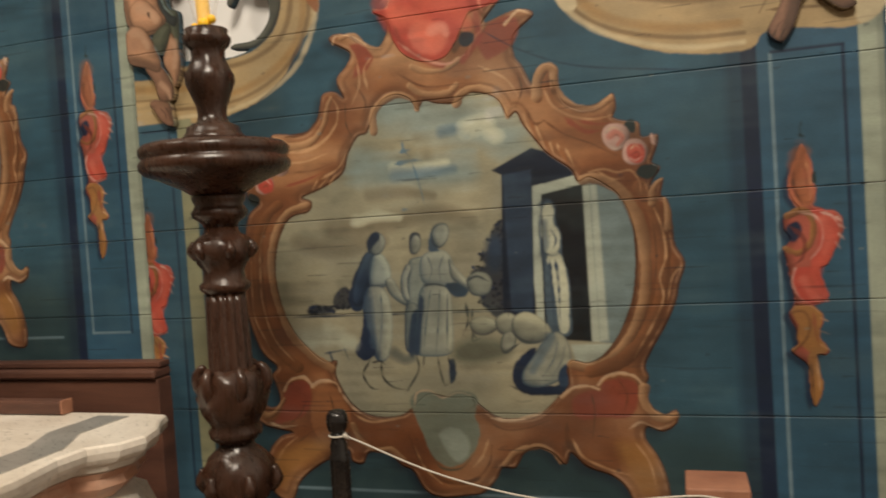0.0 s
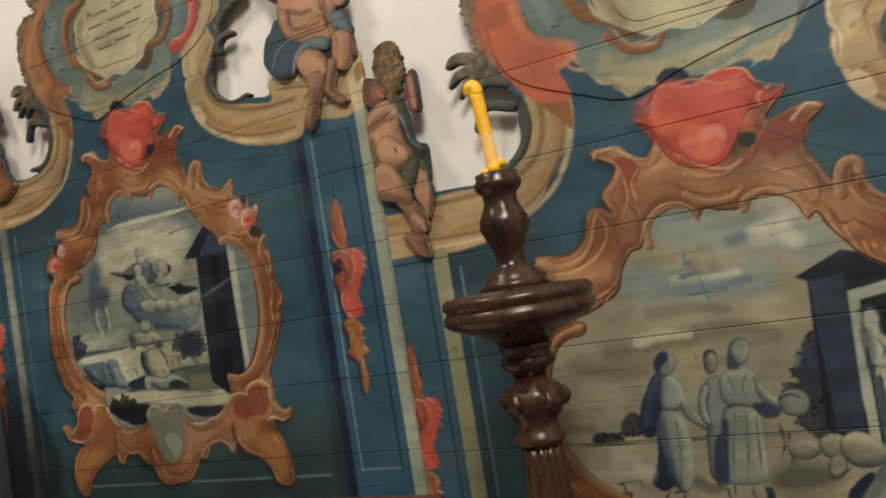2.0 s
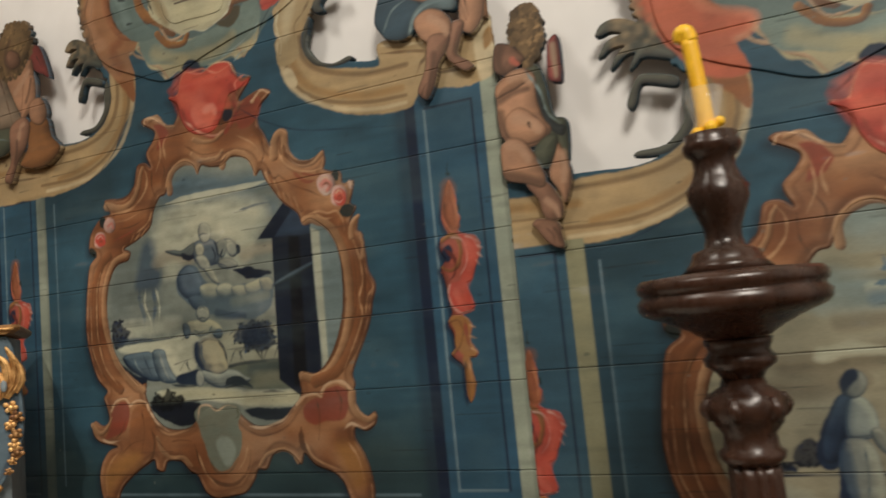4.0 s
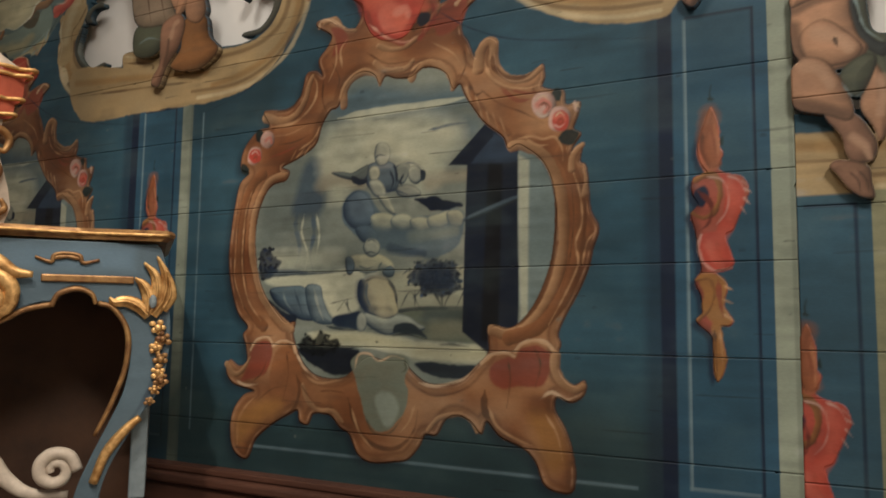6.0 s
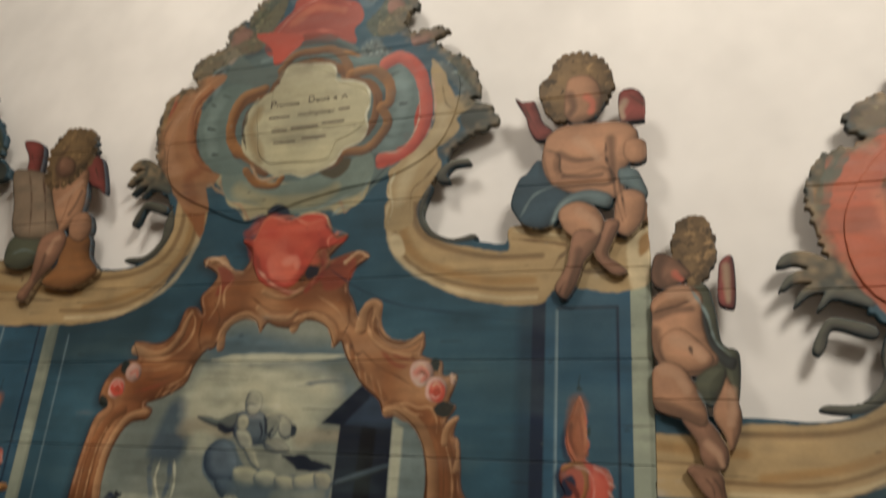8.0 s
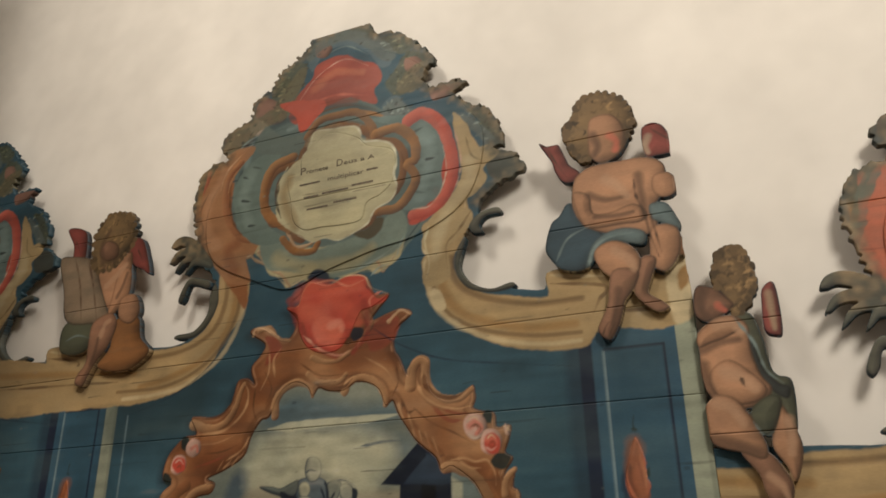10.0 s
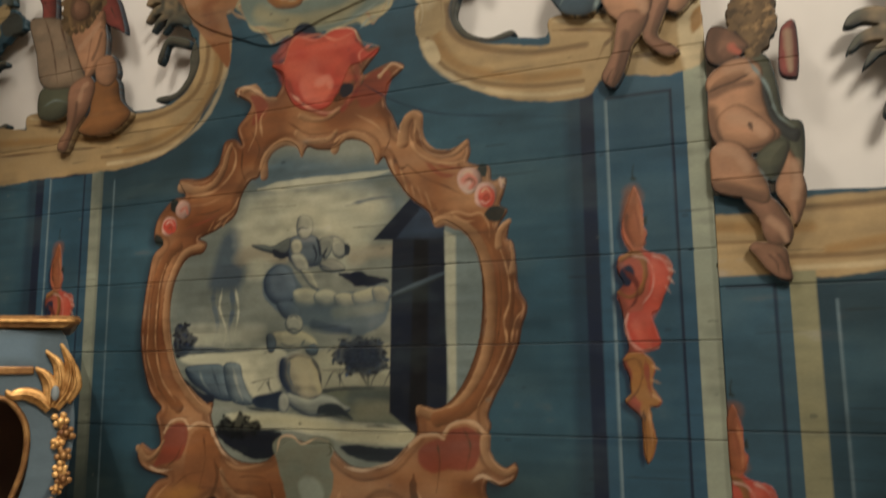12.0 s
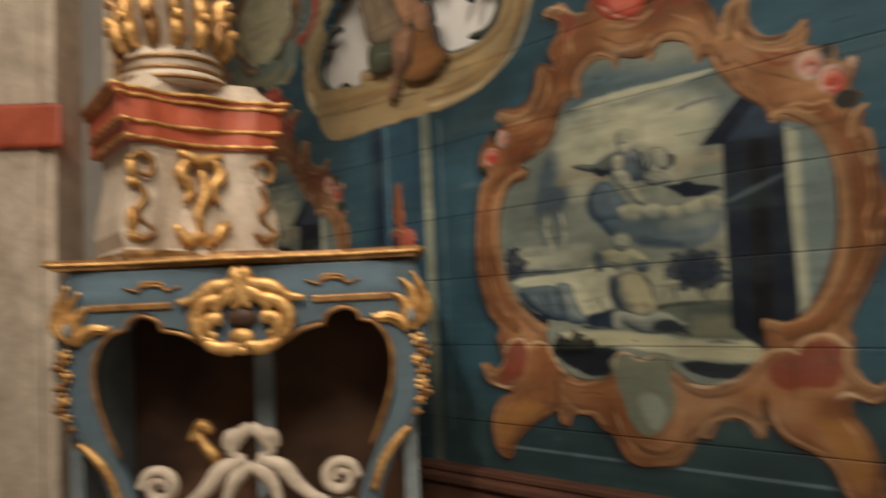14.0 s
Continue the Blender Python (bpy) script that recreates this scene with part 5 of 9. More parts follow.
    form(cv, [(-6.7, 160.7), (-3.3, 161.7), (-0.3, 162.2), (0.4, 159.4), (-2.6, 157.8), (-6, 158)], (182, 172, 136), (104, 112, 110), 2, (0.2, 0.9), T)
    form(cv, [(-1, 161.9), (2.6, 162.3), (4.3, 160.1), (3, 157.8), (0, 158.3)], (172, 162, 130), (98, 106, 106), 2, (0.2, 0.9), T)
    glaze(cv, [(-22.1, 156.3), (-16.3, 154.5), (-9.3, 153.3), (-0.9, 154.8)], (104, 116, 116), 5, 4, T)
    glaze(cv, [(-18, 153), (-12.7, 151.9), (-7.5, 151.2)], NVm, 2.4, 1.6, T)
    glaze(cv, [(-11.1, 156.1), (-4.3, 156.4), (1.7, 157)], (134, 136, 118), 3, 2, T)
    fill(cv, [(-10.8, 166), (-7.5, 166.3), (-4.4, 166.3), (-1.1, 164.9), (3.2, 164), (3.7, 163.1), (1.6, 163.2), (-1, 162.5), (-5, 162.4), (-7.4, 163.8)], NV, .7, T)
    # group on the cloud
    glaze(cv, [(-30, 183.7), (-24.4, 186), (-17, 185.2), (-9.9, 182.3)], CLl, 5, 4, T)
    glaze(cv, [(-26.5, 181.5), (-21.7, 183.5), (-16.2, 180.8)], CLw, 4, 3, T)
    form(cv, [(-26.7, 175.4), (-24.1, 177.1), (-18.6, 176.9), (-16, 174.2), (-15.9, 169.8), (-18.4, 168.5), (-23.9, 169.2), (-26.2, 171.2)], (112, 122, 122), (48, 62, 80), 2, (0.5, 0.6), T)
    form(cv, [(-25.6, 176.6), (-27.8, 176.1), (-31.2, 174.8), (-34.3, 175.4), (-38.2, 175.4), (-35.4, 173.9), (-31.1, 172.6), (-27.7, 172), (-25.9, 173.4)], (120, 122, 108), (44, 54, 68), 1.4, (0.3, 0.8), T)
    fill(cv, [(-31.2, 173.9), (-28.5, 173), (-25.9, 172.2), (-27.7, 171), (-30.4, 171.5)], NV, .6, T)
    form(cv, [(-23.8, 180.2), (-22.8, 182.4), (-20.2, 182.4), (-18.7, 180.7), (-18.7, 177.9), (-20.1, 176.1), (-22.3, 176), (-23.6, 177.7)], (186, 178, 148), (92, 98, 96), 1.5, (0.5, 0.6), T)
    brush(cv, [(-23.4, 178.3), (-22.3, 179.1), (-19.8, 178.6)], (88, 94, 94), .5, .3, T)
    form(cv, [(-25.7, 174.7), (-24.5, 176), (-22.6, 175.7), (-21.8, 173.7), (-22.9, 171.9), (-24.9, 172.1)], (190, 180, 146), (96, 100, 94), 1.1, (0.5, 0.6), T)
    form(cv, [(-25.5, 171.8), (-22.5, 172.2), (-20.3, 170.2), (-19.8, 167.6), (-22.4, 167.2), (-24.6, 168.9)], (180, 172, 142), (84, 92, 96), 1.4, (0.5, 0.5), T)
    form(cv, [(-22.4, 167.8), (-19.1, 167.3), (-17.6, 165), (-16.5, 162.5), (-18.3, 162.6), (-20.5, 164.6)], (178, 170, 138), (90, 98, 98), 1.2, (0.5, 0.5), T)
    form(cv, [(-16.8, 175.2), (-14.3, 176.2), (-12.2, 175.1), (-12.8, 172.4), (-14.5, 170.4), (-16.7, 171.8)], (150, 148, 126), (64, 76, 86), 1.2, (0.5, 0.6), T)
    form(cv, [(-12.9, 174.2), (-10.8, 175.3), (-8.7, 173.9), (-8.3, 171.4), (-10.3, 170), (-12.4, 171.4)], (176, 168, 140), (60, 72, 82), 1.3, (-0.4, 0.7), T)
    form(cv, [(-16.3, 169.6), (-12.8, 170.2), (-9.6, 168.8), (-8.9, 166.9), (-12.7, 166.5), (-15.9, 167.4)], (164, 156, 130), (70, 82, 90), 1.2, (0.4, 0.7), T)
    brush(cv, [(-17.5, 176.2), (-16.4, 173), (-16.7, 169.9)], NV, .6, .4, T)
    brush(cv, [(-18.6, 174.4), (-17.4, 171.5), (-18.4, 168.8)], NV, .5, .4, T)
    brush(cv, [(-14.2, 173.1), (-15.3, 171), (-14.5, 169.7)], NV, .5, .4, T)
    fill(cv, [(-9, 173.6), (-7.6, 173.2), (-7.6, 171.1), (-8.9, 170.9)], NV, .5, T)
    brush(cv, [(-16.1, 175.8), (-12.9, 176.7), (-9.7, 176.1)], (150, 146, 122), .6, .4, T)
    brush(cv, [(-13.6, 176.2), (-10.4, 175.6), (-8, 174.1)], NVm, .5, .3, T)
    brush(cv, [(-19.9, 168.6), (-16.6, 168.7), (-13.1, 167.5)], NVm, .5, .4, T)
    # land
    glaze(cv, [(-61.1, 150.8), (-50.6, 150.9), (-34.7, 151.1)], CLl, 5, 4, T)
    fill(cv, [(-59.2, 146.1), (-42.3, 146.5), (-27, 147.1), (-26.7, 137.8), (-36, 134.7), (-42.1, 141), (-58.6, 143.5)], CLw, 2.5, T)
    fill(cv, [(-16.1, 146.3), (12, 146.9), (12.4, 136.7), (-15.9, 136.6)], (164, 156, 126), 2.5, T)
    foliage(cv, [(-63.4, 153.6), (-60, 154.5), (-57.7, 151.8), (-55.1, 150.4), (-57.5, 147.8), (-59.6, 145.5), (-63, 146.5)], NV, 26, T)
    glaze(cv, [(-59.2, 147.1), (-52.5, 147.3), (-46.3, 146.9)], NVm, 2, 1, T)
    brush(cv, [(-60.9, 146.2), (-50.4, 146.6), (-40.4, 146.8), (-27, 147.4)], (64, 70, 74), .5, .4, T)
    form(cv, [(-59, 142.5), (-50.3, 143.4), (-46.2, 142.7), (-44, 137.9), (-42.6, 133.7), (-47.8, 133.7), (-52.8, 135.9), (-57.1, 138.5)], (112, 126, 128), (40, 56, 76), 3, (0.5, 0.6), T)
    form(cv, [(-46.2, 143), (-41, 143.3), (-39.7, 139.4), (-38, 136), (-36, 132.8), (-40.6, 132.5), (-44.2, 134.7)], (124, 134, 130), (56, 72, 86), 3, (0.4, 0.6), T)
    brush(cv, [(-50.2, 142.4), (-48.4, 138.5), (-46.6, 134.6)], (58, 72, 86), .9, .4, T)
    brush(cv, [(-43, 142.3), (-41.6, 137.9), (-39.5, 133.7)], (150, 150, 134), .9, .4, T)
    brush(cv, [(-54.3, 141.8), (-52.9, 138.5), (-50.4, 136.2)], (136, 142, 132), .8, .4, T)
    fill(cv, [(-60.6, 139.8), (-57.1, 137.9), (-52.4, 135.3), (-49.1, 134.6), (-49.8, 132.7), (-54, 133.6), (-58.3, 136.2)], NV, 1, T)
    # thorny tree
    foliage(cv, [(-12.2, 145.9), (-9.9, 147.7), (-9.6, 149.4), (-7.2, 148.5), (-4.8, 149.9), (-2.5, 148.7), (0.8, 149.2), (1.8, 147.4), (3.2, 145.6), (1.9, 144.2), (3.5, 142.4), (0.9, 140.7), (-2.3, 139.9), (-5, 140.8), (-8.4, 140.2), (-8.4, 142.6), (-11.5, 143.5)], (54, 66, 80), 70, T)
    fill(cv, [(-9.1, 145.8), (-4.4, 148.1), (0.9, 146.2), (0.9, 142.5), (-4, 141.3), (-8.4, 142.9)], (46, 58, 74), 2, T, True, 0.75)
    brush(cv, [(-4.3, 141.1), (-3, 139), (-1.9, 137)], (54, 58, 62), .9, .6, T)
    brush(cv, [(-2, 140.7), (-2, 138.7), (-1.6, 137)], (54, 58, 62), .8, .6, T)
    brush(cv, [(0.9, 141.3), (-0.7, 139), (-1.3, 137)], (54, 58, 62), .6, .5, T)
    brush(cv, [(-8.7, 141.4), (-10.7, 139.6)], (60, 70, 80), .6, .3, T)
    brush(cv, [(-12.3, 147.1), (-14, 145.9)], (60, 70, 80), .6, .3, T)
    brush(cv, [(2.8, 146.8), (4.4, 147.9)], (60, 70, 80), .6, .3, T)
    # fences
    brush(cv, [(-37.3, 138.2), (-33.1, 139.1), (-28.3, 140)], (78, 80, 76), .5, .4, T)
    brush(cv, [(-34.9, 136), (-32.4, 139.1)], (78, 80, 76), .45, .4, T)
    brush(cv, [(-32.4, 138.8), (-30, 135.4)], (78, 80, 76), .45, .4, T)
    brush(cv, [(-31.6, 139.4), (-31.1, 135.7)], (78, 80, 76), .45, .4, T)
    brush(cv, [(-15.3, 141.4), (-5.7, 141.7), (4.2, 141.9), (12.3, 142.1)], (78, 80, 76), .5, .4, T)
    brush(cv, [(-14.5, 136.9), (-11.5, 141.4), (-8.6, 137)], (78, 80, 76), .45, .4, T)
    brush(cv, [(-10.1, 141.7), (-10, 137)], (78, 80, 76), .45, .4, T)
    brush(cv, [(2, 137), (5.1, 141.6), (9, 137)], (78, 80, 76), .45, .4, T)
    # meadow
    fill(cv, [(-15.9, 136.3), (-9, 137), (1, 137), (11.8, 136.1), (13.6, 132.3), (16.7, 129), (12.1, 127.8), (1.1, 128.4), (-7.1, 128.5), (-12.3, 131.9)], (122, 122, 98), 2, T)
    brush(cv, [(-16.9, 136), (-10.7, 136.8), (-0.6, 137.1), (7.4, 137), (12.4, 136.2)], (44, 54, 66), 1.3, .9, T)
    glaze(cv, [(-5.6, 134.9), (2.6, 135.3), (9, 134.2)], (92, 100, 92), 4, 3, T)
    glaze(cv, [(-3.8, 131.4), (4.3, 132.1), (10.6, 130.8)], (150, 140, 108), 4, 3, T)
    # kneeling robed shape
    fill(cv, [(-36.4, 134.1), (-31.9, 135.4), (-26.7, 136), (-26.2, 131.7), (-31, 131.4), (-35.9, 132.2)], (40, 54, 76), 1.2, T)
    brush(cv, [(-38.3, 131.9), (-32.1, 131), (-26.5, 131.1)], (44, 52, 60), .7, .4, T)
    form(cv, [(-26.6, 135.4), (-23, 136.3), (-19.4, 134.5), (-15.9, 135.4), (-12, 134.9), (-9.6, 133.4), (-6.8, 132), (-8.8, 130.8), (-13, 131.3), (-15.7, 130.4), (-18.9, 129.7), (-22.9, 131.2), (-25.5, 133)], (176, 172, 146), (66, 80, 92), 2, (0.4, 0.6), T)
    fill(cv, [(-15.8, 132.5), (-11.6, 133.1), (-8.5, 131.7), (-6.1, 129.1), (-8.8, 129.9), (-13, 130.4), (-16.4, 130.7)], (60, 70, 74), .8, T)
    form(cv, [(-28.3, 134.5), (-26.7, 135.9), (-25.1, 134.5), (-25.1, 132), (-26.5, 130.5), (-28.2, 131.4)], (178, 172, 146), (90, 98, 100), 1.3, (0.3, 0.6), T)
    form(cv, [(-28, 144), (-25.5, 145.5), (-21.8, 146.1), (-18.9, 145.1), (-16.7, 142.7), (-15.2, 138.4), (-15.5, 135.4), (-18.6, 134.2), (-23, 135.1), (-25.9, 136.3), (-28.1, 139.4)], (182, 166, 126), (50, 66, 84), 3.4, (0.9, 0.2), T)
    glaze(cv, [(-22.5, 144), (-20.6, 140.9), (-19.8, 136.6)], (190, 172, 132), 4.5, 3.5, T)
    glaze(cv, [(-27.2, 143.1), (-27.5, 140), (-25.6, 136.9)], (50, 68, 90), 3, 2, T)
    brush(cv, [(-18.6, 144.8), (-16.3, 141.5), (-15.4, 137.2)], (44, 50, 62), 1.2, .7, T)
    brush(cv, [(-25.1, 144), (-25.3, 140.3), (-23.4, 136.6)], (92, 104, 108), .9, .5, T)
    brush(cv, [(-26.9, 144.9), (-23.3, 146.1), (-19.3, 145.4)], (184, 178, 152), 1.2, .8, T)
    brush(cv, [(-25.8, 144.3), (-22.5, 145.3), (-18.9, 144.5)], (56, 64, 74), .6, .4, T)
    form(cv, [(-32.3, 149.7), (-30.5, 151.6), (-27.1, 151.8), (-24.9, 152.3), (-21.2, 151.6), (-18, 150), (-16.5, 147.8), (-17.9, 146), (-20.4, 147.3), (-22.9, 146.7), (-25.9, 146.5), (-28.9, 147.2), (-31.5, 146.9)], (192, 178, 136), (98, 104, 100), 2.2, (0.5, 0.7), T)
    form(cv, [(-32.6, 150.7), (-30.5, 151), (-29.3, 148.7), (-30.3, 146.3), (-32, 146.6)], (110, 122, 124), (50, 62, 74), 1.2, (0.4, 0.7), T)
    form(cv, [(-20.4, 147), (-17.9, 148.4), (-16.5, 147.2), (-17.1, 145.4), (-19.3, 145.4)], (106, 118, 120), (50, 62, 74), 1.2, (0.4, 0.7), T)
    brush(cv, [(-28.2, 148.7), (-25.5, 147.7), (-23.3, 148.3)], (110, 112, 100), .7, .4, T)
    brush(cv, [(-20.5, 149.4), (-21.5, 147.9), (-20.4, 146.7)], (104, 108, 98), .7, .4, T)
    form(cv, [(-26.8, 154), (-25.4, 155.8), (-22.8, 155.7), (-21.3, 154.1), (-21.6, 151.9), (-23.8, 150.8), (-26, 151.8)], (184, 176, 144), (84, 92, 94), 1.4, (0.4, 0.7), T)
    brush(cv, [(-26, 151.8), (-24.2, 152.3), (-22, 151.6)], (80, 86, 88), .6, .4, T)
    brush(cv, [(-25.4, 155.2), (-23.9, 155.7), (-22, 154.4)], (110, 114, 108), .6, .4, T)
    # foreground
    fill(cv, [(-44.7, 129.9), (-34, 130.4), (-19.2, 129.7), (-8.8, 128.7), (1.1, 128.1), (13.7, 127.8), (13.7, 124), (1.2, 123.5), (-8.7, 124.1), (-24.6, 126.3), (-41.6, 126.5)], CLw, 2, T)
    glaze(cv, [(-41.6, 128.4), (-26.4, 128.7), (-12.2, 127.2)], (192, 178, 136), 3, 2.4, T)
    glaze(cv, [(-8.8, 126.1), (1.2, 125.5), (10.6, 125.8)], (188, 172, 130), 4, 3, T)
    brush(cv, [(-17.5, 129.7), (-12.3, 130.1), (-6.1, 128.8)], (48, 52, 54), .7, .3, T)
    brush(cv, [(-2.8, 127.7), (1.1, 127.8), (5.9, 127.3)], (54, 56, 54), 1.0, .6, T)
    brush(cv, [(-22.1, 128), (-21, 127.9)], (90, 84, 70), .7, .4, T)
    brush(cv, [(-35.7, 126), (-31.9, 126.1), (-26.4, 126.4)], (52, 54, 54), .8, .4, T)
    fill(cv, [(-48.3, 125.7), (-41.5, 125.5), (-27.5, 125.6), (-29.1, 120.1), (-35.1, 118.6), (-42.1, 120.8), (-46.2, 123.2)], (42, 46, 56), 1, T)
    fill(cv, [(-10, 122.6), (-5.3, 123.3), (1.2, 122.7), (10, 122.4), (8.8, 119.9), (-0.4, 119.2), (-7, 120.4)], (44, 48, 60), 1, T)
    foliage(cv, [(-47.9, 126.3), (-44.8, 129.3), (-42.4, 128.3), (-40.2, 130.9), (-37.4, 128.4), (-34.7, 128.8), (-33.9, 126.7), (-37.6, 124.4), (-43.8, 123.9)], (28, 30, 32), 34, T)
    # building
    fill(cv, [(-0.5, 174.4), (11.6, 185.7), (18.4, 184.9), (20.4, 179.2), (19, 130.4), (12.2, 125), (3.9, 131.1), (4.8, 173.9)], NV, .8, T, False)
    fill(cv, [(10.8, 174), (14.7, 173.6), (13.8, 128.4), (9.2, 129.1)], BK, 1.5, T, False)
    fill(cv, [(11.5, 181.6), (18.2, 180.1), (19.2, 173.8), (16.5, 173.4), (5.9, 174.2)], NVm, 1.5, T, False)
    fill(cv, [(-0.5, 174.4), (10.8, 185.1), (12.2, 180.8), (5.2, 174.1)], NV, .6, T, False)
    figure(cv, [(4.9, 160.5), (17.8, 164.9), (18.6, 163.6), (5.5, 159.4)], NVs, T)
    fill(cv, [(19, 182.1), (29.7, 178.1), (30.6, 160.7), (29.4, 144.9), (22.7, 134.4), (19.5, 133.1), (18.9, 161.6)], GRw, .8, T, False)
    fill(cv, [(19, 175.2), (21.9, 173.6), (21.6, 135.7), (19.8, 134.4), (19.2, 152)], CLl, 1.5, T, False)
    brush(cv, [(-6.7, 184.4), (-0.2, 185.1), (5.4, 185.1)], NVs, .8, .5, T)
    brush(cv, [(5.1, 173.8), (4.6, 152.8), (4.2, 131.8)], NV, .5, .4, T)
    brush(cv, [(19.8, 173.8), (20.6, 151.9), (20.7, 135.7)], CLl, .4, .3, T)


def paint_portico_scene(cv, T):
    fill(cv, [(117.1, 173.8), (242.4, 158.7), (237.7, 65.6), (107.7, 62.1)], SKB, 1, T, False)
    glaze(cv, [(160.6, 157.9), (174.6, 153.1), (187.2, 150.7), (193.7, 146.8)], SKb2, 10, 9, T)
    glaze(cv, [(153.2, 142.6), (167.6, 138), (181.9, 139.1)], SKb2, 9, 8, T)
    glaze(cv, [(148.5, 130.2), (162.4, 132.7), (176.7, 131.7), (189.3, 130.8)], SKw, 8, 7, T)
    glaze(cv, [(134.3, 113.2), (148.8, 117.3), (168.5, 116.3), (182.8, 117.9)], SKw, 9, 8, T)
    glaze(cv, [(143.1, 125.6), (154.5, 126), (166.9, 127.8), (175.3, 128.4), (183.3, 125.6)], SKd, 5, 3, T)
    glaze(cv, [(132.4, 122.8), (143.9, 119.9), (157.9, 121.5)], SKd, 4, 3, T)
    glaze(cv, [(155.1, 134.3), (165, 134.5), (173.3, 133)], SKd, 3, 2, T)
    glaze(cv, [(150.9, 127.7), (157.2, 128.4), (163.3, 127.6)], CLw, 3, 2, T)
    glaze(cv, [(163, 140.6), (171.4, 140.8), (177.4, 141.5)], CLw, 3, 2, T)
    glaze(cv, [(162.9, 139.5), (171.3, 139.3), (179.6, 139.7)], SKbl, 3, 2, T)
    glaze(cv, [(176.8, 149.6), (181.4, 150), (183.6, 148.2)], SKbl, 2.6, 1.6, T)
    glaze(cv, [(183.7, 150), (188.3, 150.6), (191.5, 147)], CLw, 4, 3, T)
    brush(cv, [(165.5, 148.4), (166, 145.8), (167.6, 143.7)], SKbl, .8, .4, T)
    brush(cv, [(164.8, 145.3), (168, 145.9)], SKbl, 1.2, .4, T)
    brush(cv, [(163.3, 142.2), (167.5, 142.8), (170.8, 142.7)], SKbl, 1.6, .5, T)
    brush(cv, [(168, 142.5), (169.9, 135.5), (170.7, 131)], SKbl, .6, .3, T)
    brush(cv, [(164.2, 129.8), (166.1, 129.9)], SKbl, 1.0, .4, T)
    glaze(cv, [(132.4, 106), (148.1, 107.9), (168, 108.3)], SKw, 9, 8, T)
    fill(cv, [(129.4, 101.8), (150.4, 102), (170.1, 100.7), (191.7, 98.7), (213.3, 93.9), (212.3, 76.5), (174.8, 76.2), (145.3, 79.1), (132.2, 92)], SKw, 6, T)
    foliage(cv, [(142.1, 105.5), (144, 108.6), (146.7, 109.6), (148, 104.5), (143.6, 103.3)], NV, 14, T)
    foliage(cv, [(134, 103.6), (136.8, 104.8), (141.9, 103.9), (141.8, 102.3), (134.8, 102.3)], NV, 10, T)
    brush(cv, [(129.4, 101.5), (160.4, 101.6), (191.9, 101.7)], NV, .6, .5, T)
    # trees by house
    foliage(cv, [(188.7, 122.6), (191.8, 123.8), (191.1, 100.2), (185.9, 102.6), (184.6, 106.4), (187.8, 108.5), (183.3, 110.2), (182.7, 112.4), (186.6, 113.8), (185.2, 116.1), (187.7, 118.2)], NV, 60, T)
    fill(cv, [(187, 119.7), (190.9, 121), (191.2, 113.5), (187.7, 112.2)], NVm, 3, T)
    # house
    fill(cv, [(189.7, 138.4), (200.4, 143.3), (213.8, 138.9), (213.5, 133.9), (202.6, 131.1), (198.2, 94.1), (192.3, 95.7), (190.5, 102.5), (192.3, 137)], NV, .8, T, False)
    fill(cv, [(192.3, 137), (200.1, 137.9), (198.5, 100), (192.7, 101.6)], NVm, 1.2, T, False)
    fill(cv, [(200.1, 133.5), (202.8, 134), (201.1, 94.1), (199.6, 94.1), (199.1, 108.8)], CLs, .8, T, False)
    fill(cv, [(200.6, 133.5), (213.6, 136), (214.9, 133.1), (202.6, 131.1)], CLs, .8, T, False)
    fill(cv, [(202.3, 131.2), (213.5, 133.2), (213.3, 93.2), (201.1, 94.1)], BK, .8, T, False)
    fill(cv, [(212.8, 134), (214.5, 133.6), (215, 93.1), (213, 93.2)], CLs, .8, T, False)
    fill(cv, [(201.1, 141.4), (203.3, 141.9), (213.1, 138.2), (212.2, 136.1), (202.8, 134.5), (200.7, 134.9)], NV, .8, T, False)
    fill(cv, [(214.5, 133.8), (226.6, 134.3), (228.3, 114.7), (223.3, 98), (218.9, 92.6), (215, 93.1)], GRw, .8, T, False)
    fill(cv, [(214.7, 133.1), (216.3, 133), (217.2, 93.4), (215, 93.3)], CLs, 1.2, T, False)
    # standing robed shape in the doorway
    fill(cv, [(201.7, 126.7), (202.8, 129.4), (204.5, 129.7), (205.9, 127.7), (205.5, 124.3), (206.8, 120.9), (206.9, 115.6), (207.9, 110.1), (208.2, 101.5), (208.3, 95.6), (205, 94.6), (202.3, 96.6), (201.9, 103.8), (201.4, 114.7), (201.2, 121.3)], NVs, .8, T)
    fill(cv, [(201.9, 126.2), (202.9, 128.7), (204.7, 128.8), (205.4, 126.8), (204.8, 124.1), (206.4, 120.8), (205.7, 116.7), (202.8, 116.2), (201.8, 120.2)], CLw, .8, T)
    fill(cv, [(203, 115.5), (206.3, 115.8), (207.4, 110.1), (207.6, 101.5), (207.5, 96.3), (205.1, 95.9), (204.7, 103.7), (203.6, 110.3)], CLw, .9, T)
    brush(cv, [(202, 116.2), (204.3, 115.5), (206.7, 116.2)], NVm, .9, .5, T)
    brush(cv, [(204.9, 114.6), (205.4, 108.1), (205.2, 97.2)], NVm, .9, .4, T)
    brush(cv, [(203.4, 114.6), (203.7, 108.1), (203.7, 98.3)], NVm, .8, .4, T)
    brush(cv, [(204.1, 122.4), (205.4, 119.7), (204.6, 117.2)], NVm, .8, .4, T)
    glaze(cv, [(201.8, 128.6), (203.2, 129.8), (205.4, 129.2)], NVm, 1.0, .6, T)
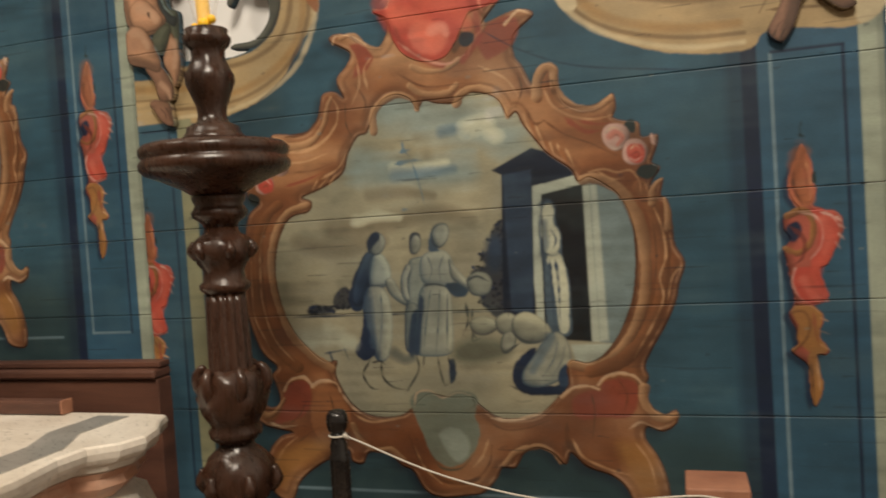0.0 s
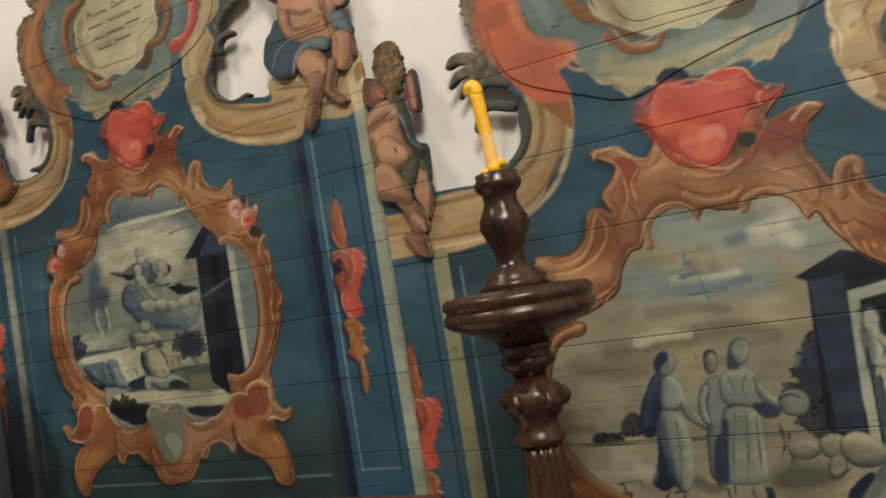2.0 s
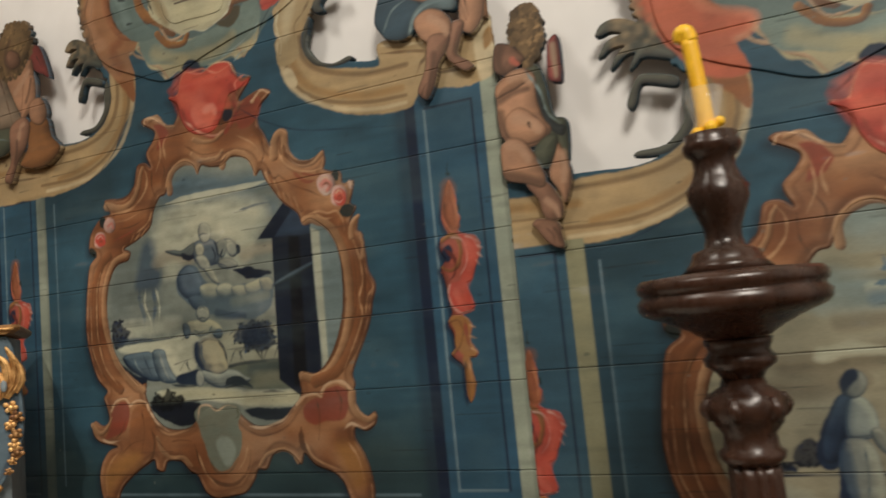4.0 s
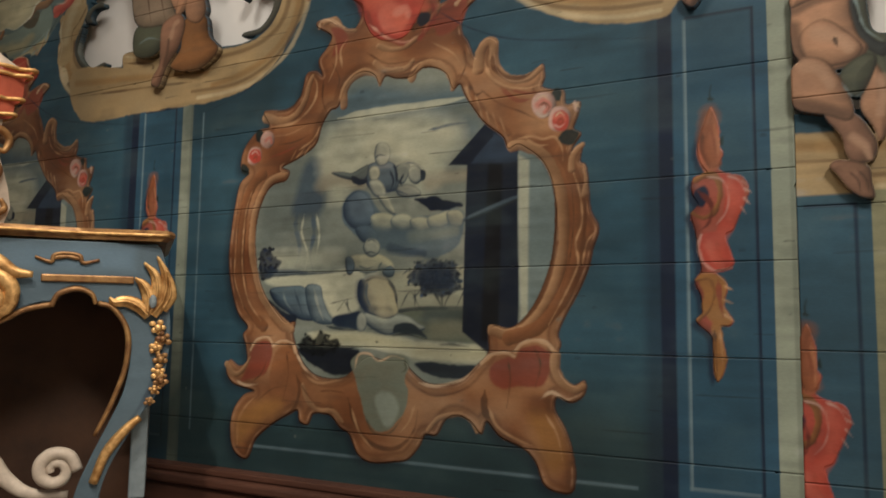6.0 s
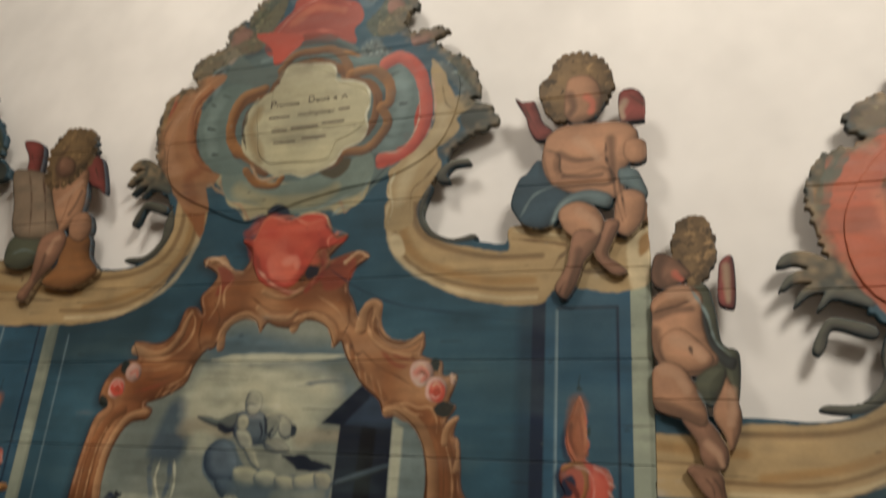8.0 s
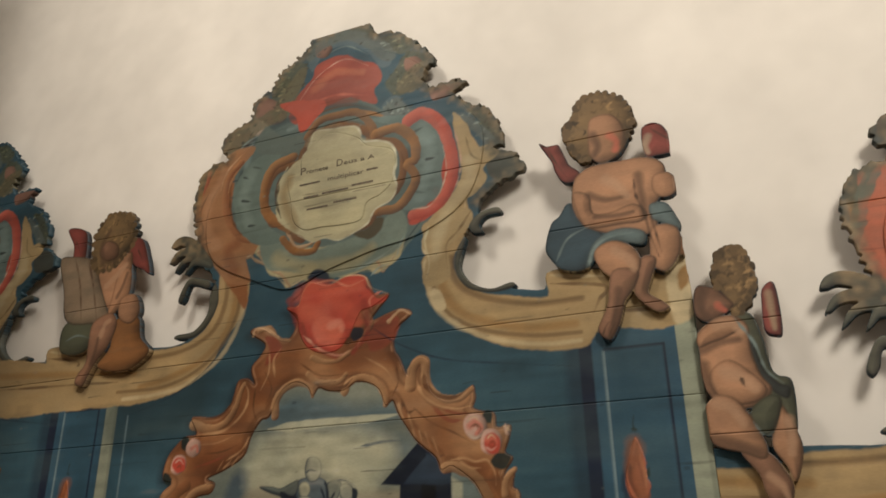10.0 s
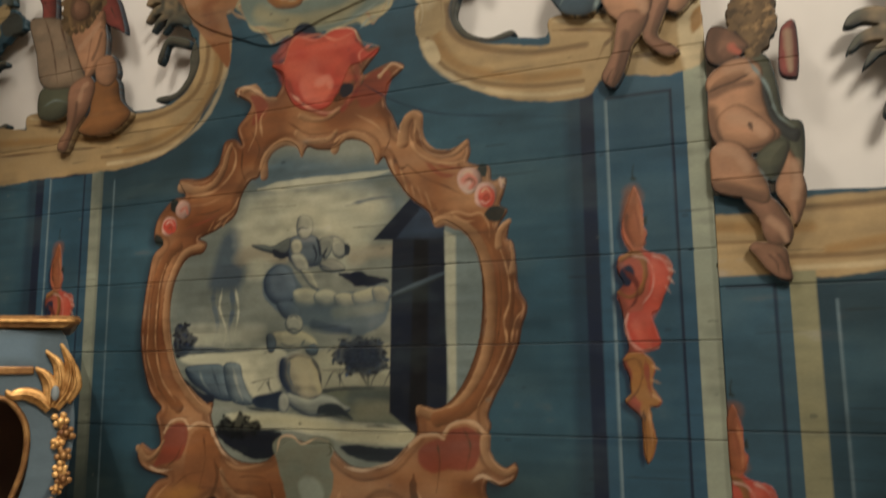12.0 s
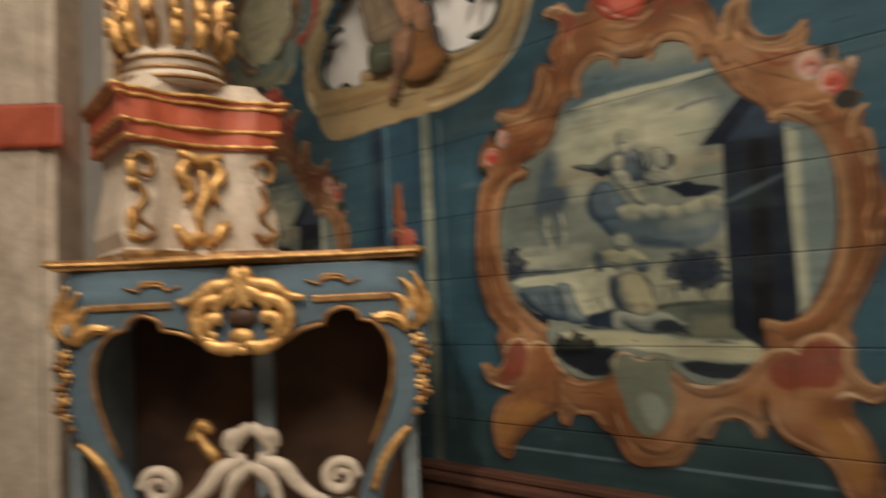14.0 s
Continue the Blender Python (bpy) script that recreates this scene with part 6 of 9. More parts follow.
    glaze(cv, [(202.4, 123.8), (202.6, 119), (201.7, 115.8)], NVs, 2, 1.4, T)
    # robed shape in a cloak
    fill(cv, [(153.1, 118.9), (150.2, 114.9), (147.2, 108.1), (147.9, 103.3), (150.8, 103.4), (153.3, 109.9), (155.6, 117.1)], (44, 60, 84), .8, T)
    form(cv, [(152.2, 117.2), (153.7, 118.9), (155.7, 118), (154.2, 111.4), (151, 104.6), (148.2, 104.9), (148.6, 110.1)], (70, 88, 108), (34, 46, 68), 2, (-0.5, 0.6), T)
    form(cv, [(154.7, 117.5), (157.6, 118.1), (159.7, 114.7), (159.5, 110.5), (156.8, 108.9), (153.3, 109.9)], (176, 172, 146), (84, 98, 108), 2.2, (0.7, 0.5), T)
    form(cv, [(152.5, 109.1), (156.8, 109.2), (158.9, 105.7), (159.4, 98.6), (157.8, 90.1), (154.2, 88.8), (152.2, 94.5), (150.9, 102.7)], (180, 172, 142), (66, 84, 102), 3, (0.9, 0.2), T)
    fill(cv, [(151, 103), (152, 98.6), (153.6, 93.8), (153.3, 90.4), (150.1, 88.8), (147.5, 91.5), (149.9, 95.7)], (44, 60, 86), .8, T)
    glaze(cv, [(152.7, 105.4), (153.1, 99.1), (153.4, 92.9)], (82, 98, 112), 2.4, 1.6, T)
    brush(cv, [(156.5, 107.4), (156.4, 100.4), (154.8, 90.3)], (104, 112, 110), .6, .4, T)
    brush(cv, [(152.9, 109.7), (156, 109.6), (159.2, 110.2)], (50, 60, 74), .7, .4, T)
    form(cv, [(158.1, 111), (160.3, 111.3), (162.6, 107.4), (165.1, 105), (164.3, 103.6), (161.2, 105.1), (158.7, 107.8)], (172, 164, 136), (86, 94, 96), 1.4, (0.3, 0.8), T)
    form(cv, [(153.6, 121.3), (155, 123.6), (157.5, 123.9), (158.9, 121.9), (158.1, 119.2), (156, 117.9), (154, 118.8)], (146, 142, 122), (52, 62, 74), 1.8, (0.8, 0.2), T)
    fill(cv, [(153.2, 121.1), (154.7, 123.7), (156.6, 124.3), (157.3, 122.7), (155.3, 120.5), (153.9, 118.2)], (54, 64, 78), 1.2, T)
    brush(cv, [(152.1, 89), (149.7, 85.1), (151.6, 81.5), (153.9, 80.8)], (66, 62, 56), .7, .5, T)
    brush(cv, [(155.3, 88.4), (155.5, 84.4), (158.3, 81.5), (162.9, 80.6)], (66, 62, 56), .7, .5, T)
    brush(cv, [(152.5, 88.3), (155.1, 88.7), (156.4, 87.7)], (66, 62, 56), .6, .4, T)
    # robed shape behind
    form(cv, [(164.9, 115), (167.3, 116.8), (170.2, 116.2), (169.5, 109.7), (167.3, 103.9), (164.3, 102.4), (163.8, 105.8)], (168, 164, 138), (82, 94, 100), 2, (0.5, 0.5), T)
    form(cv, [(164.6, 115.1), (165.9, 113.7), (164.7, 109), (165.2, 105.3), (163.4, 105.2), (162.4, 108), (162.8, 111.9)], (178, 170, 142), (82, 92, 98), 1.4, (0.5, 0.5), T)
    brush(cv, [(166, 114.3), (164.6, 110.2), (164.9, 105.6)], (62, 72, 82), .7, .4, T)
    form(cv, [(163.7, 103.9), (166.7, 104), (166.5, 97.9), (164.7, 91.7), (162.7, 91.9), (162.8, 97.6)], (156, 152, 128), (74, 86, 94), 2, (0.5, 0.4), T)
    fill(cv, [(165, 101.1), (167.2, 101.8), (165.4, 90.5), (163.4, 91.2)], (58, 74, 94), 1.4, T)
    form(cv, [(165.8, 121.3), (167.3, 122.9), (168.9, 122.1), (169, 119.6), (167.5, 117.7), (165.8, 118.2)], (160, 154, 130), (76, 82, 86), 1.6, (0.7, 0.3), T)
    brush(cv, [(165.7, 120.7), (166.7, 123), (168.5, 123), (169.2, 120.8)], (58, 64, 72), .8, .5, T)
    # tall robed shape
    form(cv, [(168.7, 116.4), (171.7, 118.4), (175.5, 118.2), (177.5, 115.6), (178, 110.5), (175.7, 108.4), (169.8, 109.3), (168.2, 111.9)], (184, 176, 146), (104, 112, 112), 2.4, (0.5, 0.6), T)
    form(cv, [(168.4, 108.6), (175.7, 108.4), (176.6, 102.4), (176.5, 94.1), (175.6, 90.6), (170.2, 89.8), (165.5, 91.1), (166.5, 99.4)], (184, 174, 142), (94, 104, 106), 3.2, (0.7, 0.2), T)
    fill(cv, [(167.6, 105.4), (168.7, 103.7), (166.7, 91.3), (165.1, 92)], (60, 76, 96), 1.4, T)
    brush(cv, [(168.8, 109.1), (172.4, 109.4), (175.9, 108.4)], (60, 66, 72), .9, .6, T)
    brush(cv, [(170.9, 107.7), (169.1, 99.2), (167.9, 91.2)], (112, 116, 108), .7, .5, T)
    brush(cv, [(173.5, 107.7), (172.5, 98.9), (171.3, 90.6)], (104, 108, 102), .7, .5, T)
    brush(cv, [(175.6, 106.6), (175, 98.7), (174.5, 91.3)], (96, 102, 100), .7, .5, T)
    brush(cv, [(170.6, 117), (171.7, 113.3), (170.5, 110.2)], (112, 116, 110), .7, .4, T)
    brush(cv, [(175.2, 117), (173.8, 113.7), (173.9, 109.8)], (112, 116, 110), .6, .4, T)
    fill(cv, [(175.5, 109), (178.7, 109.5), (181.4, 108.9), (180.6, 106.1), (177.3, 106.1)], (70, 84, 94), 1, T)
    form(cv, [(176.5, 116), (177.9, 114.3), (180.2, 111.4), (183.1, 108.7), (182.2, 107.1), (178.9, 109.2), (176.8, 111.2)], (178, 168, 138), (96, 102, 100), 1.5, (0.3, 0.8), T)
    fill(cv, [(171.5, 122), (172.8, 124.2), (174.2, 124), (173.7, 119.6), (174, 118.1), (171.2, 118.5)], (78, 96, 110), 1.2, T)
    form(cv, [(172.1, 123.4), (173.9, 125.2), (176.4, 125.2), (177.2, 123.3), (176.2, 120.5), (174.2, 119), (172.3, 120.1)], (170, 164, 138), (72, 82, 88), 1.8, (0.7, 0.4), T)
    brush(cv, [(172.2, 124), (174.2, 125.5), (176.4, 125.2), (177.2, 123.3)], (88, 94, 92), .8, .5, T)
    brush(cv, [(165.7, 90.4), (166.1, 86.2), (163.1, 81.5), (162.3, 80.3)], (66, 62, 56), .7, .5, T)
    brush(cv, [(167.9, 90), (167.4, 87)], (66, 62, 56), .6, .4, T)
    brush(cv, [(171.7, 89.7), (172.3, 85.4), (173.2, 82.1), (174.7, 82.6)], (66, 62, 56), .7, .5, T)
    brush(cv, [(174.6, 89.8), (175.4, 86.4), (176.3, 83.7)], (66, 62, 56), .7, .5, T)
    fill(cv, [(174.9, 88.3), (176.6, 88.7), (176.3, 83.7), (174.7, 82.6)], (54, 66, 82), 1, T)
    glaze(cv, [(159.5, 90.9), (162.2, 89.2), (164.6, 89.6)], (92, 96, 90), 3, 2, T)
    # flock beside the road
    form(cv, [(181.1, 110.1), (183.7, 112.2), (186.9, 111.5), (188, 108.8), (186.4, 106), (182.3, 106.2)], (156, 150, 124), (86, 90, 88), 2, (0.4, 0.6), T)
    brush(cv, [(181, 109.9), (184, 111), (187.1, 109.5)], (76, 80, 80), .6, .4, T)
    brush(cv, [(180.5, 104), (180.8, 99), (179, 95.3)], (76, 74, 66), .8, .5, T)
    brush(cv, [(182.2, 102.4), (181.7, 96.6), (183.2, 94.1)], (76, 74, 66), .8, .5, T)
    form(cv, [(181.3, 99), (184.3, 100.4), (188, 99.5), (188.7, 97.1), (185.6, 95.3), (182.2, 95.9)], (178, 168, 134), (96, 94, 84), 2, (0.2, 0.8), T)
    brush(cv, [(181.9, 96), (181.8, 93.9), (183.9, 94.6)], (80, 78, 70), .6, .4, T)
    fill(cv, [(176.5, 92.6), (182.5, 94.7), (190.5, 93.5), (191.1, 89.4), (182.6, 87.7), (176.6, 88.7)], (120, 114, 90), 4, T)
    form(cv, [(188.3, 99.5), (191.3, 101.2), (193.8, 100.1), (194.1, 97.2), (191.6, 95.1), (188.8, 96.2)], (174, 164, 132), (92, 92, 84), 2, (0.2, 0.8), T)
    form(cv, [(190, 95.3), (192.3, 96.2), (193.6, 94.4), (192.6, 91.6), (190.2, 90.3), (189.2, 92.4)], (170, 160, 130), (86, 88, 82), 1.6, (0.3, 0.7), T)
    form(cv, [(192.9, 99.6), (196.1, 101.3), (199.6, 100.1), (202.4, 97.3), (202.8, 95), (199.4, 93), (195.2, 93.1), (192.8, 95.9)], (186, 174, 138), (96, 96, 88), 3, (0.2, 0.8), T)
    brush(cv, [(192.7, 95.6), (195.8, 93.6), (199.7, 93.3)], (66, 68, 66), .7, .5, T)
    brush(cv, [(189.7, 90.7), (192, 91.6), (194.4, 93.1)], (66, 68, 66), .7, .5, T)
    # crouching robed shape
    fill(cv, [(192.3, 87), (195.2, 89.9), (198.4, 91.7), (197, 86.7), (195.8, 82.7), (202.9, 81.7), (208.3, 84.2), (209.2, 80.5), (202.5, 79.5), (194.8, 79.9), (191.9, 83)], (40, 54, 78), .8, T)
    form(cv, [(197.1, 88.9), (200.4, 93.2), (203.8, 96), (206.5, 94.1), (207.5, 89.8), (206.5, 85.4), (203.3, 82.8), (198.4, 81.4), (194.7, 82.5), (194.7, 85.7)], (180, 168, 134), (86, 98, 102), 3.4, (0.5, 0.4), T)
    glaze(cv, [(202.5, 94.4), (199.9, 90.1), (197.3, 85.8)], (104, 116, 118), 2.4, 1.6, T)
    brush(cv, [(204.5, 94.3), (203.1, 89), (199.9, 84.2)], (118, 122, 114), .7, .5, T)
    brush(cv, [(206.2, 92.7), (204.9, 88.1), (202.2, 84)], (124, 124, 112), .7, .4, T)
    fill(cv, [(204.6, 86.1), (207.3, 87.3), (209.2, 84.9), (208, 82.2), (204.4, 81.9)], (58, 76, 96), 1, T)
    brush(cv, [(191.1, 81.9), (197.4, 79.8), (208.9, 80)], (50, 54, 60), .8, .5, T)
    brush(cv, [(138.3, 91), (145.7, 92.1)], NVm, .8, .5, T)
    brush(cv, [(139.9, 91.5), (141, 87.9)], NVm, .8, .5, T)
    brush(cv, [(144.4, 92.6), (145.7, 89)], NVm, .8, .5, T)
    glaze(cv, [(130.1, 94), (139.5, 96.3), (147.1, 93.7)], CLl, 5, 4, T)
    fill(cv, [(207.6, 92.5), (218.9, 92.6), (214.4, 88.1), (208.7, 88.1)], CLs, 1, T, False)
    brush(cv, [(192.6, 137), (191.7, 118), (191.8, 100.2)], NV, .5, .4, T)
    brush(cv, [(202.3, 130.5), (201.7, 111.6), (201.3, 94.1)], NV, .5, .3, T)




def paint_pendant_scrolls(cv, T):
    fill(cv, [(64.9, 181.7), (65.9, 179.9), (66.7, 176.4), (66.8, 172.7), (67.3, 171), (66.4, 167.9), (63.9, 167.1), (62.4, 169.5), (62, 173.4), (63.4, 177.7)], RLo, .8, T)
    volute(cv, [(65.2, 180.4), (64.1, 176.7), (63.2, 173.3), (63.6, 170.4), (65.2, 168.5), (66.6, 168.9)], RLo, RDo, 1.1, .6, T)
    brush(cv, [(65.4, 178.1), (65.7, 174.3), (65.9, 170.5)], RD, 1.6, .6, T)
    fill(cv, [(66.6, 173.6), (67.4, 175.1), (67.5, 172.6)], GN, .4, T)
    volute(cv, [(61.6, 165.6), (64.1, 166.6), (66.2, 165.2), (66.6, 161.7), (65.4, 158.3), (63, 156.9), (60.8, 158.1)], OC, DK, 1.7, 1.1, T)
    fill(cv, [(61, 162.8), (63.3, 164.2), (64.2, 162.1), (63.1, 159.7), (61.4, 160)], NAVY, 1.0, T)
    fill(cv, [(66.3, 166.7), (68.9, 166.2), (71, 165.1), (71.6, 162.3), (70.7, 158.3), (68.8, 154.1), (66.9, 152.8), (65.7, 154.3), (67.1, 157.9), (67.8, 161.6), (67.2, 164.7)], RR, .6, T)
    brush(cv, [(68.1, 166), (70.4, 164.9), (71.8, 162.3)], PK, .6, .3, T)
    brush(cv, [(65.8, 155.5), (67.6, 157.7), (68.4, 160.6), (68.1, 164.1)], PK, .5, .3, T)
    brush(cv, [(71, 164.8), (72.3, 163.5)], PK, .6, .2, T)
    brush(cv, [(71.4, 163.1), (73, 162)], PK, .6, .2, T)
    brush(cv, [(71.3, 161.1), (72.6, 159.5)], PK, .6, .2, T)
    brush(cv, [(70.7, 159.2), (71.8, 157.4)], PK, .6, .2, T)
    fill(cv, [(62, 152.6), (64.5, 153.8), (67.1, 153), (68.2, 149.5), (69, 146.6), (67.1, 145.4), (64.8, 145.5), (62.6, 148)], RR, 1.0, T)
    volute(cv, [(62.6, 153.2), (61.9, 150.2), (63, 147), (65.3, 145.2), (68.7, 145.8)], PK, RR, .6, .4, T)
    brush(cv, [(65.6, 151.8), (66.1, 148.7), (67.2, 146.9)], RD, 1.2, .5, T)
    fill(cv, [(61.7, 144), (64.7, 144.7), (67.6, 142.6), (66.8, 137.8), (68.4, 134.5), (66, 133.3), (63.7, 134.8), (62.3, 137.2), (62.7, 140.3)], OC, 1.2, T)
    volute(cv, [(61.4, 143.4), (63.8, 143.5), (64.9, 140.8), (64, 137.2), (61.5, 134.5)], OC, DK, 1.0, .5, T)
    brush(cv, [(65.8, 143.2), (66, 139), (66.7, 135.3)], RD, 1.2, .5, T)
    brush(cv, [(67, 142), (68.7, 141)], HI, .5, .3, T)
    brush(cv, [(66.6, 139), (68.8, 138.1)], HI, .5, .3, T)
    brush(cv, [(66.8, 135.9), (68.9, 134.2)], HI, .5, .3, T)
    fill(cv, [(64.3, 133.3), (66, 133.3), (66.7, 128.7), (67.1, 125.7), (65.4, 121.3), (64.6, 123.9), (64.5, 127.5)], OC, .5, T)
    brush(cv, [(64.8, 132.3), (65, 127.5), (65.2, 122.1)], DK, .8, .3, T)
    brush(cv, [(65.9, 132.3), (66.3, 127.5), (66.3, 125.1)], HI, .5, .3, T)
    brush(cv, [(65.2, 186.8), (64.8, 184.8), (65.3, 182.9)], GN, .5, .2, T)
    brush(cv, [(64.4, 183.8), (65.8, 183.4)], GN, .9, .3, T)
    brush(cv, [(68.9, 156.6), (70.1, 156)], GN, .6, .2, T)
    brush(cv, [(63.9, 166.1), (66.8, 165.4), (68.3, 163)], PK, .5, .3, T)
    glaze(cv, [(68.6, 164), (69.6, 160.2), (68.5, 156.6)], RL, 2, 1.2, T)
    glaze(cv, [(64.1, 150.7), (65.4, 147.7), (66.6, 146.4)], RL, 2, 1.2, T)
    glaze(cv, [(63.8, 176.8), (63.2, 172.5), (64.5, 169.1)], RDo, 1.8, 1, T)


def cherub_r_strokes(cv, T):
    glaze(cv, [(60.1, 244.1), (64.2, 242), (69.8, 242)], DKf, 1.8, 1, T)
    glaze(cv, [(61, 237.6), (66.6, 237.1), (70.8, 237.4)], DKf, 1.2, .8, T)
    glaze(cv, [(64.7, 247.9), (67.3, 245.7), (69.8, 242)], HIf, 2.4, 1.6, T)
    glaze(cv, [(73.1, 247.5), (73.4, 241.2), (73.4, 235.1)], DKf, 2, 1.4, T)
    brush(cv, [(71.9, 246.3), (72, 241.5), (73.5, 236.6), (74.3, 230.4), (75.8, 224.2)], DKg, .8, .5, T)
    brush(cv, [(74.9, 236.3), (75.7, 230.8), (76.5, 225.5)], DKg, .7, .4, T)
    glaze(cv, [(65.2, 227.6), (68.4, 225.2), (69.5, 222.1)], HIf, 2.2, 1.4, T)
    glaze(cv, [(65.1, 217.3), (64.1, 213.1), (63.1, 208.9)], DKf, 1.8, 1.2, T)
    brush(cv, [(60.1, 205.9), (61.1, 208.3), (62.3, 209.6)], DKg, .5, .3, T)
    brush(cv, [(61.4, 205.2), (62.4, 207.3), (63.3, 208.9)], DKg, .5, .3, T)
    glaze(cv, [(62.7, 261.4), (63.7, 257.9), (62.6, 255.5)], DKf, 2.2, 1.4, T)
    glaze(cv, [(67, 260.3), (68.6, 258.3), (68.1, 255.8)], RL, 2, 1.4, T)
    brush(cv, [(50, 260.3), (51.9, 255.8), (54.6, 250.5)], DKg, .5, .3, T)
    brush(cv, [(77.7, 259.9), (80.9, 256.8), (85.4, 252.8)], DKg, .5, .3, T)
    glaze(cv, [(76.8, 257.8), (75.8, 255.5), (76.4, 253.1)], (176, 150, 120), 1.8, 1, T)
    brush(cv, [(50.2, 227.3), (53.5, 232.9), (59.4, 235.4)], GLl, .8, .4, T)
    brush(cv, [(58.4, 224.3), (59.8, 228.6), (63.4, 231.3), (70.4, 231.7)], GLl, .9, .4, T)


def cherub_mid_strokes(cv, T):
    glaze(cv, [(82.9, 199.9), (86.8, 201.4), (90.7, 201.7)], DKf, 1.8, 1.2, T)
    glaze(cv, [(82.6, 196.6), (82.9, 192.6), (83.8, 189.9)], DKf, 2, 1.4, T)
    glaze(cv, [(86.6, 205.5), (89.7, 205.7), (91.6, 203.4)], HIf, 2.4, 1.6, T)
    glaze(cv, [(86.7, 194.5), (90.1, 193.1), (92.6, 190.2)], HIf, 2.6, 2, T)
    brush(cv, [(89.9, 192.9), (90.4, 191)], DKg, .8, .5, T)
    glaze(cv, [(84.1, 187.8), (87, 186.5), (88.9, 183)], HIf, 2.8, 1.8, T)
    glaze(cv, [(82.6, 179.9), (86.6, 178.5), (91, 176.7)], DKf, 2.6, 2, T)
    glaze(cv, [(98, 182.8), (98.3, 179.7), (97.6, 176.1)], HIf, 2, 1.4, T)
    glaze(cv, [(84.4, 214.1), (83.6, 210.7), (84.3, 207.7)], DKf, 2.4, 1.6, T)
    glaze(cv, [(87.5, 210.1), (88.8, 208.9)], RL, 1.6, 1, T)
    glaze(cv, [(92.6, 171.7), (94.6, 169.6), (95.4, 167.2)], HIf, 1.6, 1, T)
    brush(cv, [(90.5, 206.8), (93.9, 200.4), (95.4, 194.2), (98.5, 190.8)], GLl, .6, .3, T)
    brush(cv, [(91, 183.1), (93, 179.9), (95.2, 181.2)], GLl, .7, .4, T)
    brush(cv, [(94.2, 166.8), (94.5, 165.7)], DKg, .6, .4, T)
    brush(cv, [(91.7, 164.6), (93.2, 162.7), (93.6, 160.2)], DKg, .5, .3, T)
    brush(cv, [(93.1, 165), (94.6, 162.9), (95.1, 160.1)], DKg, .5, .3, T)
    glaze(cv, [(98.6, 211.7), (98.6, 207.7), (98.7, 203.2)], (166, 140, 108), 1.6, 1, T)


def cherub_l_strokes(cv, T):
    glaze(cv, [(-104.1, 243.1), (-99.8, 246.3), (-96.5, 249.7)], HIf, 2, 1.4, T)
    glaze(cv, [(-98.6, 238.3), (-96.8, 241.9), (-95.5, 246.4)], DKf, 1.4, 1, T)
    glaze(cv, [(-106, 249.4), (-108.8, 257.9), (-106.2, 263.6)], DKf, 2, 1.4, T)
    brush(cv, [(-120.4, 255.5), (-116.1, 245), (-113, 232.3)], DKf, .8, .5, T)
    brush(cv, [(-114.1, 254), (-110, 244), (-106.2, 231.7)], DKf, .8, .5, T)
    glaze(cv, [(-103.3, 225.6), (-102, 229.2), (-100.3, 230.5)], HIf, 1.8, 1.2, T)
    glaze(cv, [(-105.7, 216.6), (-104.5, 221.3), (-104.2, 225)], DKf, 1.6, 1, T)
    brush(cv, [(-118.3, 225.7), (-113.6, 227), (-107.6, 225.4)], GLl, .6, .3, T)
    brush(cv, [(-121.6, 262.4), (-118.7, 257.7)], DKg, .6, .3, T)
    brush(cv, [(-92.4, 254.5), (-89.4, 249.3)], DKg, .6, .3, T)


